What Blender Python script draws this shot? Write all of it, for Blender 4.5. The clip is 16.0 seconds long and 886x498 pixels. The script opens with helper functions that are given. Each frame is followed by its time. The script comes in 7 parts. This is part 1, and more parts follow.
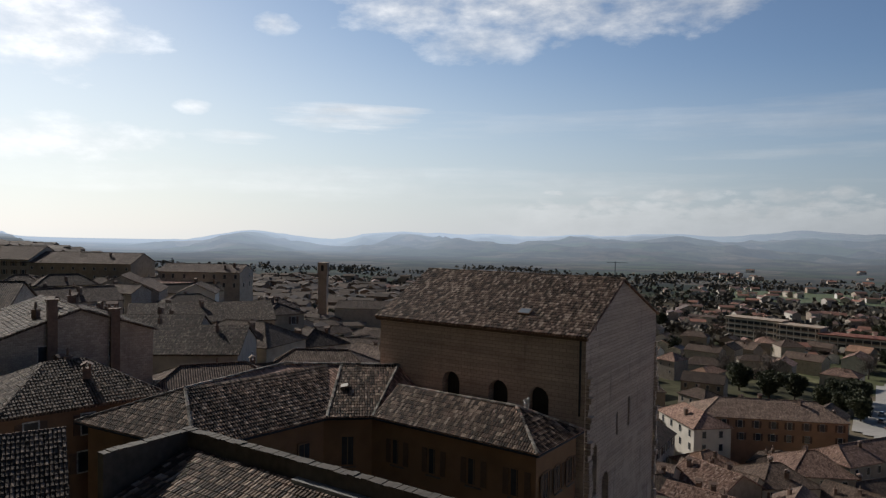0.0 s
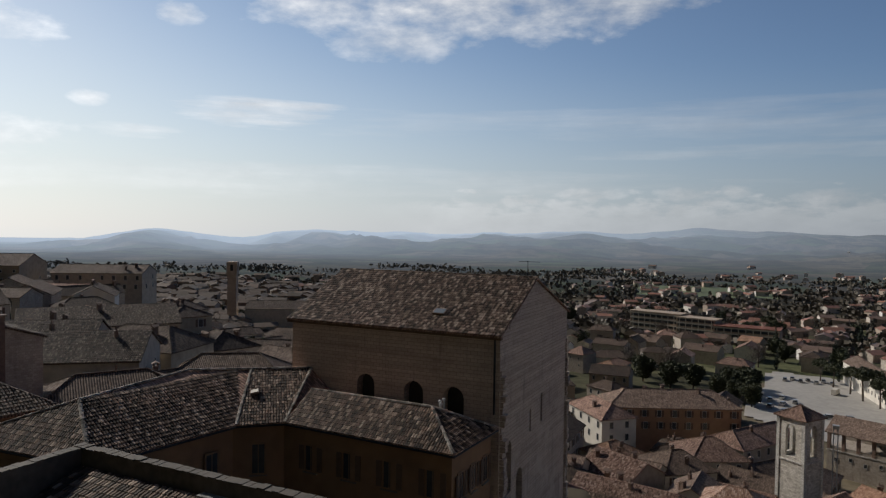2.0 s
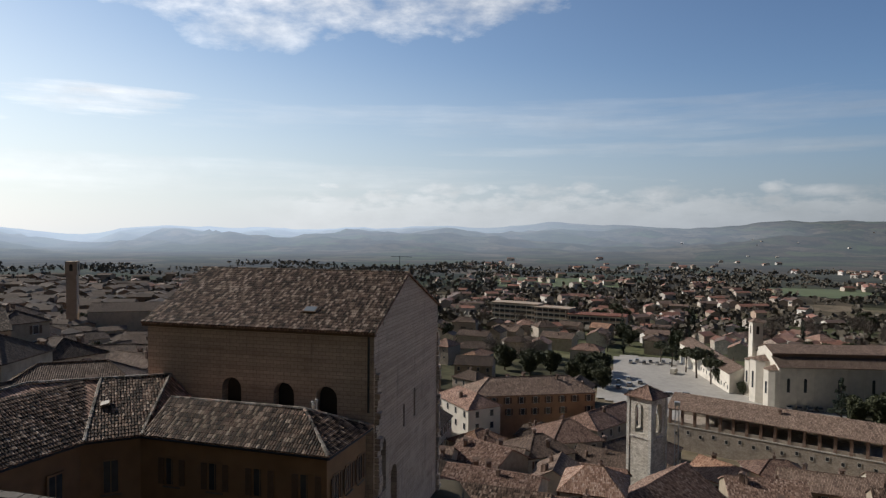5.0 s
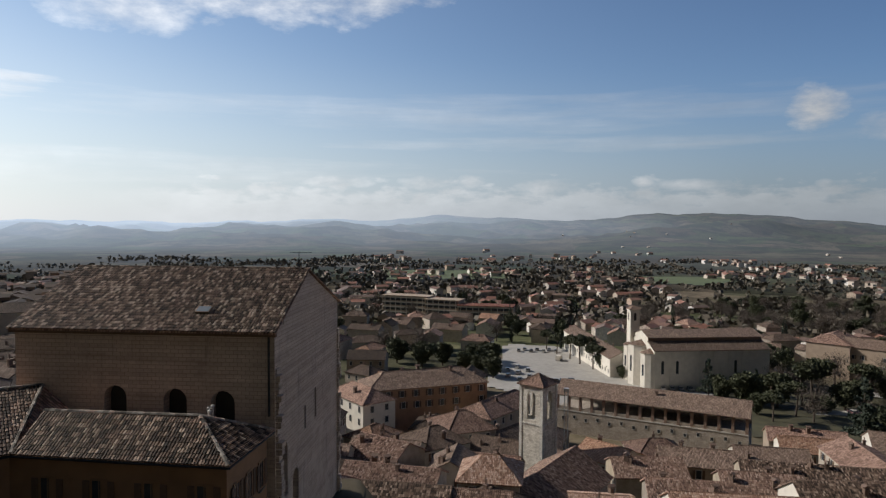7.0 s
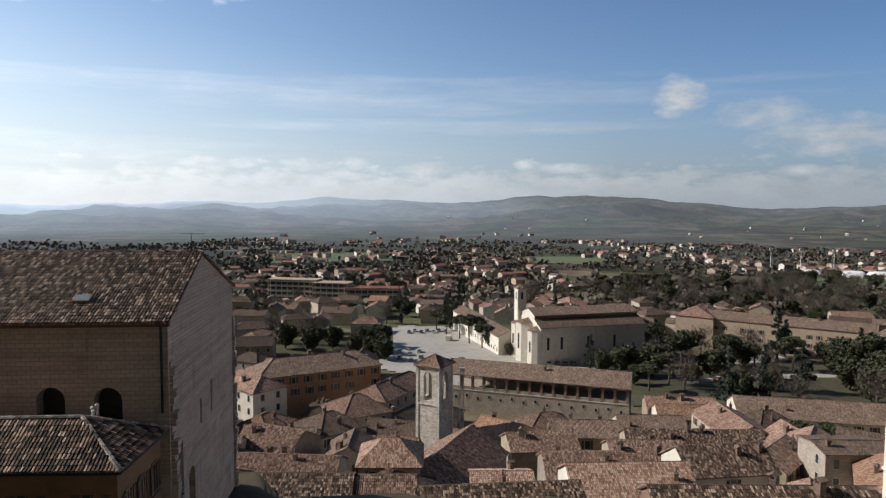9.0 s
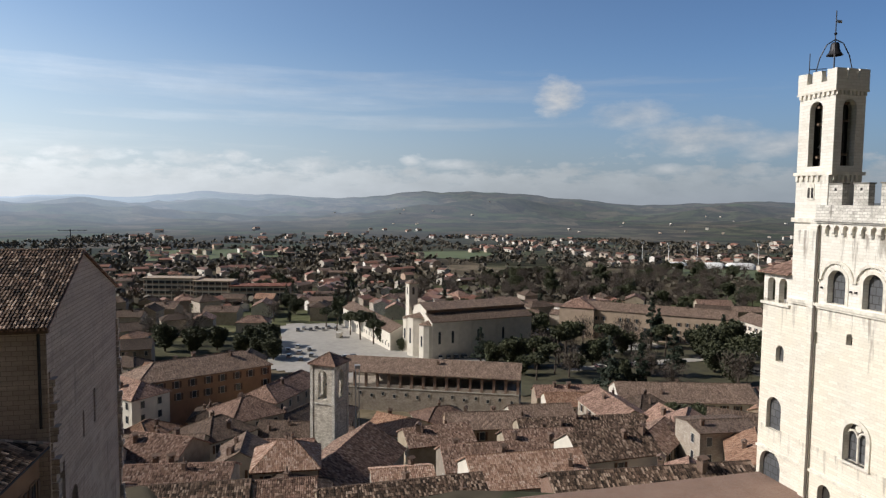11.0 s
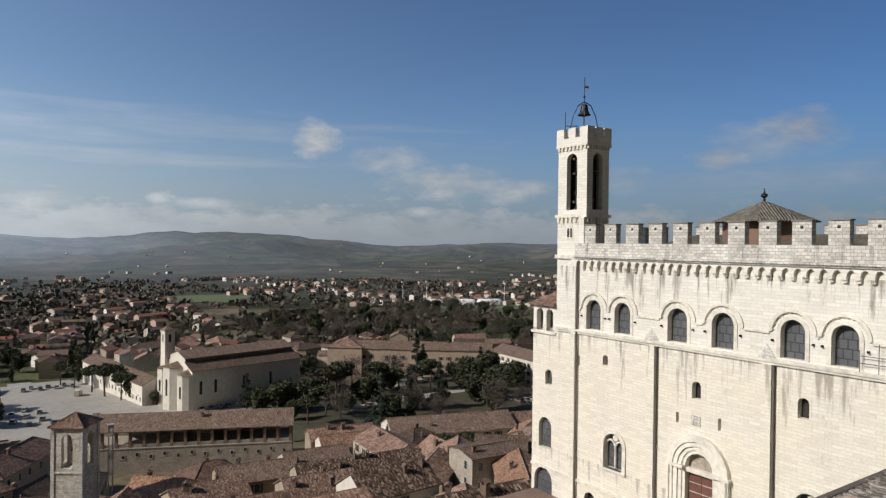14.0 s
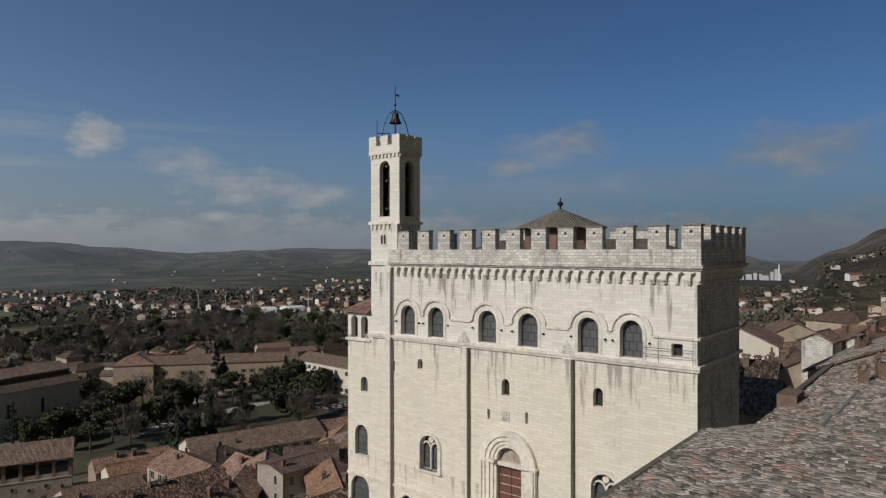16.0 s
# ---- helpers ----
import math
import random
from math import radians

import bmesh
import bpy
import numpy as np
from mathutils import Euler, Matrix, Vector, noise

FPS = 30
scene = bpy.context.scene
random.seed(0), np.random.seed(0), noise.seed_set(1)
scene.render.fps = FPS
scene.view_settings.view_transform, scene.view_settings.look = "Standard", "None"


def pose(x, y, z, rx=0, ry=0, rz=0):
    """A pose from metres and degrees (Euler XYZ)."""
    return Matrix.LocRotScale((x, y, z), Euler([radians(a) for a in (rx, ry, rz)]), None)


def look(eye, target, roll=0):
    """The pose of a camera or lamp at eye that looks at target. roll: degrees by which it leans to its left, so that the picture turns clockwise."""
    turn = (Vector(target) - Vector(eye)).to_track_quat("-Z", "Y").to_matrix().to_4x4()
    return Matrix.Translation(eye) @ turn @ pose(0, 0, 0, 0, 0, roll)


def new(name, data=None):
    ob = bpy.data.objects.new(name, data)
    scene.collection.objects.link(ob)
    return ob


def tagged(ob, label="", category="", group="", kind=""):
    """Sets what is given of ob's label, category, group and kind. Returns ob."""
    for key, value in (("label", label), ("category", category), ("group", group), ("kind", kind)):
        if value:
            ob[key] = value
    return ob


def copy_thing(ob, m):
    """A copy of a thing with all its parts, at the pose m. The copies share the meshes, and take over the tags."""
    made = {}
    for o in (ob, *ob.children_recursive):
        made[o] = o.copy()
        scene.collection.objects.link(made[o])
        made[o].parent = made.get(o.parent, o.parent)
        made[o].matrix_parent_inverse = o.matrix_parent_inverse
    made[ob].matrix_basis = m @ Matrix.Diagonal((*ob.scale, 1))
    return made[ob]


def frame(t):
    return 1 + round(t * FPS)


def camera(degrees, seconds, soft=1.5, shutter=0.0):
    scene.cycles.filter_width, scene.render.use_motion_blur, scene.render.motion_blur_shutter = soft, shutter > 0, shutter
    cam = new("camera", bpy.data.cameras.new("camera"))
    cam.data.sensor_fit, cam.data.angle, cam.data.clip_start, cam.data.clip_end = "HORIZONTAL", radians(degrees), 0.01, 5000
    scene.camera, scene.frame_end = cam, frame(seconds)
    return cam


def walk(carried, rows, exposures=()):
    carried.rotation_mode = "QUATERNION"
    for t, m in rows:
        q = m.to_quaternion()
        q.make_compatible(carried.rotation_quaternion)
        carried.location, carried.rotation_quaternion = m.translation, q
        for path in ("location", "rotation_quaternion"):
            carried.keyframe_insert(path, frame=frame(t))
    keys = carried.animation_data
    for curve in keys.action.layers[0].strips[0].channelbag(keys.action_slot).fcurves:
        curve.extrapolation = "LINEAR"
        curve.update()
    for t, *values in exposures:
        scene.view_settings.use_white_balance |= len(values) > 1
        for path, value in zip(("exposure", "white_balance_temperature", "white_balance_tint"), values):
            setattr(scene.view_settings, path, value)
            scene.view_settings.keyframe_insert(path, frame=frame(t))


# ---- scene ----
cam = camera(66.8, 16.0, soft=1.3)
PATH = [
    (0, (2.43, -7.893, 60.575), (1.337, -6.219, 60.525), 0.9),
    (0.5, (2.514, -7.928, 60.67), (1.473, -6.221, 60.617), 0.9),
    (1, (2.49, -7.828, 60.71), (1.506, -6.088, 60.657), 0.9),
    (1.5, (2.298, -7.566, 60.711), (1.367, -5.797, 60.658), 0.8),
    (2, (2.17, -7.449, 60.763), (1.298, -5.65, 60.71), 0.8),
    (2.5, (1.999, -7.335, 60.83), (1.181, -5.51, 60.776), 0.8),
    (3, (1.814, -7.215, 60.873), (1.057, -5.365, 60.817), 0.7),
    (3.5, (1.582, -7.096, 60.855), (0.885, -5.223, 60.796), 0.6),
    (4, (1.57, -7.106, 60.768), (0.937, -5.21, 60.707), 0.5),
    (6.5, (0.267, -6.558, 60.814), (0.015, -4.575, 60.74), 0.4),
    (7, (-0.107, -6.308, 60.88), (-0.273, -4.316, 60.797), 0.3),
    (7.5, (-0.519, -5.95, 60.842), (-0.602, -3.954, 60.748), 0.3),
    (8, (-1.066, -5.367, 60.696), (-1.062, -3.37, 60.588), 0.3),
    (8.5, (-1.592, -4.847, 60.584), (-1.505, -2.852, 60.463), 0.2),
    (9, (-1.952, -4.503, 60.604), (-1.779, -2.515, 60.47), 0.3),
    (11.5, (-3.899, -3.366, 60.57), (-3.307, -1.461, 60.434), 0.8),
    (12, (-4.469, -3.344, 60.293), (-3.782, -1.468, 60.188), 1.0),
    (12.5, (-4.801, -3.271, 60.283), (-4.019, -1.432, 60.206), 1.0),
    (13, (-5.135, -3.066, 60.248), (-4.24, -1.278, 60.197), 0.9),
    (13.5, (-5.641, -2.573, 60.348), (-4.627, -0.849, 60.316), 0.8),
    (14, (-6.128, -2.311, 60.29), (-4.987, -0.668, 60.274), 0.7),
    (14.5, (-6.447, -2.06, 60.302), (-5.19, -0.505, 60.295), 0.6),
    (15, (-6.584, -1.761, 60.35), (-5.206, -0.311, 60.347), 0.4),
    (15.5, (-6.647, -1.429, 60.466), (-5.168, -0.083, 60.464), 0.2),
    (16, (-6.591, -1.151, 60.52), (-5.026, 0.095, 60.521), -0.1),
]
EXPOSURES = [(0.0, -0.66), (1.5, -0.76), (3.0, -0.66), (4.0, -0.45), (7.0, -0.38), (7.5, -0.46), (8.0, -0.28), (9.0, -0.08), (11.5, -0.16), (12.5, -0.18), (14.5, -0.48), (16.0, -0.86)]
walk(cam, [(t, look(eye, target, roll)) for t, eye, target, roll in PATH], EXPOSURES)

# ---- sky and sun ----
SUN_YAW, SUN_EL = 77.0, 34.0      # degrees to the left of +y, and above the horizon
sun_to = Vector((-math.sin(radians(SUN_YAW)) * math.cos(radians(SUN_EL)),
                 math.cos(radians(SUN_YAW)) * math.cos(radians(SUN_EL)), math.sin(radians(SUN_EL))))
sun = new("sun", bpy.data.lights.new("sun", "SUN"))
sun.data.energy, sun.data.angle, sun.data.color = 5.0, radians(0.55), (1.0, 0.93, 0.84)
sun.matrix_world = look(sun_to * 100, (0, 0, 0))

world = bpy.data.worlds.new("sky")
scene.world = world
world.use_nodes = True
wt = world.node_tree
wt.nodes.clear()


def adjust(n, props):
    if "operation" in props:
        n.operation = props["operation"]
    if "use_clamp" in props:
        n.use_clamp = props["use_clamp"]
    if "data_type" in props:
        n.data_type = props["data_type"]
    if "blend_type" in props:
        n.blend_type = props["blend_type"]
    if "noise_dimensions" in props:
        n.noise_dimensions = props["noise_dimensions"]
    if "interpolation_type" in props:
        n.interpolation_type = props["interpolation_type"]
    if "voronoi_dimensions" in props:
        n.voronoi_dimensions = props["voronoi_dimensions"]
    return n


def wnode(kind, **props):
    return adjust(wt.nodes.new(kind), props)


def wmath(op, a, b=None, c=None, clamp=False):
    n = wnode("ShaderNodeMath", operation=op, use_clamp=clamp)
    for i, v in enumerate((a, b, c)):
        if v is None:
            continue
        if isinstance(v, (int, float)):
            n.inputs[i].default_value = v
        else:
            wt.links.new(v, n.inputs[i])
    return n.outputs[0]


sky = wnode("ShaderNodeTexSky")
sky.sky_type, sky.sun_disc = "NISHITA", False
sky.sun_elevation, sky.sun_rotation = radians(SUN_EL), radians(-SUN_YAW)
sky.altitude, sky.air_density, sky.dust_density, sky.ozone_density = 500.0, 1.0, 0.35, 2.6
way = wnode("ShaderNodeTexCoord").outputs["Generated"]
sep = wnode("ShaderNodeSeparateXYZ")
wt.links.new(way, sep.inputs[0])
wx, wy, wz = sep.outputs
sky_yaw = wmath("MULTIPLY", wmath("ARCTAN2", wmath("MULTIPLY", wx, -1.0), wy), 57.2958)
sky_el = wmath("MULTIPLY", wmath("ARCSINE", wz), 57.2958)
stretch = wnode("ShaderNodeCombineXYZ")
wt.links.new(wmath("MULTIPLY", sky_yaw, 0.05), stretch.inputs[0])
wt.links.new(wmath("MULTIPLY", sky_el, 0.11), stretch.inputs[1])
puff = wnode("ShaderNodeTexNoise", noise_dimensions="3D")
puff.inputs["Scale"].default_value, puff.inputs["Detail"].default_value, puff.inputs["Roughness"].default_value = 4.2, 8.0, 0.6
wt.links.new(stretch.outputs[0], puff.inputs["Vector"])
wisp_at = wnode("ShaderNodeCombineXYZ")
wt.links.new(wmath("MULTIPLY", sky_yaw, 0.03), wisp_at.inputs[0])
wt.links.new(wmath("MULTIPLY", sky_el, 0.35), wisp_at.inputs[1])
wisp = wnode("ShaderNodeTexNoise", noise_dimensions="3D")
wisp.inputs["Scale"].default_value, wisp.inputs["Detail"].default_value, wisp.inputs["Roughness"].default_value = 2.6, 7.0, 0.62
wt.links.new(wisp_at.outputs[0], wisp.inputs["Vector"])
ragged = wmath("MULTIPLY", wmath("SUBTRACT", puff.outputs[0], 0.5), 3.6)
streaky = wmath("MULTIPLY", wmath("SUBTRACT", wisp.outputs[0], 0.5), 4.0)


def cloud(yaw, el, wide, high, density, rough=None):
    """Cover, 0 to density, of one ragged cloud about that direction."""
    a = wmath("DIVIDE", wmath("SUBTRACT", sky_yaw, yaw), wide)
    b = wmath("DIVIDE", wmath("SUBTRACT", sky_el, el), high)
    d = wmath("ADD", wmath("MULTIPLY", a, a), wmath("MULTIPLY", b, b))
    m = wmath("ADD", wmath("SUBTRACT", 1.0, d), ragged if rough is None else rough)
    return wmath("MULTIPLY", wmath("SMOOTH_MIN", wmath("MULTIPLY", m, 0.62, clamp=True), 1.0, 0.2), density)


cover = None
for spec in [(25, 20.0, 18, 5.0, 1.0), (36, 19.0, 7, 3.6, 0.95), (12, 19.0, 8, 3.0, 0.85), (30, 15.8, 6, 1.9, 0.8), (64, 14.2, 7.5, 3.6, 1.0), (64, 6.4, 10, 2.0, 0.8), (47.4, 16.4, 1.9, 0.9, 0.85), (53.6, 9.6, 1.4, 0.6, 0.7),
             (-24.2, 8.5, 2.3, 1.9, 1.25), (-30, 7.0, 4.2, 1.3, 0.75), (-35.0, 5.2, 6.0, 1.6, 0.95), (-41, 4.4, 4.0, 1.2, 0.7), (-24.8, 2.8, 0.8, 0.5, 0.8), (-63, 9.0, 3.4, 1.7, 0.95), (-57, 7.0, 2.6, 1.2, 0.9),
             (14, 3.3, 3.0, 0.7, 0.8), (6, 3.2, 2.4, 0.8, 0.8), (2.5, 3.4, 1.3, 0.7, 0.8), (-4, 3.0, 3, 0.7, 0.75), (-11.8, 3.2, 0.9, 0.5, 0.75), (-16, 3.0, 4, 0.5, 0.6), (-33, 2.6, 2.4, 0.5, 0.6), (-60, 8.0, 6.0, 1.6, 0.45), (-80, 7.4, 7.0, 2.4, 0.75), (-72, 5.4, 9.0, 1.2, 0.4), (-50, 5.4, 3.0, 1.2, 0.5)]:
    c = cloud(*spec)
    cover = c if cover is None else wmath("MAXIMUM", cover, c)
for spec in [(41, 9.6, 7, 1.3, 0.85), (51, 7.4, 4, 0.6, 0.6), (0, 9.0, 40, 1.6, 0.25), (-8, 6.4, 22, 0.7, 0.3), (-66, 5.2, 16, 1.6, 0.35), (40, 4.0, 40, 1.6, 0.3)]:
    cover = wmath("MAXIMUM", cover, cloud(*spec, rough=streaky))
# a long low bank of small heaped clouds over the hills
bank_at = wnode("ShaderNodeCombineXYZ")
wt.links.new(wmath("MULTIPLY", sky_yaw, 0.16), bank_at.inputs[0])
wt.links.new(wmath("MULTIPLY", sky_el, 0.42), bank_at.inputs[1])
heap = wnode("ShaderNodeTexNoise", noise_dimensions="3D")
heap.inputs["Scale"].default_value, heap.inputs["Detail"].default_value, heap.inputs["Roughness"].default_value = 2.2, 6.0, 0.6
wt.links.new(bank_at.outputs[0], heap.inputs["Vector"])
crest_el = wmath("MULTIPLY_ADD", heap.outputs[0], 7.0, -0.4)       # height of the heaped tops
bank = wmath("MULTIPLY", wmath("SUBTRACT", crest_el, sky_el), 0.8, clamp=True)
fade = wnode("ShaderNodeMapRange", interpolation_type="SMOOTHSTEP")
wt.links.new(sky_el, fade.inputs[0])
for i, v in ((1, 0.4), (2, 3.4), (3, 0.25), (4, 0.5)):
    fade.inputs[i].default_value = v
reach = wnode("ShaderNodeMapRange", interpolation_type="SMOOTHSTEP")
wt.links.new(sky_yaw, reach.inputs[0])
for i, v in ((1, 22.0), (2, 34.0), (3, 1.0), (4, 0.0)):
    reach.inputs[i].default_value = v
bank = wmath("MULTIPLY", wmath("MULTIPLY", bank, fade.outputs[0]), reach.outputs[0])
cover = wmath("MINIMUM", wmath("MAXIMUM", cover, bank), 1.0)
shade_n = wnode("ShaderNodeMapRange")
wt.links.new(sky_yaw, shade_n.inputs[0])
for i, v in ((1, -20.0), (2, 65.0), (3, 8.2), (4, 20.0)):
    shade_n.inputs[i].default_value = v
cloud_rgb = wnode("ShaderNodeVectorMath", operation="SCALE")
cloud_rgb.inputs[0].default_value = (0.97, 0.98, 1.0)
dim = wnode("ShaderNodeMapRange")
wt.links.new(sky_yaw, dim.inputs[0])
for i, v in ((1, -75.0), (2, -15.0), (3, 0.52), (4, 1.0)):
    dim.inputs[i].default_value = v
lumpy = wmath("MULTIPLY_ADD", puff.outputs[0], 1.1, 0.45)
wt.links.new(wmath("MULTIPLY", wmath("MULTIPLY", shade_n.outputs[0], dim.outputs[0]), lumpy), cloud_rgb.inputs["Scale"])
sky_mix = wnode("ShaderNodeMix", data_type="RGBA")
wt.links.new(cover, sky_mix.inputs["Factor"])
tint = wnode("ShaderNodeVectorMath", operation="MULTIPLY")
wt.links.new(sky.outputs[0], tint.inputs[0])
cast = wnode("ShaderNodeMix", data_type="RGBA")       # paler towards the sun, a deeper blue away from it
cast_f = wnode("ShaderNodeMapRange")
wt.links.new(sky_yaw, cast_f.inputs[0])
for i, v in ((1, -70.0), (2, 55.0), (3, 0.0), (4, 1.0)):
    cast_f.inputs[i].default_value = v
wt.links.new(cast_f.outputs[0], cast.inputs["Factor"])
cast.inputs["A"].default_value, cast.inputs["B"].default_value = (0.64, 0.88, 1.18, 1), (1.34, 1.16, 1.0, 1)
wt.links.new(cast.outputs["Result"], tint.inputs[1])
away = wnode("ShaderNodeMapRange", interpolation_type="SMOOTHSTEP")       # the sky deepens away from the sun
wt.links.new(sky_yaw, away.inputs[0])
for i, v in ((1, -95.0), (2, 90.0), (3, 0.86), (4, 1.9)):
    away.inputs[i].default_value = v
deep = wnode("ShaderNodeVectorMath", operation="SCALE")
wt.links.new(tint.outputs[0], deep.inputs[0])
behind = wnode("ShaderNodeMapRange")      # and it dims over the mountain behind the town
wt.links.new(wmath("ABSOLUTE", sky_yaw), behind.inputs[0])
for i, v in ((1, 90.0), (2, 140.0), (3, 1.0), (4, 0.22)):
    behind.inputs[i].default_value = v
zenith = wnode("ShaderNodeMapRange", interpolation_type="SMOOTHSTEP")      # clear winter air: deepest overhead
wt.links.new(sky_el, zenith.inputs[0])
for i, v in ((1, 18.0), (2, 60.0), (3, 1.0), (4, 0.5)):
    zenith.inputs[i].default_value = v
wt.links.new(wmath("MULTIPLY", wmath("MULTIPLY", away.outputs[0], behind.outputs[0]), zenith.outputs[0]), deep.inputs["Scale"])
low = wnode("ShaderNodeMapRange", interpolation_type="SMOOTHSTEP")      # pale haze along the horizon
rise = wnode("ShaderNodeMapRange")
wt.links.new(sky_yaw, rise.inputs[0])
for i, v in ((1, -20.0), (2, 70.0), (3, 1.0), (4, 0.42)):
    rise.inputs[i].default_value = v
wt.links.new(wmath("MULTIPLY", sky_el, rise.outputs[0]), low.inputs[0])
for i, v in ((1, -2.0), (2, 12.0), (3, 0.92), (4, 0.0)):
    low.inputs[i].default_value = v
mist_n = wnode("ShaderNodeMapRange")
wt.links.new(sky_yaw, mist_n.inputs[0])
for i, v in ((1, -20.0), (2, 65.0), (3, 5.2), (4, 17.0)):
    mist_n.inputs[i].default_value = v
mist = wnode("ShaderNodeVectorMath", operation="SCALE")
mist.inputs[0].default_value = (0.85, 0.93, 1.0)
far_side = wnode("ShaderNodeMapRange")
wt.links.new(sky_yaw, far_side.inputs[0])
for i, v in ((1, -75.0), (2, -15.0), (3, 0.66), (4, 1.0)):
    far_side.inputs[i].default_value = v
wt.links.new(wmath("MULTIPLY", wmath("MULTIPLY", mist_n.outputs[0], far_side.outputs[0]), behind.outputs[0]), mist.inputs["Scale"])
mist_rgb = wnode("ShaderNodeMix", data_type="RGBA")
wt.links.new(cast_f.outputs[0], mist_rgb.inputs["Factor"])
mist_rgb.inputs["A"].default_value, mist_rgb.inputs["B"].default_value = (0.52, 0.7, 1.0, 1), (0.9, 0.96, 1.0, 1)
wt.links.new(mist_rgb.outputs["Result"], mist.inputs[0])
hazy = wnode("ShaderNodeMix", data_type="RGBA")
wt.links.new(low.outputs[0], hazy.inputs["Factor"])
wt.links.new(deep.outputs[0], hazy.inputs["A"])
wt.links.new(mist.outputs[0], hazy.inputs["B"])
wt.links.new(hazy.outputs["Result"], sky_mix.inputs["A"])
wt.links.new(cloud_rgb.outputs[0], sky_mix.inputs["B"])
background = wnode("ShaderNodeBackground")
background.inputs["Strength"].default_value = 0.085
land = wnode("ShaderNodeMapRange", interpolation_type="SMOOTHSTEP")      # dark land under the horizon
wt.links.new(sky_el, land.inputs[0])
for i, v in ((1, -9.0), (2, -3.0), (3, 0.06), (4, 1.0)):
    land.inputs[i].default_value = v
whole = wnode("ShaderNodeVectorMath", operation="SCALE")
wt.links.new(sky_mix.outputs["Result"], whole.inputs[0])
wt.links.new(land.outputs[0], whole.inputs["Scale"])
wt.links.new(whole.outputs[0], background.inputs[0])
wt.links.new(background.outputs[0], wnode("ShaderNodeOutputWorld").inputs[0])


# ---- materials ----
def material(name):
    m = bpy.data.materials.new(name)
    m.use_nodes = True
    return m, m.node_tree, m.node_tree.nodes["Principled BSDF"]


def put(nt, kind, inputs=None, **props):
    n = adjust(nt.nodes.new(kind), props)
    for k, v in (inputs or {}).items():
        if isinstance(v, bpy.types.NodeSocket):
            nt.links.new(v, n.inputs[k])
        else:
            n.inputs[k].default_value = v
    return n


def calc(nt, op, a, b=0.0, clamp=False):
    return put(nt, "ShaderNodeMath", {0: a, 1: b}, operation=op, use_clamp=clamp).outputs[0]


def blend(nt, fac, a, b, mode="MIX"):
    n = put(nt, "ShaderNodeMix", {"Factor": fac}, data_type="RGBA", blend_type=mode)
    for key, v in (("A", a), ("B", b)):
        if isinstance(v, bpy.types.NodeSocket):
            nt.links.new(v, n.inputs[key])
        else:
            n.inputs[key].default_value = (*v, 1)
    return n.outputs["Result"]


def ramp(nt, fac, stops):
    n = put(nt, "ShaderNodeValToRGB", {0: fac})
    el = n.color_ramp.elements
    while len(el) < len(stops):
        el.new(0.5)
    for e, (at, c) in zip(el, stops):
        e.position, e.color = at, (*c, 1)
    return n.outputs[0]


def bumped(nt, bsdf, height, strength, distance):
    nt.links.new(put(nt, "ShaderNodeBump", {"Height": height, "Strength": strength, "Distance": distance}).outputs[0], bsdf.inputs["Normal"])


def plain(name, rgb, rough=0.8, metal=0.0, vary=0.25, scale=3.0, bump=0.0):
    m, nt, b = material(name)
    at = put(nt, "ShaderNodeTexCoord").outputs["Object"]
    n1 = put(nt, "ShaderNodeTexNoise", {"Vector": at, "Scale": scale, "Detail": 6.0}).outputs[0]
    n2 = put(nt, "ShaderNodeTexNoise", {"Vector": at, "Scale": scale * 0.13, "Detail": 3.0}).outputs[0]
    f = calc(nt, "ADD", calc(nt, "MULTIPLY", n1, 0.6), calc(nt, "MULTIPLY", n2, 0.5))
    lo, hi = tuple(c * (1 - vary) for c in rgb), tuple(min(1, c * (1 + vary)) for c in rgb)
    nt.links.new(ramp(nt, f, [(0.3, lo), (0.75, hi)]), b.inputs["Base Color"])
    b.inputs["Roughness"].default_value, b.inputs["Metallic"].default_value = rough, metal
    if bump:
        bumped(nt, b, n1, 0.6, bump)
    return m


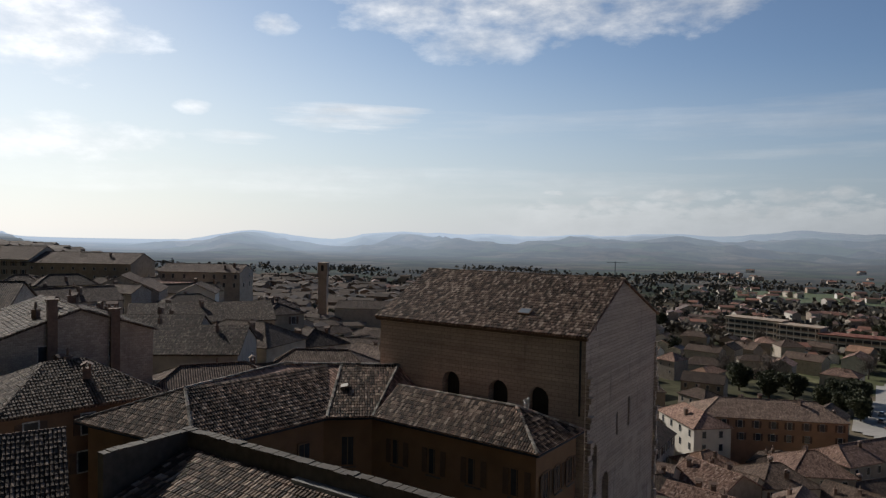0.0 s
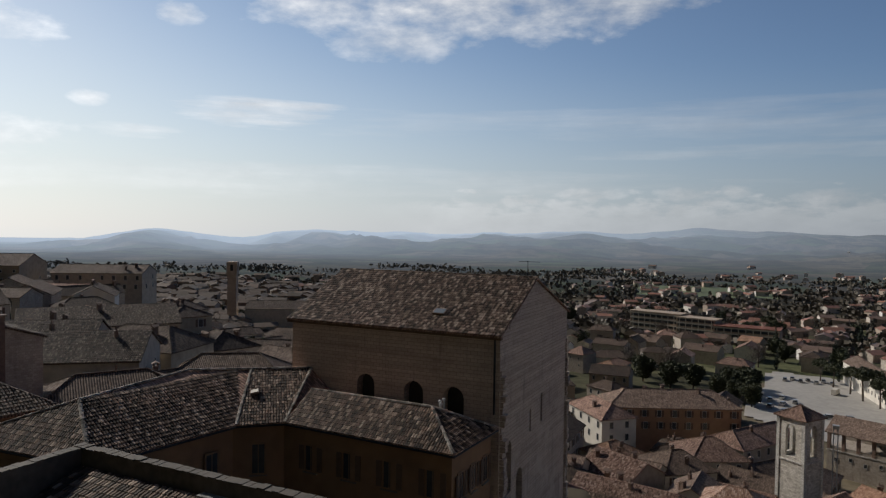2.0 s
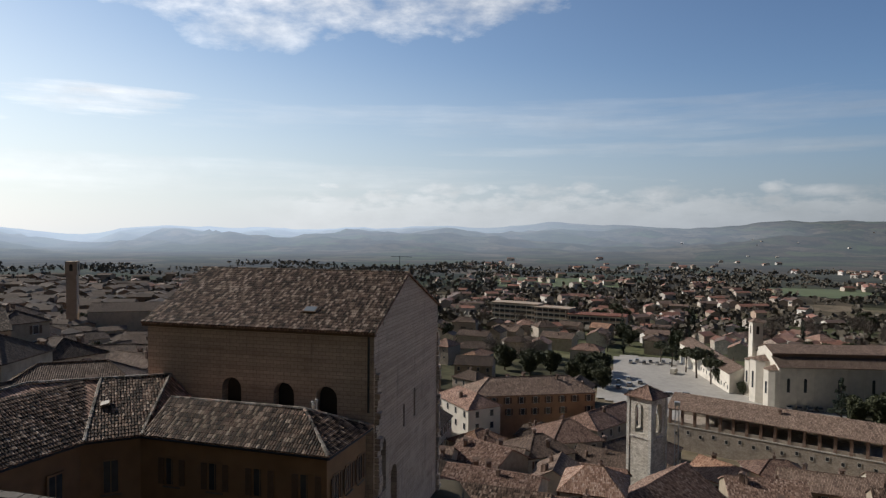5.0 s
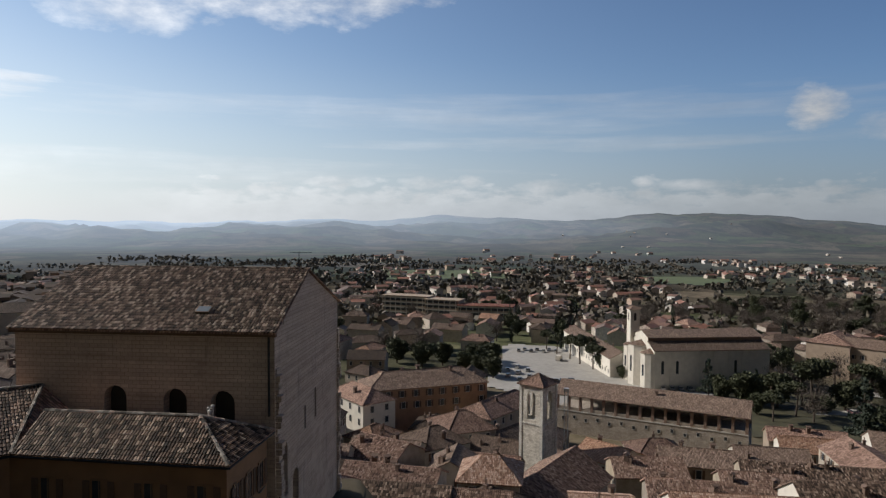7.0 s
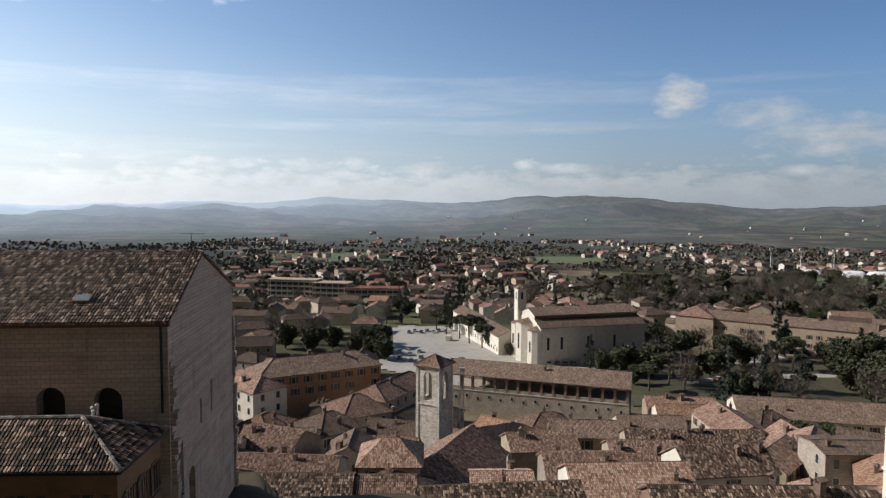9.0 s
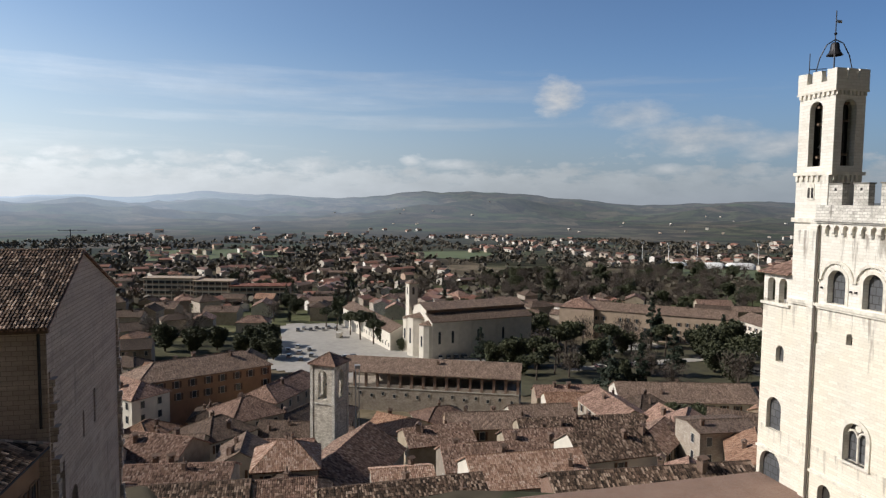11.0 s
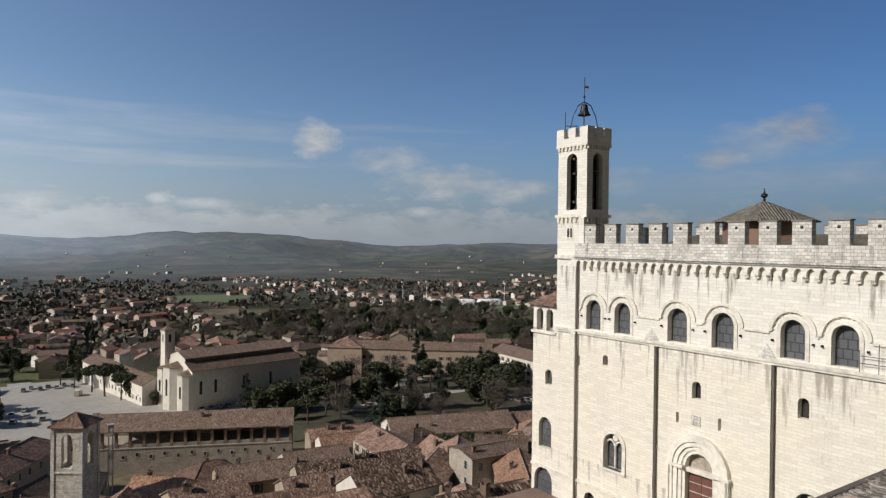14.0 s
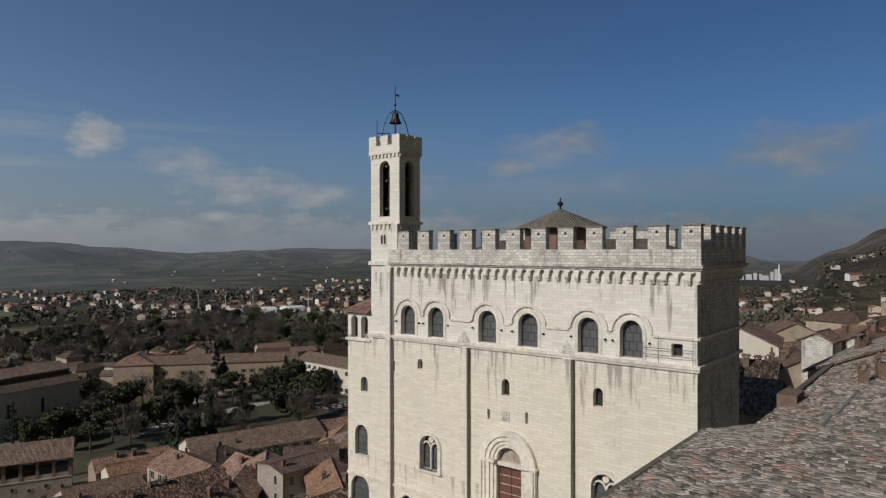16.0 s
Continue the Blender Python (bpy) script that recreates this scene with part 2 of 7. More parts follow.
def tile_roof(name, tones, lichen=0.35, column=0.24, row=0.42):
    """Old clay pan tiles laid in columns up the slope; u runs along the eave, v up the slope, in metres."""
    m, nt, b = material(name)
    uv = put(nt, "ShaderNodeTexCoord").outputs["UV"]
    s = put(nt, "ShaderNodeSeparateXYZ", {0: uv})
    rnd = put(nt, "ShaderNodeObjectInfo").outputs["Random"]
    wob = put(nt, "ShaderNodeTexNoise", {"Vector": uv, "Scale": 0.9, "Detail": 2.0}).outputs[0]
    u = calc(nt, "DIVIDE", s.outputs[0], column)
    v = calc(nt, "ADD", calc(nt, "DIVIDE", s.outputs[1], row), calc(nt, "MULTIPLY", wob, 0.8))
    cell = put(nt, "ShaderNodeCombineXYZ", {0: calc(nt, "FLOOR", u), 1: calc(nt, "FLOOR", v), 2: calc(nt, "MULTIPLY", rnd, 97.0)}).outputs[0]
    white = put(nt, "ShaderNodeTexWhiteNoise", {"Vector": cell}).outputs["Value"]
    moved = put(nt, "ShaderNodeVectorMath", {0: uv, 1: put(nt, "ShaderNodeCombineXYZ", {0: calc(nt, "MULTIPLY", rnd, 50.0)}).outputs[0]}, operation="ADD").outputs[0]
    big = put(nt, "ShaderNodeTexNoise", {"Vector": moved, "Scale": 0.5, "Detail": 5.0, "Roughness": 0.65}).outputs[0]
    f = calc(nt, "ADD", calc(nt, "MULTIPLY", white, 0.42), calc(nt, "MULTIPLY", calc(nt, "SUBTRACT", big, 0.12), 0.72))
    col = ramp(nt, f, [(0.1 + 0.8 * i / (len(tones) - 1), t) for i, t in enumerate(tones)])
    moss = put(nt, "ShaderNodeTexNoise", {"Vector": moved, "Scale": 2.2, "Detail": 7.0, "Roughness": 0.7}).outputs[0]
    moss = calc(nt, "MULTIPLY", calc(nt, "SUBTRACT", moss, 0.5), 5.0, clamp=True)
    col = blend(nt, calc(nt, "MULTIPLY", moss, lichen), col, (0.15, 0.135, 0.108))
    shade = put(nt, "ShaderNodeMapRange", {0: rnd, 3: 0.6, 4: 1.35}).outputs[0]
    col = put(nt, "ShaderNodeVectorMath", {0: col, "Scale": shade}, operation="SCALE").outputs[0]
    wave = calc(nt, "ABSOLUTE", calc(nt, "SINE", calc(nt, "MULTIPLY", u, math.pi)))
    pan_shade = put(nt, "ShaderNodeMapRange", {0: wave, 1: 0.15, 2: 0.6, 3: 0.4, 4: 1.1}).outputs[0]      # shade painted into the pan channels between cover tiles
    col = put(nt, "ShaderNodeVectorMath", {0: col, "Scale": pan_shade}, operation="SCALE").outputs[0]
    nt.links.new(col, b.inputs["Base Color"])
    b.inputs["Roughness"].default_value = 0.85
    b.inputs["Specular IOR Level"].default_value = 0.25
    lap = calc(nt, "FRACT", v)
    h = calc(nt, "ADD", calc(nt, "MULTIPLY", wave, 1.0), calc(nt, "MULTIPLY", lap, -0.35))
    bumped(nt, b, h, 1.0, 0.075)
    return m


def coursed(name, tones, mortar, course=0.3, length=0.55, band=0.0, spread=0.46, streak=0.35, streak_rgb=(0.1, 0.09, 0.08), rough=0.85, relief=0.02, patch=None):
    """Stone or brick in level courses; u along the wall, v upward, in metres."""
    m, nt, b = material(name)
    uv = put(nt, "ShaderNodeTexCoord").outputs["UV"]
    brick = put(nt, "ShaderNodeTexBrick", {"Vector": uv, "Color1": (0, 0, 0, 1), "Color2": (1, 1, 1, 1), "Mortar": (0.5, 0.5, 0.5, 1), "Scale": 1.0,
                "Mortar Size": course * 0.07, "Mortar Smooth": 0.3, "Bias": 0.0, "Brick Width": length, "Row Height": course})
    n1 = put(nt, "ShaderNodeTexNoise", {"Vector": uv, "Scale": 0.35, "Detail": 6.0, "Roughness": 0.6}).outputs[0]
    n2 = put(nt, "ShaderNodeTexNoise", {"Vector": uv, "Scale": 7.0, "Detail": 5.0}).outputs[0]
    row_at = put(nt, "ShaderNodeVectorMath", {0: uv, 1: (0.06, 1.9, 1.0)}, operation="MULTIPLY").outputs[0]
    rows = put(nt, "ShaderNodeTexNoise", {"Vector": row_at, "Scale": 1.0, "Detail": 3.0}).outputs[0]
    f = calc(nt, "ADD", calc(nt, "MULTIPLY", brick.outputs["Color"], 0.16), calc(nt, "MULTIPLY", n1, 0.5))
    f = calc(nt, "ADD", f, calc(nt, "MULTIPLY", n2, 0.34))
    f = calc(nt, "ADD", calc(nt, "MULTIPLY", f, 1.0 - band), calc(nt, "MULTIPLY", rows, band))
    col = ramp(nt, f, [(0.5 - spread / 2 + spread * i / (len(tones) - 1), t) for i, t in enumerate(tones)])
    col = blend(nt, calc(nt, "MULTIPLY", brick.outputs["Fac"], 0.75), col, mortar)
    drip_at = put(nt, "ShaderNodeVectorMath", {0: uv, 1: (1.6, 0.16, 1.0)}, operation="MULTIPLY").outputs[0]
    drip = put(nt, "ShaderNodeTexNoise", {"Vector": drip_at, "Scale": 1.0, "Detail": 5.0, "Roughness": 0.6}).outputs[0]
    drip = calc(nt, "MULTIPLY", calc(nt, "SUBTRACT", drip, 0.57), 7.0, clamp=True)
    if patch:      # remains of pale plaster below that height
        low = put(nt, "ShaderNodeMapRange", {0: put(nt, "ShaderNodeSeparateXYZ", {0: uv}).outputs[1], 1: patch[0] - 2.5, 2: patch[0] + 2.0, 3: 1.0, 4: 0.0}).outputs[0]
        torn = put(nt, "ShaderNodeTexNoise", {"Vector": uv, "Scale": 0.42, "Detail": 8.0, "Roughness": 0.62}).outputs[0]
        torn = calc(nt, "MULTIPLY", calc(nt, "SUBTRACT", torn, 0.5), 9.0, clamp=True)
        col = blend(nt, calc(nt, "MULTIPLY", calc(nt, "MULTIPLY", torn, low), 0.7), col, patch[1])
    col = blend(nt, calc(nt, "MULTIPLY", drip, streak), col, streak_rgb)
    nt.links.new(col, b.inputs["Base Color"])
    b.inputs["Roughness"].default_value = rough
    h = calc(nt, "ADD", calc(nt, "MULTIPLY", brick.outputs["Fac"], -1.0), calc(nt, "MULTIPLY", n2, 0.7))
    bumped(nt, b, h, 0.8, relief)
    return m


def stucco(name, tones, vary=True):
    """Weathered render, its tone chosen by the house."""
    m, nt, b = material(name)
    at = put(nt, "ShaderNodeTexCoord").outputs["Object"]
    rnd = put(nt, "ShaderNodeObjectInfo").outputs["Random"]
    col = ramp(nt, rnd, [((i + 0.5) / len(tones), t) for i, t in enumerate(tones)])
    n1 = put(nt, "ShaderNodeTexNoise", {"Vector": at, "Scale": 0.7, "Detail": 7.0, "Roughness": 0.65}).outputs[0]
    n2 = put(nt, "ShaderNodeTexNoise", {"Vector": at, "Scale": 9.0, "Detail": 4.0}).outputs[0]
    k = put(nt, "ShaderNodeMapRange", {0: n1, 1: 0.3, 2: 0.7, 3: 0.68, 4: 1.12}).outputs[0]
    col = put(nt, "ShaderNodeVectorMath", {0: col, "Scale": k}, operation="SCALE").outputs[0]
    patch = calc(nt, "MULTIPLY", calc(nt, "SUBTRACT", n1, 0.58), 9.0, clamp=True)
    col = blend(nt, calc(nt, "MULTIPLY", patch, 0.45), col, (0.22, 0.19, 0.16))
    nt.links.new(col, b.inputs["Base Color"])
    b.inputs["Roughness"].default_value = 0.9
    bumped(nt, b, n2, 0.5, 0.02)
    return m


CLAY = [(0.075, 0.046, 0.036), (0.18, 0.108, 0.082), (0.31, 0.192, 0.147), (0.44, 0.29, 0.225), (0.62, 0.47, 0.39)]
GREYCLAY = [(0.06, 0.042, 0.033), (0.14, 0.094, 0.071), (0.22, 0.153, 0.117), (0.31, 0.222, 0.172), (0.46, 0.355, 0.285)]
PINKCLAY = [(0.1, 0.056, 0.036), (0.24, 0.13, 0.085), (0.37, 0.215, 0.142), (0.47, 0.3, 0.21), (0.56, 0.41, 0.31)]
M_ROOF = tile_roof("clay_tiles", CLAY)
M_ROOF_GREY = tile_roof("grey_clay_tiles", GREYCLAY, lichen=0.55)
# GREYCLAY halved: backlight on the sunward houses is put into this copy
M_ROOF_DARK = tile_roof("dark_brown_tiles", [tuple(c * 0.52 for c in t) for t in GREYCLAY], lichen=0.3)
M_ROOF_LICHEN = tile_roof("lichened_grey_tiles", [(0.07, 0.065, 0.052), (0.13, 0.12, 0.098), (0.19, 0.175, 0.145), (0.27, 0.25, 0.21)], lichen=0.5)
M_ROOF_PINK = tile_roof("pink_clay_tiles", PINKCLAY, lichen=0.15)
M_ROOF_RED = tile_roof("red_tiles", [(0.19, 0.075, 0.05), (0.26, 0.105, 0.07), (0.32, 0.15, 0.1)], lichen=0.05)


def ashlar(name, tones, joint, warm_below, drips, course=0.27, length=0.95):
    """Pale squared limestone: warmer where rain has not washed it, with run-off streaks hanging from its ledges."""
    m, nt, b = material(name)
    uv = put(nt, "ShaderNodeTexCoord").outputs["UV"]
    up = put(nt, "ShaderNodeSeparateXYZ", {0: uv}).outputs[1]
    brick = put(nt, "ShaderNodeTexBrick", {"Vector": uv, "Color1": (0, 0, 0, 1), "Color2": (1, 1, 1, 1), "Mortar": (0.5, 0.5, 0.5, 1), "Scale": 1.0,
                "Mortar Size": 0.018, "Mortar Smooth": 0.2, "Bias": 0.0, "Brick Width": length, "Row Height": course})
    big = put(nt, "ShaderNodeTexNoise", {"Vector": uv, "Scale": 0.22, "Detail": 5.0, "Roughness": 0.6}).outputs[0]
    fine = put(nt, "ShaderNodeTexNoise", {"Vector": uv, "Scale": 5.0, "Detail": 6.0, "Roughness": 0.65}).outputs[0]
    f = calc(nt, "ADD", calc(nt, "MULTIPLY", brick.outputs["Color"], 0.2), calc(nt, "ADD", calc(nt, "MULTIPLY", big, 0.3), calc(nt, "MULTIPLY", fine, 0.5)))
    col = ramp(nt, f, [(0.22 + 0.5 * i / (len(tones) - 1), t) for i, t in enumerate(tones)])
    warm = put(nt, "ShaderNodeMapRange", {0: up, 1: warm_below - 1.5, 2: warm_below + 0.3, 3: 0.75, 4: 0.0}).outputs[0]
    col = blend(nt, calc(nt, "MULTIPLY", warm, put(nt, "ShaderNodeMapRange", {0: big, 1: 0.3, 2: 0.6, 3: 0.3, 4: 1.0}).outputs[0]), col,
                put(nt, "ShaderNodeVectorMath", {0: col, 1: (1.0, 0.96, 0.87)}, operation="MULTIPLY").outputs[0])
    col = blend(nt, calc(nt, "MULTIPLY", brick.outputs["Fac"], calc(nt, "MULTIPLY", fine, 0.62)), col, joint)
    run_at = put(nt, "ShaderNodeVectorMath", {0: uv, 1: (1.5, 0.13, 1.0)}, operation="MULTIPLY").outputs[0]
    run = put(nt, "ShaderNodeTexNoise", {"Vector": run_at, "Scale": 1.0, "Detail": 6.0, "Roughness": 0.65}).outputs[0]
    for level, reach, amount in drips:
        hang = put(nt, "ShaderNodeMapRange", {0: up, 1: level - reach, 2: level, 3: 0.0, 4: 1.0}).outputs[0]
        hang = calc(nt, "MULTIPLY", hang, calc(nt, "LESS_THAN", up, level))
        edge = calc(nt, "MULTIPLY", calc(nt, "SUBTRACT", calc(nt, "ADD", run, calc(nt, "MULTIPLY", hang, 0.16)), 0.64), 9.0, clamp=True)
        col = blend(nt, calc(nt, "MULTIPLY", calc(nt, "MULTIPLY", edge, calc(nt, "GREATER_THAN", hang, 0.001)), amount), col, (0.17, 0.145, 0.12))
    rust = calc(nt, "MULTIPLY", calc(nt, "SUBTRACT", run, 0.6), 6.0, clamp=True)
    col = blend(nt, calc(nt, "MULTIPLY", rust, 0.3), col, (0.5, 0.4, 0.27))
    nt.links.new(col, b.inputs["Base Color"])
    b.inputs["Roughness"].default_value = 0.85
    bumped(nt, b, calc(nt, "ADD", calc(nt, "MULTIPLY", brick.outputs["Fac"], -1.0), calc(nt, "MULTIPLY", fine, 0.5)), 0.7, 0.007)
    return m


M_LIME = ashlar("white_limestone", [(0.46, 0.42, 0.355), (0.7, 0.67, 0.605), (0.78, 0.755, 0.695), (0.84, 0.825, 0.775)], (0.36, 0.33, 0.285), 51.6, [(58.2, 5.0, 0.75), (51.4, 4.5, 0.6), (63.0, 3.0, 0.6), (39.0, 3.0, 0.5)])
M_COPING = plain("dark_lichened_coping", (0.2, 0.19, 0.17), vary=0.4, scale=2.0, bump=0.02)
M_LIME_TRIM = plain("limestone_trim", (0.7, 0.665, 0.59), vary=0.3, scale=2.2, bump=0.008)
# wear on parapets and merlons; on the palace's side walls it paints shade
M_LIME_GREY = coursed("weathered_shade_limestone", [(0.27, 0.255, 0.23), (0.52, 0.5, 0.46), (0.68, 0.66, 0.615), (0.8, 0.785, 0.74)], (0.2, 0.185, 0.165), course=0.25, length=0.48, spread=0.36, streak=0.75, streak_rgb=(0.12, 0.112, 0.1), relief=0.008)
M_PALE_RUBBLE = coursed("pale_rubble", [(0.32, 0.29, 0.245), (0.6, 0.56, 0.49), (0.82, 0.78, 0.71)], (0.34, 0.3, 0.25), course=0.3, length=0.5, spread=0.3, streak=0.4, relief=0.05)
M_COURSE = coursed("pink_grey_coursed_stone", [(0.24, 0.187, 0.152), (0.41, 0.33, 0.272), (0.52, 0.428, 0.36), (0.7, 0.6, 0.52)], (0.22, 0.175, 0.145), course=0.3, length=0.6, band=0.5, streak=0.4, patch=(44.0, (0.56, 0.48, 0.41)))
M_RUBBLE = coursed("rubble_stone", [(0.24, 0.2, 0.165), (0.42, 0.36, 0.3), (0.6, 0.54, 0.47)], (0.28, 0.25, 0.22), course=0.24, length=0.38, relief=0.04)
M_BRICKWALL = coursed("brown_brick", [(0.17, 0.1, 0.075), (0.25, 0.155, 0.115), (0.32, 0.22, 0.17)], (0.3, 0.26, 0.22), course=0.07, length=0.28, streak=0.3)
M_OCHRE = plain("ochre_plaster", (0.23, 0.135, 0.075), vary=0.25, scale=0.8, bump=0.01)
M_ORANGE = plain("orange_plaster", (0.4, 0.245, 0.155), vary=0.18, scale=0.8, bump=0.01)
M_STUCCO = stucco("town_plaster", [(0.4, 0.34, 0.26), (0.5, 0.43, 0.33), (0.34, 0.27, 0.2), (0.55, 0.5, 0.43), (0.43, 0.31, 0.21), (0.3, 0.26, 0.22), (0.6, 0.55, 0.47)])
M_CREAM = plain("cream_plaster", (0.64, 0.6, 0.53), vary=0.15, scale=0.6, bump=0.01)
M_TAN = plain("tan_plaster", (0.4, 0.31, 0.235), vary=0.2, scale=0.5, bump=0.01)
M_GLASS = plain("dark_window_glass", (0.045, 0.05, 0.058), rough=0.18, vary=0.4, scale=1.5)
M_LEADED = coursed("leaded_glass", [(0.075, 0.08, 0.09), (0.11, 0.115, 0.125), (0.15, 0.155, 0.165)], (0.03, 0.03, 0.03), course=0.7, length=0.62, streak=0.2, rough=0.3, relief=0.01)
M_DARK = plain("dark_interior", (0.03, 0.027, 0.025), vary=0.3)
M_FRAME = plain("window_timber", (0.16, 0.11, 0.075), vary=0.3)
M_SHUTTER = plain("brown_shutter", (0.12, 0.075, 0.05), vary=0.3)
M_DOOR = plain("studded_oak", (0.14, 0.06, 0.045), vary=0.3, scale=5)
M_IRON = plain("dark_iron", (0.035, 0.035, 0.04), rough=0.55, metal=0.6, vary=0.3)
M_BRONZE = plain("dark_bronze", (0.06, 0.06, 0.055), rough=0.5, metal=0.8, vary=0.3)
M_BRICK = plain("chimney_brick", (0.17, 0.115, 0.088), vary=0.35, scale=4, bump=0.02)
M_DARKSTONE = plain("dark_weathered_stone", (0.13, 0.11, 0.092), vary=0.4, scale=1.5, bump=0.03)
M_MOSSY = plain("mossy_old_brick", (0.075, 0.062, 0.048), vary=0.55, scale=2.5, bump=0.04)
M_LEAD = plain("dull_lead", (0.2, 0.2, 0.195), rough=0.6, vary=0.35, scale=3.0, bump=0.02)
M_ZINC = plain("zinc_flashing", (0.42, 0.43, 0.44), rough=0.5, metal=0.3, vary=0.2)
M_SKYLIGHT = plain("skylight_glass", (0.2, 0.23, 0.26), rough=0.12, vary=0.1)


# ---- building blocks ----
def part(name, bm, mat, parent=None, label="", smooth=False):
    me = bpy.data.meshes.new(name)
    if len(bm.verts) < 1500:
        bmesh.ops.remove_doubles(bm, verts=bm.verts, dist=0.0005)
    bm.to_mesh(me)
    bm.free()
    if smooth:
        for p in me.polygons:
            p.use_smooth = True
    for m in mat if isinstance(mat, (list, tuple)) else [mat]:
        me.materials.append(m)
    ob = new(name, me)
    ob.parent = parent
    return tagged(ob, label) if label else ob


def shared(name, me, parent, m):
    """One more piece on a mesh that alike pieces share."""
    ob = new(name, me)
    ob.parent = parent
    ob.matrix_local = m
    return ob


def thing(name, label, category, group="", at=(0, 0, 0), turn=0.0, kind=""):
    ob = new(name)
    ob.matrix_basis = pose(*at, 0, 0, turn)
    return tagged(ob, label, category, group, kind)


def mesh():
    bm = bmesh.new()
    bm.loops.layers.uv.new("UVMap")
    return bm


def face(bm, pts, u=None, v=None, origin=None):
    """A face with UVs in metres: along u and v, or level and upward when not given."""
    pts = [Vector(p) for p in pts]
    f = bm.faces.new([bm.verts.new(p) for p in pts])
    n = (pts[1] - pts[0]).cross(pts[2] - pts[0])
    n = n.normalized() if n.length > 1e-9 else Vector((0, 0, 1))
    if u is None:
        u = Vector((0, 0, 1)).cross(n)
        u = u.normalized() if u.length > 1e-3 else Vector((1, 0, 0))
    if v is None:
        v = n.cross(u)
    o = Vector(origin or (0, 0, 0))
    uvl = bm.loops.layers.uv.active
    for loop in f.loops:
        d = loop.vert.co - o
        loop[uvl].uv = (d.dot(u), d.dot(v))
    return f


def box(bm, x0, x1, y0, y1, z0, z1):
    a = [(x0, y0), (x1, y0), (x1, y1), (x0, y1)]
    for i in range(4):
        (p, q), (r, s) = a[i], a[(i + 1) % 4]
        face(bm, [(p, q, z0), (r, s, z0), (r, s, z1), (p, q, z1)])
    face(bm, [(x, y, z1) for x, y in a])
    face(bm, [(x, y, z0) for x, y in reversed(a)])
    return bm


def prism(bm, plan, z0, z1, top=True, bottom=True):
    """Upright walls on a plan that runs counterclockwise."""
    for i in range(len(plan)):
        (p, q), (r, s) = plan[i], plan[(i + 1) % len(plan)]
        face(bm, [(p, q, z0), (r, s, z0), (r, s, z1), (p, q, z1)])
    if top:
        face(bm, [(x, y, z1) for x, y in plan])
    if bottom:
        face(bm, [(x, y, z0) for x, y in reversed(plan)])
    return bm


def arch(c, half, z0, spring, n=8, point=0.0):
    """Outline of a round-headed opening about c; point > 0 draws it up to a pointed head."""
    top = [(c + half * math.cos(math.pi * i / n), spring + (half + point) * math.sin(math.pi * i / n)) for i in range(n + 1)]
    return [(c - half, z0), (c + half, z0)] + top


def rect(c, half, z0, z1):
    return [(c - half, z0), (c + half, z0), (c + half, z1), (c - half, z1)]


def pierced(bm, outer, holes, place, depth, rim=True):
    """A wall of that depth with openings through it. Outlines run counterclockwise in (along, up);
    place(a, z, d) gives the point d behind the face."""
    from mathutils.geometry import tessellate_polygon
    loops = [outer] + [list(reversed(h)) for h in holes]
    flat = [p for lp in loops for p in lp]
    uvl = bm.loops.layers.uv.active
    for d, flip in ((0.0, False), (depth, True)):
        vs = [bm.verts.new(place(a, z, d)) for a, z in flat]
        ref = (Vector(place(1, 0, 0)) - Vector(place(0, 0, 0))).cross(Vector(place(0, 1, 0)) - Vector(place(0, 0, 0)))
        for tri in tessellate_polygon([[Vector((a, z, 0)) for a, z in lp] for lp in loops]):
            p = [vs[i] for i in tri]
            n = (p[1].co - p[0].co).cross(p[2].co - p[0].co)
            if n.length < 1e-9:
                continue
            if (n.dot(ref) < 0) != flip:
                p.reverse()
            try:
                f = bm.faces.new(p)
            except ValueError:
                continue
            for loop in f.loops:
                a, z = flat[vs.index(loop.vert)]
                loop[uvl].uv = (a, z)
    for lp in ([outer] if rim else []) + holes:
        for i in range(len(lp)):
            (a, z), (c, e) = lp[i], lp[(i + 1) % len(lp)]
            q = [place(a, z, 0), place(c, e, 0), place(c, e, depth), place(a, z, depth)]
            face(bm, q if lp is not outer else list(reversed(q)))
    return bm


def slab(bm, outline, place, d0, d1):
    """A flat plate with that outline between two depths behind the face."""
    n = len(outline)
    face(bm, [place(a, z, d0) for a, z in outline])
    face(bm, [place(a, z, d1) for a, z in reversed(outline)])
    for i in range(n):
        (a, z), (c, e) = outline[i], outline[(i + 1) % n]
        face(bm, [place(a, z, d0), place(a, z, d1), place(c, e, d1), place(c, e, d0)])
    return bm


def ring(c, spring, r0, r1, n=12, legs=0.0):
    """Outline of an archivolt between two radii, with straight legs below."""
    out = [(c + r1 * math.cos(math.pi * i / n), spring + r1 * math.sin(math.pi * i / n)) for i in range(n + 1)]
    inn = [(c + r0 * math.cos(math.pi * i / n), spring + r0 * math.sin(math.pi * i / n)) for i in range(n, -1, -1)]
    if legs:
        return [(c + r1, spring - legs)] + out + [(c - r1, spring - legs), (c - r0, spring - legs)] + inn + [(c + r0, spring - legs)]
    return out + inn


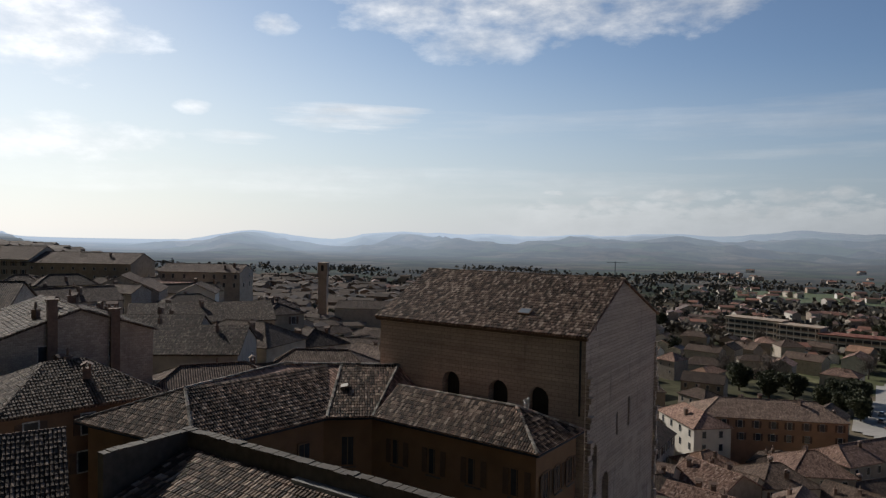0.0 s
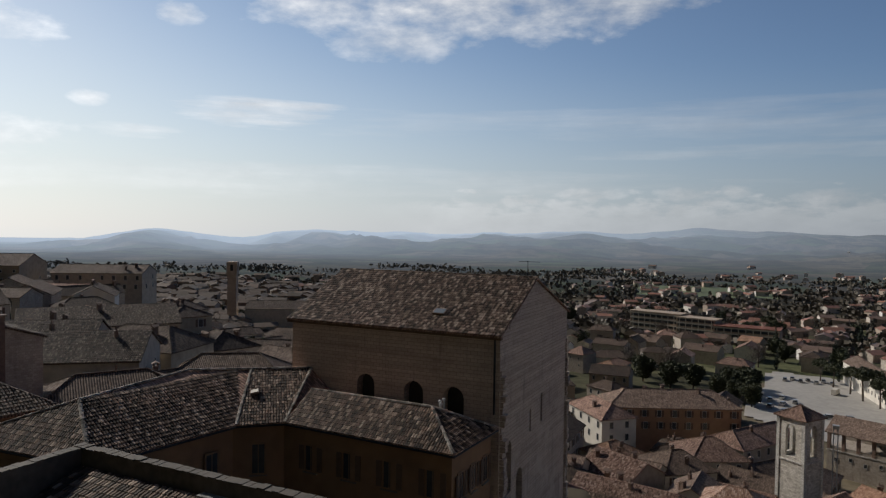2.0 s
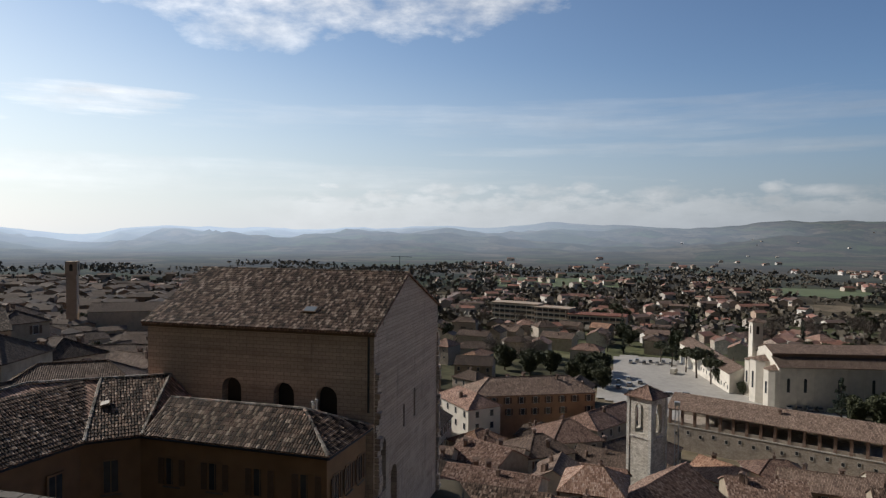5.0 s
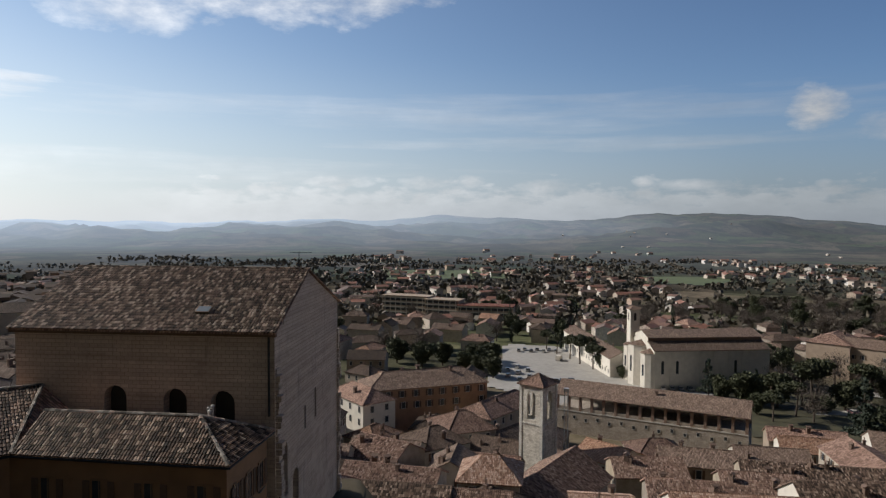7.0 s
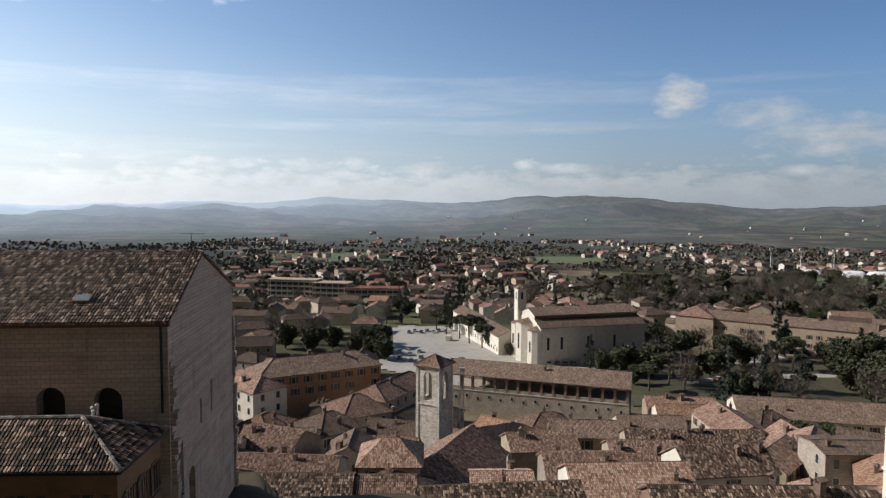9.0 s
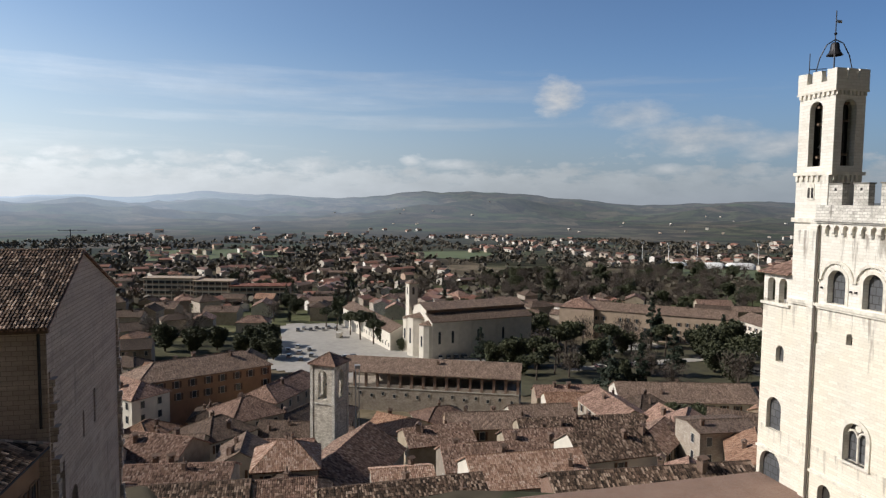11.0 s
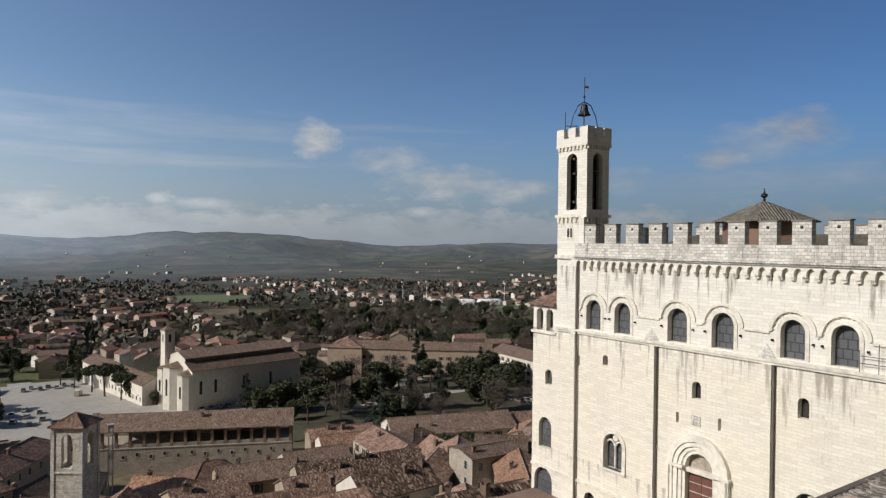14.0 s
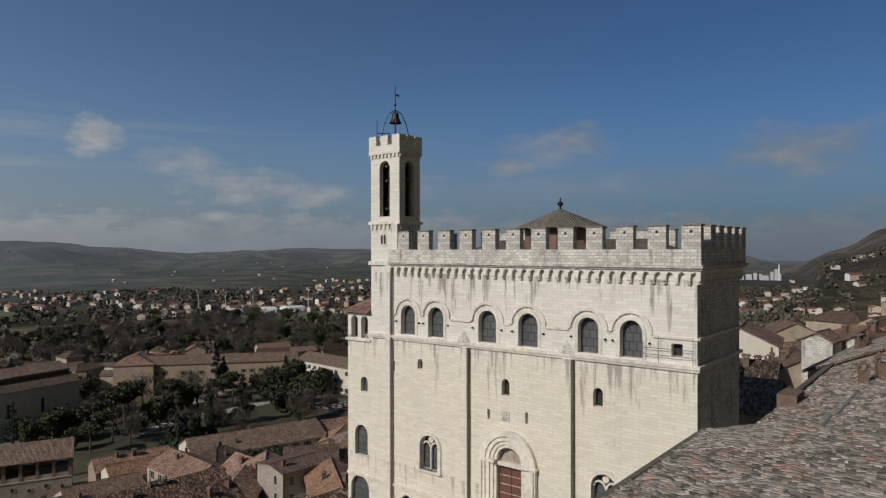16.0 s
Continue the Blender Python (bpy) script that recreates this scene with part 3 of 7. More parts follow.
def rod(bm, a, b, r0, r1=None, n=8):
    """A round bar from a to b."""
    a, b = Vector(a), Vector(b)
    r1 = r0 if r1 is None else r1
    side = (b - a).orthogonal().normalized()
    other = (b - a).normalized().cross(side)
    rows = [[p + (side * math.cos(2 * math.pi * i / n) + other * math.sin(2 * math.pi * i / n)) * r for i in range(n)] for p, r in ((a, r0), (b, r1))]
    for i in range(n):
        face(bm, [rows[0][i], rows[0][(i + 1) % n], rows[1][(i + 1) % n], rows[1][i]])
    face(bm, rows[1])
    face(bm, list(reversed(rows[0])))
    return bm


def lathe(bm, profile, n=12, at=(0, 0, 0)):
    """A turned body from (radius, height) pairs."""
    x, y, z = at
    rows = [[(x + r * math.cos(2 * math.pi * i / n), y + r * math.sin(2 * math.pi * i / n), z + h) for i in range(n)] for r, h in profile]
    for p, q in zip(rows, rows[1:]):
        for i in range(n):
            face(bm, [p[i], p[(i + 1) % n], q[(i + 1) % n], q[i]])
    return bm


def roof_face(bm, eave, ridge, thick=0.12):
    """One slope: eave and ridge are lists of points from end to end (eave counterclockwise seen from above)."""
    eave, ridge = [Vector(p) for p in eave], [Vector(p) for p in ridge]
    u = (eave[-1] - eave[0]).normalized()
    pts = eave + list(reversed(ridge))
    n = (eave[-1] - eave[0]).cross(ridge[-1] - eave[0]).normalized()
    v = n.cross(u)
    face(bm, pts, u, v, eave[0])
    low = [p - Vector((0, 0, thick)) for p in pts]
    face(bm, list(reversed(low)), u, v, eave[0])
    for i in range(len(pts)):
        j = (i + 1) % len(pts)
        face(bm, [pts[j], pts[i], low[i], low[j]])


def tiles_on(bm, eave0, eave1, ridge0, ridge1, column=0.22, row=0.4, seed=1, rough=0.02):
    """Half-round clay tiles in columns over one slope; the slope may narrow or lean towards its ridge."""
    rnd = random.Random(seed)
    e0, e1, r0, r1 = (Vector(p) for p in (eave0, eave1, ridge0, ridge1))
    u = (e1 - e0).normalized()
    n = (e1 - e0).cross(r0 - e0).normalized()
    v = n.cross(u)
    up = (r0 - e0).dot(v)
    a0, a1 = 0.0, (e1 - e0).length
    b0, b1 = (r0 - e0).dot(u), (r1 - e0).dot(u)
    lo, hi = min(a0, b0), max(a1, b1)
    uvl = bm.loops.layers.uv.active
    x = lo + column / 2
    while x < hi:
        y = -rnd.uniform(0, row) if rough > 0.05 else 0.0      # old repaired roofs: the courses have slipped
        while y < up - 0.1:
            k = (y + row / 2) / up
            if a0 + (b0 - a0) * k - 0.05 <= x <= a1 + (b1 - a1) * k + 0.05:
                w0, w1 = column * 0.47, column * 0.38
                jig, lift = rnd.uniform(-0.02, 0.02) - rough * 0.2, rnd.uniform(0, rough)
                skew = rnd.gauss(0, rough * 0.7) if rough > 0.05 else 0.0
                rows = []
                for yy, w, z, off in ((max(y - 0.03, -0.05), w0, 0.035 + lift, -skew), (min(y + row + 0.03, up), w1, 0.015, skew)):
                    rows.append([e0 + u * (x + jig + off + w * c) + v * yy + n * (z + s * w * 0.85) for c, s in ((-1, 0), (-0.6, 0.8), (0.6, 0.8), (1, 0))])
                p, q = [bm.verts.new(t) for t in rows[0]], [bm.verts.new(t) for t in rows[1]]
                for i in range(3):
                    f = bm.faces.new((p[i], p[i + 1], q[i + 1], q[i]))
                    for loop in f.loops:
                        loop[uvl].uv = (x, y)
                f = bm.faces.new((p[3], p[2], p[1], p[0]))
            y += row
        x += column
    return bm


def tile_piece(name, tones, patches=0.15):
    """Clay tiles, each its own tone."""
    m, nt, b = material(name)
    geo = put(nt, "ShaderNodeNewGeometry")
    rnd = calc(nt, "FRACT", calc(nt, "ADD", geo.outputs["Random Per Island"], put(nt, "ShaderNodeObjectInfo").outputs["Random"]))
    at = put(nt, "ShaderNodeTexCoord").outputs["Object"]
    big = put(nt, "ShaderNodeTexNoise", {"Vector": at, "Scale": 0.55, "Detail": 5.0, "Roughness": 0.7}).outputs[0]
    fine = put(nt, "ShaderNodeTexNoise", {"Vector": at, "Scale": 6.0, "Detail": 7.0, "Roughness": 0.7}).outputs[0]
    f = calc(nt, "ADD", calc(nt, "MULTIPLY", rnd, 0.7), calc(nt, "MULTIPLY", big, 0.3))
    col = ramp(nt, f, [(0.12 + 0.76 * i / (len(tones) - 1), t) for i, t in enumerate(tones)])
    k = put(nt, "ShaderNodeMapRange", {0: fine, 1: 0.3, 2: 0.7, 3: 0.65, 4: 1.3}).outputs[0]
    red = put(nt, "ShaderNodeTexNoise", {"Vector": at, "Scale": 0.8, "Detail": 3.0}).outputs[0]
    red = calc(nt, "MULTIPLY", calc(nt, "SUBTRACT", calc(nt, "ADD", calc(nt, "MULTIPLY", red, 0.75), calc(nt, "MULTIPLY", rnd, 0.25)), 0.56), 9.0, clamp=True)
    col = blend(nt, calc(nt, "MULTIPLY", red, patches), col, (0.3, 0.15, 0.1))
    nt.links.new(put(nt, "ShaderNodeVectorMath", {0: col, "Scale": k}, operation="SCALE").outputs[0], b.inputs["Base Color"])
    b.inputs["Roughness"].default_value = 0.75
    b.inputs["Specular IOR Level"].default_value = 0.3
    bumped(nt, b, fine, 0.7, 0.03)
    return m


M_TILE = tile_piece("old_clay_tile", [(0.022, 0.015, 0.011), (0.065, 0.043, 0.031), (0.125, 0.083, 0.06), (0.24, 0.168, 0.124), (0.52, 0.41, 0.325)])
M_TILE_DARK = tile_piece("dark_brown_tile", [(0.036, 0.028, 0.022), (0.068, 0.05, 0.038), (0.1, 0.074, 0.056), (0.145, 0.108, 0.083), (0.3, 0.24, 0.19)], 0.1)
M_TILE_WARM = tile_piece("brown_clay_tile", [(0.09, 0.056, 0.042), (0.17, 0.105, 0.078), (0.25, 0.16, 0.121), (0.33, 0.225, 0.175), (0.52, 0.4, 0.33)], 0.3)
M_TILE_PINK = tile_piece("pink_clay_tile", [(0.2, 0.12, 0.088), (0.33, 0.2, 0.145), (0.44, 0.285, 0.21), (0.52, 0.365, 0.285), (0.64, 0.51, 0.42)], 0.2)
M_TILE_LICHEN = tile_piece("lichened_clay_tile", [(0.06, 0.052, 0.044), (0.15, 0.133, 0.113), (0.24, 0.215, 0.187), (0.33, 0.3, 0.265), (0.52, 0.48, 0.43)], 0.6)


def hip_cap(bm, a, b, r=0.16, n=None):
    """A line of ridge tiles from a to b."""
    a, b = Vector(a), Vector(b)
    count = max(1, int((b - a).length / 0.42))
    side = (b - a).cross(Vector((0, 0, 1))).normalized()
    up = side.cross(b - a).normalized()
    for i in range(count):
        p, q = a.lerp(b, i / count), a.lerp(b, (i + 1.06) / count)
        rows = [[c + (side * math.cos(t) + up * math.sin(t) * 0.8) * k for t in (0, math.pi / 3, 2 * math.pi / 3, math.pi)] for c, k in ((p, r), (q, r * 0.86))]
        for j in range(3):
            face(bm, [rows[0][j], rows[0][j + 1], rows[1][j + 1], rows[1][j]])
    return bm


# ---- ground, plain and hills ----
def terrain(x, y):
    """Height of the ground: the hillside town falls away to the plain."""
    d = y + (0.12 if x > 0 else 0.42) * x
    table = [(-900, 560), (-620, 470), (-60, 52), (-25, 40), (0, 36), (58, 33), (64, 20), (100, 12), (140, 6), (175, 1.5), (230, 0), (320, -3), (600, -7), (1500, -12)]
    if d <= table[0][0]:
        z = table[0][1]
    elif d >= table[-1][0]:
        z = table[-1][1]
    else:
        for (a, p), (b, q) in zip(table, table[1:]):
            if a <= d <= b:
                z = p + (q - p) * (d - a) / (b - a)
                break
    return z


SKYLINE = [(-180, 27.0), (-130, 22.0), (-100, 8.0), (-88, 2.6), (-85, 1.4), (-82, -0.2), (-79, -1.1), (-75, -0.5), (-60, 0.1), (-45, 0.0), (-41, 0.1), (-36, 0.0), (-31, -0.3), (-26, 0.15), (-21, 0.7), (-14, 0.75),
           (-6, 0.2), (5, 0.55), (12, 0.0), (22, 0.05), (29, -0.1), (37, -0.1), (42, -0.55), (50, -0.25), (56, -0.9), (60, -1.3), (70, -1.1), (100, 5.0), (140, 20.0), (180, 27.0)]


def skyline(yaw):
    for (a, p), (b, q) in zip(SKYLINE, SKYLINE[1:]):
        if a <= yaw <= b:
            k = (yaw - a) / (b - a)
            k = k * k * (3 - 2 * k)
            return p + (q - p) * k + 0.28 * noise.fractal(Vector((yaw / 5.0, 0.3, 7.7)), 0.9, 2.0, 4)
    return 0.0


def far_height(yaw, r):
    """The plain beyond the town, and hills that rise behind it to the skyline."""
    x, y = -r * math.sin(radians(yaw)), r * math.cos(radians(yaw))
    base = terrain(x, y)
    if r < 500:
        return base
    near = -86 < yaw < 70
    foot = 1650.0 if near else 900.0
    far = 4600.0
    if yaw < -78:
        lean = min(1, (-78 - yaw) / 3)
        foot, far = 1650 - 1000 * lean, 4600 - 2900 * lean
    crest = 60 + min(r, 4600.0) * math.tan(radians(skyline(yaw))) if far < 4600 else 60 + 4600 * math.tan(radians(skyline(yaw)))
    k = max(0.0, min(1.0, (r - foot) / (far - foot)))
    spur = 0.0
    for size, share in ((1150.0, 0.5), (480.0, 0.3), (190.0, 0.2)):
        spur += share * (1.0 - abs(2.0 * noise.noise(Vector((x / size + 0.25 * y / size, y / size, 3.1)))))
    rise = (crest - base) * (k ** 1.15) + (spur - 0.5) * 135 * min(1.0, k * 3.0) * (1.0 - k) ** 0.6 - 8 * min(1, k * 5) * (1 - k)
    top = 60 + r * math.tan(radians(skyline(yaw) - 0.1)) if near and k < 1 else 1e9
    return min(base + max(rise, -2.0), max(top, base))


def land_material(name, haze):
    """Fields, hedges and bare earth in a patchwork; the far one has its distance haze put in as faint emission."""
    m, nt, b = material(name)
    at = put(nt, "ShaderNodeTexCoord").outputs["Object"]
    warp = put(nt, "ShaderNodeTexNoise", {"Vector": at, "Scale": 0.004, "Detail": 4.0})
    p = put(nt, "ShaderNodeVectorMath", {0: at, 1: put(nt, "ShaderNodeVectorMath", {0: warp.outputs["Color"], "Scale": 90.0}, operation="SCALE").outputs[0]}, operation="ADD").outputs[0]
    vor = put(nt, "ShaderNodeTexVoronoi", {"Vector": p, "Scale": 0.0085, "Randomness": 0.9}, voronoi_dimensions="2D")
    pick = put(nt, "ShaderNodeSeparateXYZ", {0: vor.outputs["Color"]}).outputs[0]
    col = ramp(nt, pick, [(0.0, (0.085, 0.07, 0.046)), (0.22, (0.13, 0.105, 0.072)), (0.4, (0.09, 0.105, 0.05)), (0.58, (0.2, 0.16, 0.115)), (0.76, (0.11, 0.135, 0.06)), (0.9, (0.08, 0.08, 0.048)), (1.0, (0.15, 0.12, 0.08))])
    wood = put(nt, "ShaderNodeTexNoise", {"Vector": at, "Scale": 0.012, "Detail": 9.0, "Roughness": 0.72}).outputs[0]
    wood = calc(nt, "MULTIPLY", calc(nt, "SUBTRACT", wood, 0.47), 12.0, clamp=True)
    col = blend(nt, calc(nt, "MULTIPLY", wood, 0.7 if haze else 0.45), col, (0.036, 0.034, 0.024))
    grain = put(nt, "ShaderNodeTexNoise", {"Vector": at, "Scale": 0.25, "Detail": 6.0}).outputs[0]
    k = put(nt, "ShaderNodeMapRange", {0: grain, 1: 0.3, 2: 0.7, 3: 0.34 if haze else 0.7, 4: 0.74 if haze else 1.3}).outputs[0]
    col = put(nt, "ShaderNodeVectorMath", {0: col, "Scale": k}, operation="SCALE").outputs[0]
    nt.links.new(col, b.inputs["Base Color"])
    b.inputs["Roughness"].default_value = 1.0
    b.inputs["Specular IOR Level"].default_value = 0.1
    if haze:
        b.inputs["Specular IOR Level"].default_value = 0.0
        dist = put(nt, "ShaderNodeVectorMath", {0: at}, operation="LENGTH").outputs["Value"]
        # painted haze: blue emission that grows with distance and towards the sun side
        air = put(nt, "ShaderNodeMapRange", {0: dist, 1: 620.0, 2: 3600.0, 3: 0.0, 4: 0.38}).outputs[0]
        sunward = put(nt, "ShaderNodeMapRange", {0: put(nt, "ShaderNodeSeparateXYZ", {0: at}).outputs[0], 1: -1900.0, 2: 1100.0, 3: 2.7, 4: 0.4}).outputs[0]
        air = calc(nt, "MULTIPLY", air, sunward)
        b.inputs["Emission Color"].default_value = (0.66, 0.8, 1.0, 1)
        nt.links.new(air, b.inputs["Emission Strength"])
    return m


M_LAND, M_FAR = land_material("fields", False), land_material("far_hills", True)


def sheet(name, rings, mat, label, category):
    bm = bmesh.new()
    steps = 720
    rows = []
    for r in rings:
        ways = [a * 360.0 / steps - 180.0 for a in range(steps)]
        rows.append([bm.verts.new((-r * math.sin(radians(a)), r * math.cos(radians(a)), far_height(a, r))) for a in ways])
    for p, q in zip(rows, rows[1:]):
        for i in range(steps):
            j = (i + 1) % steps
            bm.faces.new((p[j], p[i], q[i], q[j]))
    ob = part(name, bm, mat, smooth=True)
    return tagged(ob, label, category, kind="structure")


sheet("ground", [0.02, 2, 10, 20, 30, 40, 50, 58, 66, 75, 85, 100, 120, 140, 160, 180, 200, 225, 250, 280, 320, 370, 430, 500, 600, 700], M_LAND,
      "dark green and brown fields and earth below the town", "ground")
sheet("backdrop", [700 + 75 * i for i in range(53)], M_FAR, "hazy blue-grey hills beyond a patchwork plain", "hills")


# ---- the white stone palace with crenellations ----
FX, Y0, Y1, YT, YA = 43.7, 15.0, 45.6, 48.5, 52.0      # facade plane; corner, tower, tower end, annex end
BASE, STRING, CORN, SILL, MERL = 30.0, 51.7, 59.2, 60.5, 62.35
BACK = FX + 11.1


palace = thing("palace", "tall cream limestone medieval palace with crenellations and a slim bell tower", "palace")


def face_at(a, z, d):
    return (FX + d, -a, z)


upper = [(43.35, 0.93), (39.77, 0.93), (33.75, 0.98), (29.45, 0.98), (23.75, 0.92), (20.08, 0.92)]
openings, panes = [], []
for c, h in upper:
    openings.append(arch(-c, h, STRING + 0.3, 54.95 - h))
    panes.append(("window", openings[-1]))
for c, h, z0, z1 in [(41.8, 0.32, 48.75, 49.75), (31.8, 0.42, 47.45, 48.95), (22.9, 0.42, 47.75, 49.3)]:
    openings.append(arch(-c, h, z0, z1 - h))
    panes.append(("small_window", openings[-1]))
for c, h, z0, z1 in [(33.62, 0.14, 45.1, 46.0), (29.62, 0.14, 45.3, 46.3), (45.25, 0.1, 48.2, 49.2), (16.5, 0.42, 52.45, 53.4)]:
    openings.append(rect(-c, h, z0, z1))
    panes.append(("slit", openings[-1]))
for c in (40.65, 22.35):
    openings.append(arch(-c, 1.12, 39.0, 41.3))
    panes.append(("tracery_window", openings[-1]))
openings.append(arch(-31.45, 1.3, 35.4, 41.75))
panes.append(("portal", openings[-1]))
openings.append(arch(-43.6, 0.7, 33.5, 35.2))
panes.append(("side_door", openings[-1]))
for c in (18.0, 26.5):
    openings.append(arch(-c, 0.7, 33.5, 35.2))
    panes.append(("side_door", openings[-1]))
bm = mesh()
pierced(bm, [(-YT, BASE), (-Y0, BASE), (-Y0, CORN), (-YT, CORN)], openings, face_at, 0.9, rim=False)
# the other three walls
part("wall", bm, M_LIME, palace)
# greyer stone puts the shade of these walls into their colour
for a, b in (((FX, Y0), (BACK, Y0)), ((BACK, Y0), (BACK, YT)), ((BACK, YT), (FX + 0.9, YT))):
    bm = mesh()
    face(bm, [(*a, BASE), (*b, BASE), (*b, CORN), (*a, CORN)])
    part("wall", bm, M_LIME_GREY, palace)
for kind, outline in panes:
    bm = slab(mesh(), outline, face_at, 0.55 if kind != "portal" else 0.85, 0.62 if kind != "portal" else 0.9)
    part("glazing" if "window" in kind else "opening", bm, M_LEADED if kind in ("window", "tracery_window") else M_DARK if kind != "portal" else M_LIME_TRIM, palace)

# hood moulds over the upper windows, with a string course that joins them
for c, h in upper:
    spring = 54.95 - h
    hood = part("hood_mould", slab(mesh(), ring(-c, spring - 0.05, h + 0.62, h + 0.85), face_at, -0.16, 0.02), M_LIME_TRIM, palace)
    part("arch_ring", slab(mesh(), ring(-c, spring, h, h + 0.3, legs=spring - STRING - 0.3), face_at, -0.06, 0.02), M_LIME_TRIM, palace)
    for k in range(14):
        a = math.pi * (k + 0.5) / 14
        bm = mesh()
        y, z = -(-c + (h + 0.56) * math.cos(a)), spring - 0.05 + (h + 0.56) * math.sin(a)
        box(bm, FX - 0.1, FX + 0.01, y - 0.05, y + 0.05, z - 0.05, z + 0.05)
        part("dentil", bm, M_LIME_TRIM, hood)
edges = sorted([c + s * (h + 0.85) for c, h in upper for s in (-1, 1)])
marks = [Y0 - 0.1] + edges + [Y1]
for i in range(0, len(marks), 2):
    if marks[i + 1] - marks[i] > 0.1:
        part("impost_course", box(mesh(), FX - 0.12, FX + 0.02, marks[i], marks[i + 1], 53.75, 53.95), M_LIME_TRIM, palace)
part("string_course", box(mesh(), FX - 0.28, FX + 0.02, Y0 - 0.28, YT, STRING - 0.1, STRING + 0.16), M_LIME_TRIM, palace)
part("string_course", box(mesh(), FX - 0.18, FX + 0.02, Y0 - 0.2, YT, STRING - 0.3, STRING - 0.1), M_LIME_TRIM, palace)
part("string_course", box(mesh(), FX + 0.02, BACK, Y0 - 0.28, Y0 + 0.02, STRING - 0.1, STRING + 0.16), M_LIME_TRIM, palace)
part("string_course", box(mesh(), FX + 0.02, BACK, Y0 - 0.2, Y0 + 0.02, 53.75, 53.95), M_LIME_TRIM, palace)
part("string_course", box(mesh(), FX - 0.2, FX + 0.02, Y1 - 6.5, YA, 36.55, 36.8), M_LIME_TRIM, palace)
# four flat buttresses, each with a dark joint beside it
for a, w in ((45.9, 0.35), (36.3, 0.4), (25.6, 0.4)):
    top = STRING - 0.3 if a < 45 else CORN
    part("buttress", box(mesh(), FX - 0.3, FX + 0.02, a - w, a + w, BASE, top), M_LIME, palace)
    part("drainpipe", rod(mesh(), (FX - 0.2, a - w - 0.13, BASE), (FX - 0.2, a - w - 0.13, top), 0.09), M_DARKSTONE, palace)
for a in (36.4, 25.7):
    bm = mesh()
    n = 6
    for i in range(n):
        t0, t1 = math.pi * i / n, math.pi * (i + 1) / n
        face(bm, [(FX - 0.35 * math.sin(t0), a + 0.8 * math.cos(t0), STRING + 0.16), (FX, a, 53.0), (FX - 0.35 * math.sin(t1), a + 0.8 * math.cos(t1), STRING + 0.16)])
    part("weathering_cap", bm, M_LIME_GREY, palace)

# corbel table under the parapet: little pointed arches on brackets
PITCH = (Y1 - Y0 + 0.35) / 34


def corbels(along, place, name="corbel"):
    """Arched corbel table of that length; place(a, z, out)."""
    count = max(2, round(along / PITCH))
    step = along / count
    bm = mesh()
    outline = [(0, 58.95), (along, 58.95)]
    low = [(along, 58.1)]
    for i in range(count - 1, -1, -1):
        c = step * (i + 0.5)
        hw = step * 0.33
        low += [(c + hw, 58.1), (c + hw, 58.35)] + [(c + hw * math.cos(math.pi * k / 6), 58.35 + (hw + 0.14) * math.sin(math.pi * k / 6)) for k in range(1, 6)] + [(c - hw, 58.35), (c - hw, 58.1)]
    low.append((0, 58.1))
    pts = [(0.0, 58.95)] + list(reversed(low)) + [(along, 58.95)]
    slab(bm, pts, place, -0.34, 0.0)
    ob = part("corbel_table", bm, M_LIME, palace)
    for i in range(count + 1):
        bm = mesh()
        a0, a1 = max(0, step * i - step * 0.17), min(along, step * i + step * 0.17)
        slab(bm, rect((a0 + a1) / 2, (a1 - a0) / 2, 57.9, 58.1), place, -0.22, 0.0)
        part("bracket", bm, M_LIME, ob)


corbels(Y1 - Y0 + 0.35, lambda a, z, d: (FX + d, Y1 - a, z))
corbels(BACK - FX + 0.3, lambda a, z, d: (FX - 0.3 + a, Y0 + d, z))
for z0, z1, out in ((58.95, 59.1, 0.5), (59.1, 59.3, 0.62)):
    part("cornice", box(mesh(), FX - out, FX + 0.3, Y0 - out, Y1, z0, z1), M_LIME_GREY, palace)
    part("cornice", box(mesh(), FX + 0.3, BACK + out, Y0 - out, Y0 + 0.3, z0, z1), M_LIME_GREY, palace)
    part("cornice", box(mesh(), BACK - 0.3, BACK + out, Y0 + 0.3, YT, z0, z1), M_LIME_GREY, palace)
P = 0.42
part("parapet", box(mesh(), FX - P, FX + 0.25, Y0 - P, Y1, 59.3, SILL), M_LIME_GREY, palace)
part("parapet", box(mesh(), FX + 0.25, BACK + P, Y0 - P, Y0 + 0.25, 59.3, SILL), M_LIME_GREY, palace)
part("parapet", box(mesh(), BACK - 0.25, BACK + P, Y0 + 0.25, YT, 59.3, SILL), M_LIME_GREY, palace)
part("parapet", box(mesh(), FX + 3.4, BACK - 0.25, YT - 0.6, YT, 59.3, SILL), M_LIME_GREY, palace)


def merlon(m, w, d):
    bm = mesh()
    box(bm, -w / 2, w / 2, -d / 2, d / 2, 0, MERL - SILL - 0.1)
    ob = part("merlon", bm, M_LIME_GREY, palace)
    ob.matrix_local = m
    part("coping", box(mesh(), -w / 2 - 0.07, w / 2 + 0.07, -d / 2 - 0.07, d / 2 + 0.07, MERL - SILL - 0.1, MERL - SILL), M_COPING, ob)
    part("putlog_hole", box(mesh(), -0.11, 0.11, -d / 2 - 0.012, -d / 2 + 0.02, 1.2, 1.42), M_DARK, ob)
    return ob


# face of the merlon towards the square is its local -y
for i in range(12):
    merlon(pose(FX - 0.1, Y0 + 0.3 + i * (43.6 - Y0 - 0.3) / 11, SILL, 0, 0, -90), 1.42, 0.62)
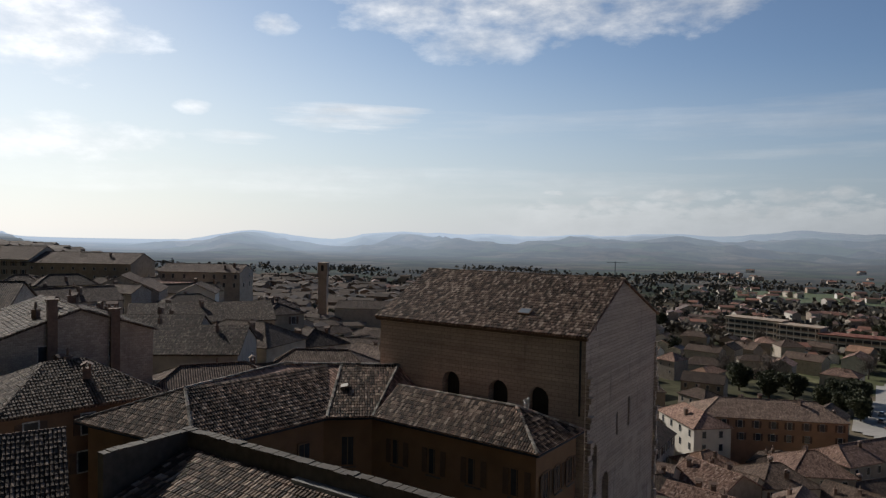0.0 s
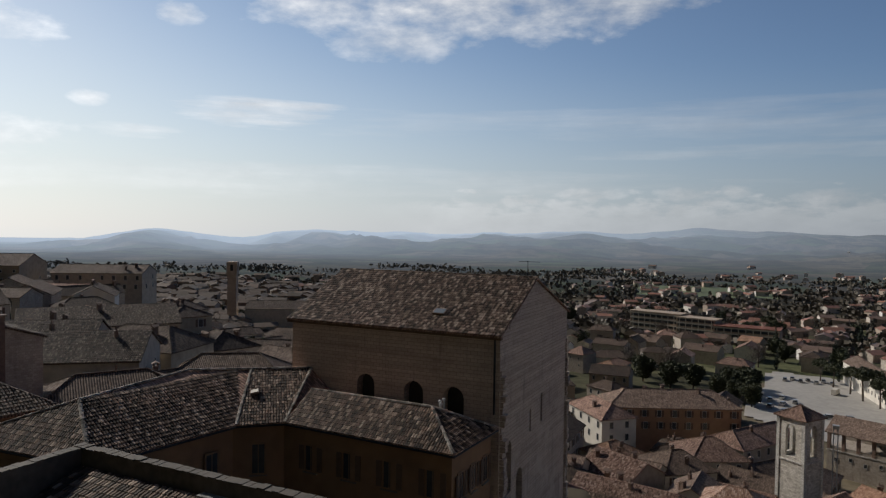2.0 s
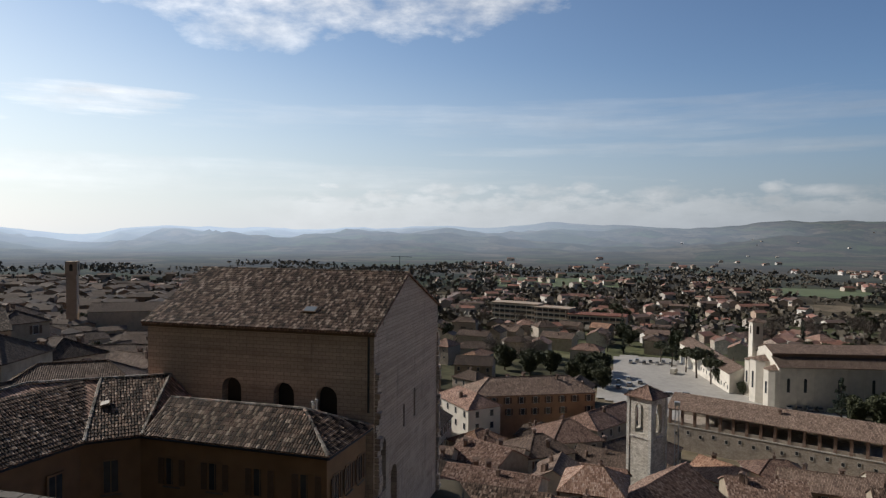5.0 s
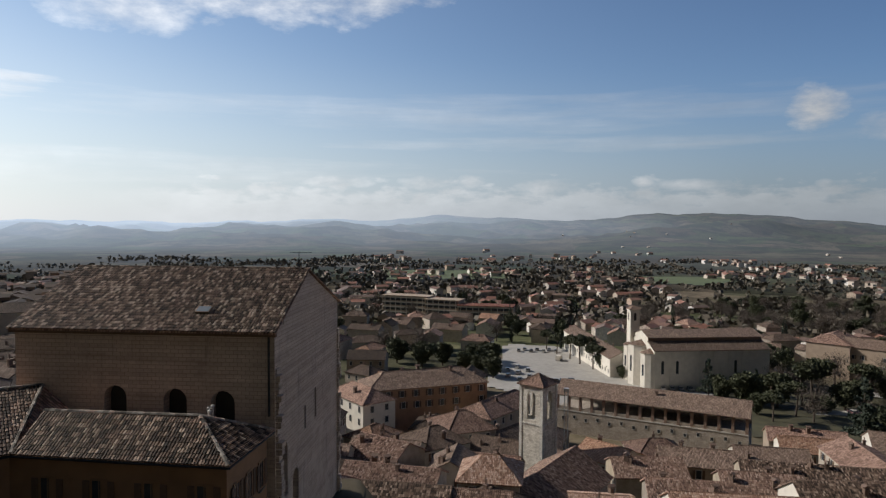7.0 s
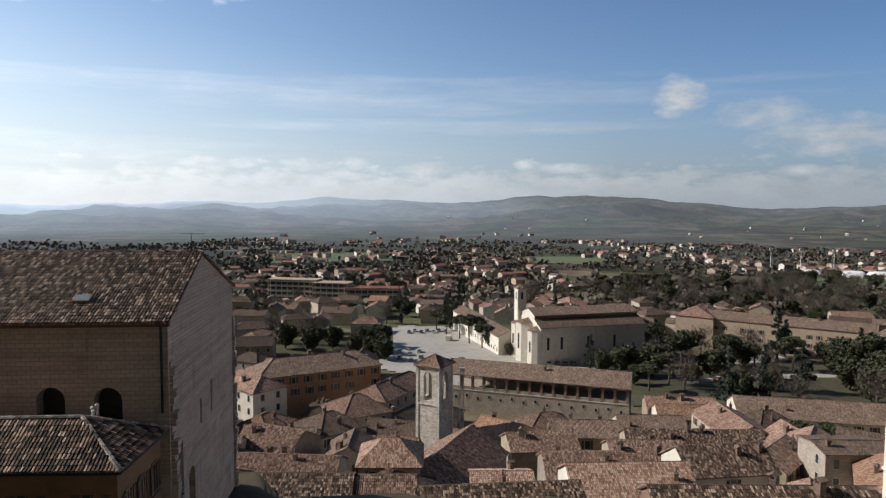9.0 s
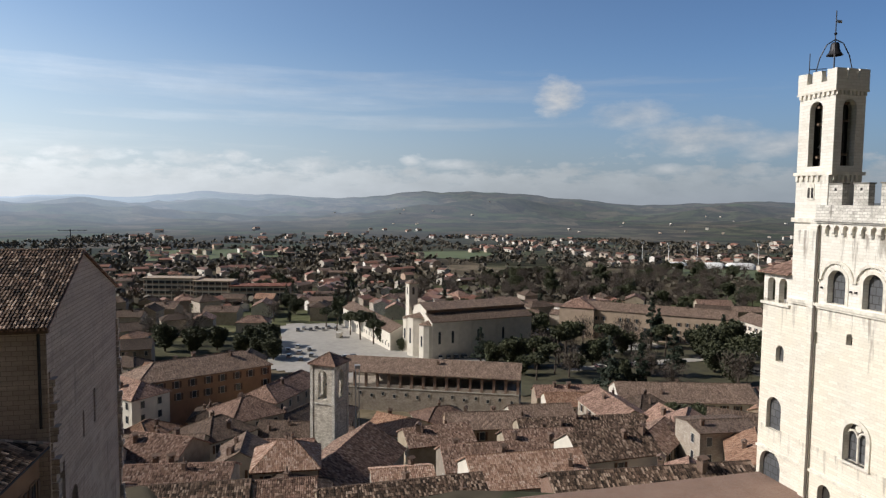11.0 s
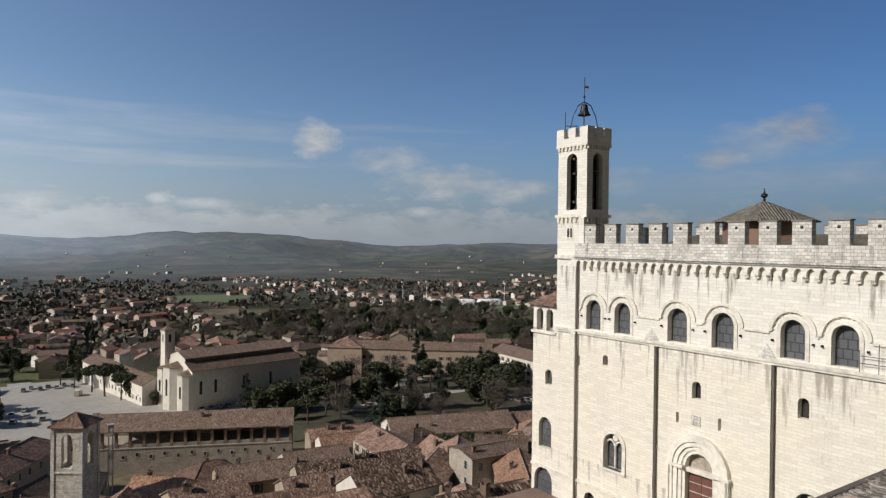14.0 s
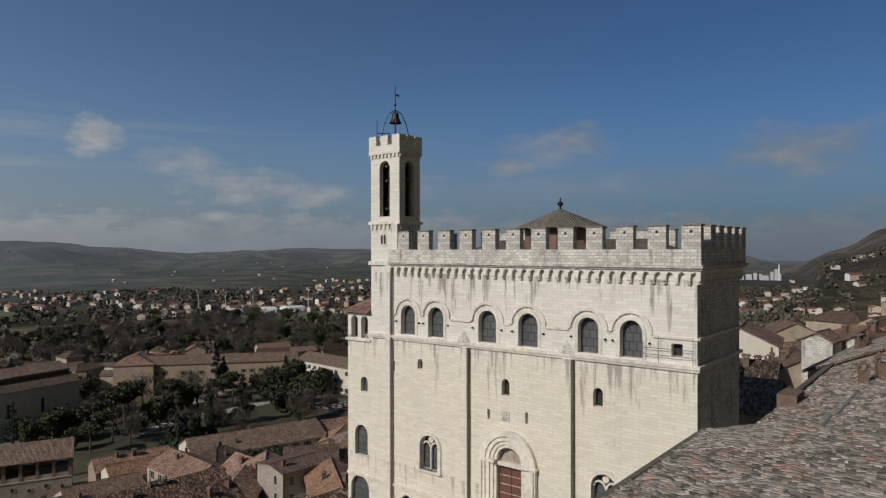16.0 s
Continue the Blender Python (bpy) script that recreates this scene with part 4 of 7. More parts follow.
for i in range(1, 6):
    merlon(pose(FX + 0.4 + i * 2.12, Y0 - 0.1, SILL), 1.25, 0.62)
for i in range(13):
    merlon(pose(BACK + 0.1, Y0 + 1.0 + i * 2.55, SILL, 0, 0, 90), 1.3, 0.62)
part("roof", box(mesh(), FX + 0.25, BACK - 0.25, Y0 + 0.25, YT - 0.6, 58.6, 59.0), M_ROOF_GREY, palace, "tiled roof behind the parapet")
bm = mesh()
cx, cy = 49.6, 29.5
roof_face(bm, [(FX + 1.2, 41, 59.5), (FX + 1.2, Y0 + 1.2, 59.5)], [(cx, 36, 61.4), (cx, Y0 + 6, 61.4)])
roof_face(bm, [(BACK - 1.2, Y0 + 1.2, 59.5), (BACK - 1.2, 41, 59.5)], [(cx, Y0 + 6, 61.4), (cx, 36, 61.4)])
roof_face(bm, [(FX + 1.2, Y0 + 1.2, 59.5), (BACK - 1.2, Y0 + 1.2, 59.5)], [(cx, Y0 + 6, 61.4)])
roof_face(bm, [(BACK - 1.2, 41, 59.5), (FX + 1.2, 41, 59.5)], [(cx, 36, 61.4)])
part("roof", bm, M_ROOF_LICHEN, palace, "low hipped clay-tile roof behind the crenellations")

# brick lantern with a pyramid roof
lantern = part("lantern", prism(mesh(), [(cx + 3.35 * math.cos(math.pi / 8 + math.pi * i / 4), cy + 3.35 * math.sin(math.pi / 8 + math.pi * i / 4)) for i in range(8)], 59.0, 62.6), M_BRICKWALL, palace, "brick roof lantern")
bm = mesh()
ringp = [(cx + 4.3 * math.cos(math.pi / 8 + math.pi * i / 4), cy + 4.3 * math.sin(math.pi / 8 + math.pi * i / 4), 62.55) for i in range(8)]
for i in range(8):
    roof_face(bm, [ringp[i], ringp[(i + 1) % 8]], [(cx, cy, 64.35)])
part("lantern_roof", bm, M_ROOF_LICHEN, lantern)
bm = lathe(mesh(), [(0.12, 0), (0.1, 0.35), (0.28, 0.5), (0.28, 0.65), (0.08, 0.8), (0.05, 1.1), (0.0, 1.25)], 10, (cx, cy, 64.2))
part("finial", bm, M_IRON, lantern)

# the bell tower over the corner
tx0, tx1, ty0, ty1 = FX, FX + 3.2, YT - 4.0, YT
tower = part("tower_base", box(mesh(), tx0 - 0.004, tx1, ty0, ty1, CORN + 0.004, 63.4), M_LIME, palace, "lower stage of the bell tower")
part("tower_corbel", box(mesh(), tx0 - 0.2, tx1 + 0.2, ty0 - 0.2, ty1 + 0.2, 63.1, 63.4), M_LIME_TRIM, tower)
part("tower_corbel", box(mesh(), tx0 - 0.2, tx0 + 0.1, Y1, ty1 + 0.2, 58.9, 59.3), M_LIME_TRIM, tower)
for i in range(7):
    part("bracket", box(mesh(), tx0 - 0.15, tx0 + 0.02, ty0 + 0.1 + i * 0.6, ty0 + 0.35 + i * 0.6, 62.6, 63.1), M_LIME_TRIM, tower)
    part("bracket", box(mesh(), tx0 + 0.05 + i * 0.47, tx0 + 0.26 + i * 0.47, ty0 - 0.15, ty0 + 0.02, 62.6, 63.1), M_LIME_TRIM, tower)
part("window", slab(mesh(), arch(-46.7, 0.42, 60.9, 62.1), face_at, -0.06, 0.02), M_LIME_TRIM, tower)
for a in (46.5, 46.9):
    part("opening", slab(mesh(), arch(-a, 0.13, 61.1, 61.9), face_at, -0.075, 0.0), M_DARK, tower)
part("wall_post", box(mesh(), tx0 - 0.35, tx0 + 0.02, ty0 - 0.02, ty0 + 0.6, CORN + 0.1, 63.1), M_LIME, tower)
sides = [lambda a, z, d: (tx0 + d, ty1 - a, z), lambda a, z, d: (tx0 + a, ty0 + d, z), lambda a, z, d: (tx1 - d, ty0 + a, z), lambda a, z, d: (tx1 - a, ty1 - d, z)]
for side in sides:
    L = 4.0 if side in (sides[0], sides[2]) else 3.2
    part("belfry_wall", pierced(mesh(), [(0.0, 63.4), (L, 63.4), (L, 70.3), (0.0, 70.3)], [arch(L / 2 - 0.05, 0.72, 63.9, 68.9)], side, 0.55, rim=False), M_LIME, palace, "belfry wall with a tall round arch")
# added dark panels shut the far arches so no sky shows through
for side, L in ((sides[2], 4.0), (sides[3], 3.2)):
    part("bell_shutter", slab(mesh(), arch(L / 2 - 0.05, 0.72, 63.9, 68.9), side, 0.3, 0.4), M_DARK, palace, "dark panel added to close the far belfry arch")
part("cornice", box(mesh(), tx0 - 0.18, tx1 + 0.18, ty0 - 0.18, ty1 + 0.18, 70.3, 70.45), M_LIME_TRIM, palace)
for i in range(8):
    part("bracket", box(mesh(), tx0 - 0.16, tx0 + 0.02, ty0 + 0.05 + i * 0.52, ty0 + 0.3 + i * 0.52, 69.95, 70.3), M_LIME_TRIM, tower)
    part("bracket", box(mesh(), tx0 + i * 0.42, tx0 + 0.2 + i * 0.42, ty0 - 0.16, ty0 + 0.02, 69.95, 70.3), M_LIME_TRIM, tower)
bm = mesh()
box(bm, tx0 - 0.15, tx1 + 0.15, ty0 - 0.15, ty0 + 0.3, 70.45, 71.2)
box(bm, tx0 - 0.15, tx1 + 0.15, ty1 - 0.3, ty1 + 0.15, 70.45, 71.2)
box(bm, tx0 - 0.15, tx0 + 0.3, ty0 + 0.3, ty1 - 0.3, 70.45, 71.2)
box(bm, tx1 - 0.3, tx1 + 0.15, ty0 + 0.3, ty1 - 0.3, 70.45, 71.2)
box(bm, tx0 + 0.3, tx1 - 0.3, ty0 + 0.3, ty1 - 0.3, 70.3, 70.6)
part("tower_parapet", bm, M_LIME, palace)
for px, py in [(0, 0), (0, 0.5), (0, 1), (0.5, 0), (1, 0), (1, 0.5), (1, 1), (0.5, 1)]:
    ex, ey = tx0 + 0.1 + px * 3.0, ty0 + 0.1 + py * 3.8
    hx, hy = (0.55, 0.55) if (px, py) in ((0, 0), (0, 1), (1, 0), (1, 1)) else ((0.24, 0.5) if px in (0, 1) else (0.5, 0.24))
    sx = 0.3 if px == 0 else -0.3 if px == 1 else 0
    sy = 0.3 if py == 0 else -0.3 if py == 1 else 0
    if hx == hy:
        bm = mesh()
        box(bm, ex - 0.25 - (0 if px == 0 else 0.55), ex + 0.25 + (0.55 if px == 0 else 0), ey - 0.25, ey + 0.25, 71.2, 72.2)
        box(bm, ex - 0.24, ex + 0.24, ey - 0.24 - (0 if py == 0 else 0.55), ey + 0.24 + (0.55 if py == 0 else 0), 71.204, 72.19)
        part("merlon", bm, M_LIME, palace)
    else:
        part("merlon", box(mesh(), ex - hx, ex + hx, ey - hy, ey + hy, 71.2, 72.2), M_LIME, palace)
tcx, tcy = (tx0 + tx1) / 2, (ty0 + ty1) / 2


def bell(name, x, y, z, size, mat):
    bm = lathe(mesh(), [(0.02, 1.0), (0.22, 0.98), (0.3, 0.85), (0.34, 0.5), (0.42, 0.25), (0.56, 0.06), (0.6, 0.0), (0.5, 0.02)], 14)
    ob = part(name, bm, mat, palace, smooth=True)
    ob.matrix_local = Matrix.Translation((x, y, z)) @ Matrix.Scale(size, 4)
    return ob


# crossed dark panels, added to keep the belfry's inside in shade
part("bell_stage", box(mesh(), tx0 + 0.56, tx1 - 0.56, tcy - 0.06, tcy + 0.06, 63.4, 69.8), M_DARK, palace, "dark panel added for the belfry's shaded inside")
part("bell_stage", box(mesh(), tcx - 0.06, tcx + 0.06, ty0 + 0.56, tcy - 0.07, 63.4, 69.8), M_DARK, palace)
part("bell_stage", box(mesh(), tcx - 0.06, tcx + 0.06, tcy + 0.07, ty1 - 0.56, 63.4, 69.8), M_DARK, palace)
bell("great_bell", tcx, tcy, 65.6, 1.7, M_BRONZE)
bell("bell", tcx, tcy, 68.0, 0.9, M_BRONZE)
bell("roof_bell", tcx, tcy, 73.7, 1.15, M_IRON)
for z in (64.6, 67.5, 69.0):
    part("beam", box(mesh(), tx0 + 0.2, tx1 - 0.2, tcy - 0.1, tcy + 0.1, z, z + 0.2), M_FRAME, palace)
    part("beam", box(mesh(), tcx - 0.1, tcx + 0.1, ty0 + 0.2, ty1 - 0.2, z + 0.21, z + 0.4), M_FRAME, palace)
for sx, sy in ((-1, -1), (1, -1), (1, 1), (-1, 1)):
    bm = mesh()
    pts = [(tcx + sx * 1.25, tcy + sy * 1.25, 70.6), (tcx + sx * 0.8, tcy + sy * 0.8, 73.6), (tcx + sx * 0.45, tcy + sy * 0.45, 74.7), (tcx, tcy, 75.1)]
    for a, b in zip(pts, pts[1:]):
        rod(bm, a, b, 0.05, n=6)
    part("bell_frame", bm, M_IRON, palace)
bm = rod(mesh(), (tcx, tcy, 70.6), (tcx, tcy, 77.6), 0.05, n=6)
lathe(bm, [(0.0, -0.18), (0.16, 0.0), (0.0, 0.18)], 8, (tcx, tcy, 75.6))
part("weather_vane_pole", bm, M_IRON, palace)
part("weather_vane", box(mesh(), tcx + 0.1, tcx + 0.6, tcy - 0.02, tcy + 0.02, 76.55, 76.8), M_ZINC, palace)
bm = rod(mesh(), (tcx - 1.5, tcy + 1.2, 70.6), (tcx - 1.5, tcy + 1.2, 74.0), 0.04, n=6)
rod(bm, (tcx - 1.5, tcy + 1.2, 72.6), (tcx - 0.4, tcy + 0.4, 72.6), 0.04, n=6)
part("mast", bm, M_IRON, palace)

# portal: stepped archivolts on jamb columns, tympanum, studded doors
pc, spring = -31.45, 41.6
for r0, r1, out in ((2.35, 2.9, -0.42), (1.95, 2.35, -0.3), (1.6, 1.95, -0.16), (1.3, 1.6, -0.05)):
    part("archivolt", slab(mesh(), ring(pc, spring, r0, r1, legs=6.2), face_at, out, 0.02), M_LIME_TRIM, palace)
part("tympanum", slab(mesh(), arch(pc, 1.28, 41.5, 41.75), face_at, 0.5, 0.6), M_RUBBLE, palace, "worn fresco in the tympanum")
part("lintel", slab(mesh(), rect(pc, 1.5, 41.15, 41.5), face_at, -0.02, 0.7), M_LIME_TRIM, palace)
for s in (-1, 1):
    leaf = part("door_leaf", slab(mesh(), rect(pc + s * 0.62, 0.6, 35.4, 41.15), face_at, 0.42, 0.5), M_DOOR, palace, "dark red studded oak door leaf")
    for i in range(6):
        part("rail", slab(mesh(), rect(pc + s * 0.62, 0.58, 36.2 + i * 0.8, 36.26 + i * 0.8), face_at, 0.39, 0.43), M_LIME_GREY, leaf)
    for i in range(5):
        part("jamb_shaft", rod(mesh(), (FX - 0.46 + i * 0.16, -(pc + s * (2.7 - i * 0.28)), 35.2), (FX - 0.46 + i * 0.16, -(pc + s * (2.7 - i * 0.28)), spring - 0.2), 0.1, n=8), M_LIME_TRIM, palace)
    part("capital", slab(mesh(), rect(pc + s * 2.15, 0.85, spring - 0.2, spring + 0.05), face_at, -0.5, 0.0), M_LIME_TRIM, palace)
part("plaque", slab(mesh(), rect(-31.8, 0.45, 45.2, 46.05), face_at, -0.05, 0.02), M_LIME_GREY, palace)
# two-light windows with a traceried head
for c in (40.65, 22.35):
    w = part("window_surround", slab(mesh(), ring(-c, 41.3, 1.12, 1.5, legs=2.3), face_at, -0.14, 0.02), M_LIME_TRIM, palace)
    part("colonnette", rod(mesh(), (FX + 0.3, c, 39.0), (FX + 0.3, c, 41.2), 0.09), M_LIME_TRIM, w)
    part("sill", box(mesh(), FX - 0.25, FX + 0.3, c - 1.55, c + 1.55, 38.8, 39.0), M_LIME_TRIM, w)
    for s in (-1, 1):
        part("tracery", slab(mesh(), ring(-c + s * 0.56, 41.2, 0.42, 0.56), face_at, 0.22, 0.4), M_LIME_TRIM, w)
    part("tracery", slab(mesh(), [(-c + 0.3 * math.cos(t), 41.95 + 0.3 * math.sin(t)) for t in [2 * math.pi * i / 10 for i in range(10)]], face_at, 0.24, 0.4), M_LIME_TRIM, w)
# iron frame round the square opening near the corner
for a, b in (((15.2, 51.9), (15.2, 53.9)), ((17.8, 51.9), (17.8, 53.9)), ((19.0, 51.9), (19.0, 53.4)), ((15.2, 52.5), (19.0, 52.5)), ((15.2, 53.0), (19.0, 53.0))):
    part("iron_bar", rod(mesh(), (FX - 0.35, *a), (FX - 0.35, *b), 0.025, n=5), M_IRON, palace)
for c in [c + s * (h + 0.6) for c, h in upper for s in (-1, 1)]:
    part("iron_bracket", box(mesh(), FX - 0.22, FX + 0.01, c - 0.06, c + 0.06, 53.2, 53.35), M_IRON, palace)

# annex beside the tower: loggia on top, arch at the foot
annex = thing("palace_annex", "narrow limestone wing with an open loggia beside the palace tower", "building")
annex_holes = [arch(-51.0, 0.5, 51.15, 53.0), arch(-49.5, 0.5, 51.15, 53.0), arch(-49.55, 0.5, 45.5, 46.6), arch(-50.0, 0.95, 38.7, 41.0), arch(-50.2, 1.35, 31.0, 35.2)]
bm = mesh()
pierced(bm, [(-YA, 22.0), (-YT, 22.0), (-YT, 54.0), (-YA, 54.0)], annex_holes, face_at, 0.6, rim=False)
box(bm, FX + 3.4, FX + 4.0, YT, YA, 22, 54)
box(bm, FX + 0.6, FX + 3.4, YA - 0.5, YA, 22, 51.1)
box(bm, FX + 0.6, FX + 3.4, YA - 0.5, YA, 53.6, 54)
box(bm, FX + 0.6, FX + 3.4, YT, YA - 0.5, 50.8, 51.1)
part("wall", bm, M_LIME, annex)
for o in annex_holes[2:]:
    part("glazing", slab(mesh(), o, face_at, 0.45, 0.5), M_LEADED, annex)
part("string_course", box(mesh(), FX - 0.2, FX + 0.02, YT, YA + 0.2, 50.85, 51.1), M_LIME_TRIM, annex)
bm = mesh()
roof_face(bm, [(FX - 0.5, YA + 0.4, 54.0), (FX - 0.5, YT, 54.0)], [(FX + 4, YA - 1, 55.6), (FX + 4, YT, 55.6)])
part("roof", bm, M_ROOF, annex)

# ---- the square between the palaces, on its great terrace ----
sq = part("pavement", box(mesh(), -16.3, FX - 0.02, 6.0, 51.5, 24.0, 34.0), M_BRICKWALL)
tagged(sq, "brick-paved square on a high terrace", "square", kind="structure")
stair = thing("palace_stairs", "pale stone fan of steps up to the palace portal", "stairs")
for i in range(8):
    part("step", box(mesh(), FX - 4.2 + i * 0.45, FX - 0.46, 31.45 - 4.5 + i * 0.25, 31.45 + 4.5 - i * 0.25, 34.0 + i * 0.17, 34.17 + i * 0.17), M_LIME_TRIM, stair)


# ---- the tall block with three great arches ----
def strip_windows(parent, wins, place, mat, depth=0.25):
    for o in wins:
        part("opening", slab(mesh(), o, place, depth, depth + 0.06), mat, parent)


keep = thing("brick_palace", "massive unfinished pink-grey stone palace with a gabled clay roof", "palace")
PX0, PX1, PY0, PY1, PE, PRZ, PRY = -36.5, -16.4, 41.3, 60.4, 52.75, 56.75, 49.7


def south(a, z, d):
    return (a, PY0 + d, z)


def east(a, z, d):
    return (PX1 - d, a, z)


front_holes = [arch(-28.65, 0.88, 42.0, 47.6), arch(-24.0, 0.9, 42.0, 47.45), arch(-20.35, 0.92, 42.0, 47.35)]
bm = mesh()
pierced(bm, [(PX0, 24.0), (PX1, 24.0), (PX1, PE), (PX0, PE)], front_holes, south, 1.2, rim=False)
east_holes = [rect(43.4, 0.12, 52.9, 53.45), arch(49.0, 0.22, 43.2, 45.0), arch(52.2, 0.26, 43.3, 45.7), arch(43.6, 0.62, 39.5, 43.2), arch(46.3, 0.8, 36.0, 40.0)]
part("wall", bm, M_COURSE, keep)
bm = mesh()
pierced(bm, [(PY0, 24.0), (PY1, 24.0), (PY1, PE), (PRY, PRZ - 0.1), (PY0, PE)], east_holes, east, 1.0, rim=False)
part("wall", bm, M_COURSE, keep)
bm = mesh()
face(bm, [(PX0, PY1, 24), (PX0, PY0, 24), (PX0, PY0, PE), (PX0, PRY, PRZ - 0.1), (PX0, PY1, PE)])
part("wall", bm, M_COURSE, keep)
bm = mesh()
face(bm, [(PX1, PY1, 24), (PX0, PY1, 24), (PX0, PY1, PE), (PX1, PY1, PE)])
part("wall", bm, M_COURSE, keep)
strip_windows(keep, front_holes, south, M_DARK, 0.9)
strip_windows(keep, east_holes, east, M_DARK, 0.7)
for i in range(44):
    z = 31 + i * 0.5
    for s in (0, 1):
        w = random.uniform(0.25, 0.6)
        bm = mesh()
        if s == 0:
            box(bm, PX1 - 0.02, PX1 + random.uniform(0.1, 0.5), PY0 + 0.2, PY0 + 0.2 + w + 0.3, z, z + 0.42)
        else:
            box(bm, PX1 - 0.5, PX1 + random.uniform(0.05, 0.4), PY1 - 0.3, PY1 + random.uniform(0.05, 0.45), z, z + 0.42)
        if z < 50:
            part("quoin_stone", bm, M_COURSE, keep)
bm = mesh()
ov = 0.45
ez = PE - 0.05
roof_face(bm, [(PX0 - 0.35, PY0 - ov, ez), (PX1 + 0.25, PY0 - ov, ez)], [(PX0 - 0.35, PRY, PRZ), (PX1 + 0.25, PRY, PRZ)])
roof_face(bm, [(PX1 + 0.25, PY1 + ov, ez), (PX0 - 0.35, PY1 + ov, ez)], [(PX1 + 0.25, PRY, PRZ), (PX0 - 0.35, PRY, PRZ)])
roof = part("roof", bm, M_ROOF, keep, "weathered clay-tile roof")
bm = tiles_on(mesh(), (PX0 - 0.35, PY0 - ov, ez), (PX1 + 0.25, PY0 - ov, ez), (PX0 - 0.35, PRY, PRZ), (PX1 + 0.25, PRY, PRZ), 0.22, 0.4, 5)
tagged(part("roof_tiles", bm, M_TILE, roof), kind="stuff")
hip = hip_cap(mesh(), (PX0 - 0.35, PRY, PRZ + 0.02), (PX1 + 0.25, PRY, PRZ + 0.02))
part("ridge_tiles", hip, M_TILE, roof)
part("drainpipe", rod(mesh(), (PX1 - 0.4, PY0 - 0.12, 46.5), (PX1 - 0.4, PY0 - 0.12, PE - 0.2), 0.09, n=8), M_IRON, keep)
# dark soffit board, added to draw the eave's shadow line
part("eaves_board", box(mesh(), PX0 - 0.3, PX1 + 0.2, PY0 - 0.38, PY0 - 0.003, ez - 0.32, ez - 0.14), M_SHUTTER, keep)
sk = part("skylight", box(mesh(), -0.55, 0.55, -0.4, 0.4, 0, 0.22), M_FRAME, keep)
slope = math.degrees(math.atan2(PRZ - ez, PRY - PY0 + ov))
sk.matrix_local = pose(-22.6, PY0 + 2.0, ez + 2.45 * math.tan(radians(slope)) + 0.05, slope)
part("pane", box(mesh(), -0.48, 0.48, -0.33, 0.33, 0.22, 0.24), M_SKYLIGHT, sk)
bm = rod(mesh(), (-17.0, PRY - 0.3, PRZ), (-17.0, PRY - 0.3, PRZ + 1.5), 0.03, n=6)
rod(bm, (-17.8, PRY - 0.3, PRZ + 1.42), (-15.9, PRY - 0.3, PRZ + 1.42), 0.02, n=5)
for i in range(5):
    rod(bm, (-17.6 + i * 0.35, PRY - 0.6, PRZ + 1.42), (-17.6 + i * 0.35, PRY, PRZ + 1.42), 0.012, n=4)
tagged(part("aerial", bm, M_IRON), "thin television aerial on the roof ridge", "aerial")

# ---- the lower ochre wing wrapped round its foot ----
wing = thing("ochre_wing", "lower ochre plastered palace wing with a hipped clay-tile roof", "building")
WE, WR = 45.5, 47.75
walls = [(-16.9, 40.9), (-33.2, 41.2), (-42.5, 38.0), (-48.9, 36.5), (-48.9, 20.6), (-36.9, 21.6), (-35.4, 32.6), (-32.2, 34.9), (-17.2, 34.4)]
part("wall", prism(mesh(), list(walls), 24.0, WE), M_OCHRE, wing)
E_SW, E_SE, E_B1, E_B2, E_SE2, E_NE = (-49.4, 19.9, WE), (-36.4, 21.0, WE), (-34.6, 32.1, WE), (-31.8, 34.5, WE), (-16.8, 33.8, WE), (-16.4, 41.1, WE)
R_S, R_M, R_N, R_T, R_J, R_E = (-41.6, 24.0, 48.4), (-42.4, 34.8, 48.5), (-38.4, 38.1, 48.4), (-34.3, 41.2, 48.35), (-31.6, 37.6, 47.5), (-20.3, 37.4, 47.5)
slopes = [([E_SE, E_B1], [R_S, R_M, R_N]), ([E_SW, E_SE], [R_S]), ([E_B1, E_B2], [R_N, R_T]), ([E_B2, E_SE2], [R_J, R_E]), ([E_SE2, E_NE], [R_E]),
          ([E_NE, (-31, 41.1, WE + 0.3)], [R_E, R_J]), ([(-49.4, 37, WE), E_SW], [R_M, R_S]), ([E_B2, (-31.6, 41.1, 46.2)], [R_T])]
bm = mesh()
for e, r in slopes:
    roof_face(bm, e, r)
roof_face(bm, [(-34.3, 43, 47), (-49.4, 37, WE)], [R_T, R_N, R_M])
wroof = part("roof", bm, M_ROOF, wing)
bm = mesh()
tiles_on(bm, E_SE, E_B1, R_S, R_N, 0.22, 0.4, 7)
tiles_on(bm, E_B1, E_B2, R_N, R_T, 0.22, 0.4, 8)
tiles_on(bm, E_B2, E_SE2, R_J, R_E, 0.22, 0.4, 9)
tiles_on(bm, E_SE2, E_NE, R_E, R_E, 0.22, 0.4, 10)
tiles_on(bm, E_SW, E_SE, R_S, R_S, 0.22, 0.4, 11)
tagged(part("roof_tiles", bm, M_TILE, wroof), kind="stuff")
for a, b in ((E_SE, R_S), (E_SW, R_S), (R_S, R_M), (R_M, R_N), (R_N, R_T), (E_B1, R_N), (E_B2, R_T), (R_J, R_E), (E_SE2, R_E), (E_NE, R_E)):
    part("ridge_tiles", hip_cap(mesh(), Vector(a) + Vector((0, 0, 0.06)), Vector(b) + Vector((0, 0, 0.06))), M_TILE_LICHEN, wroof)
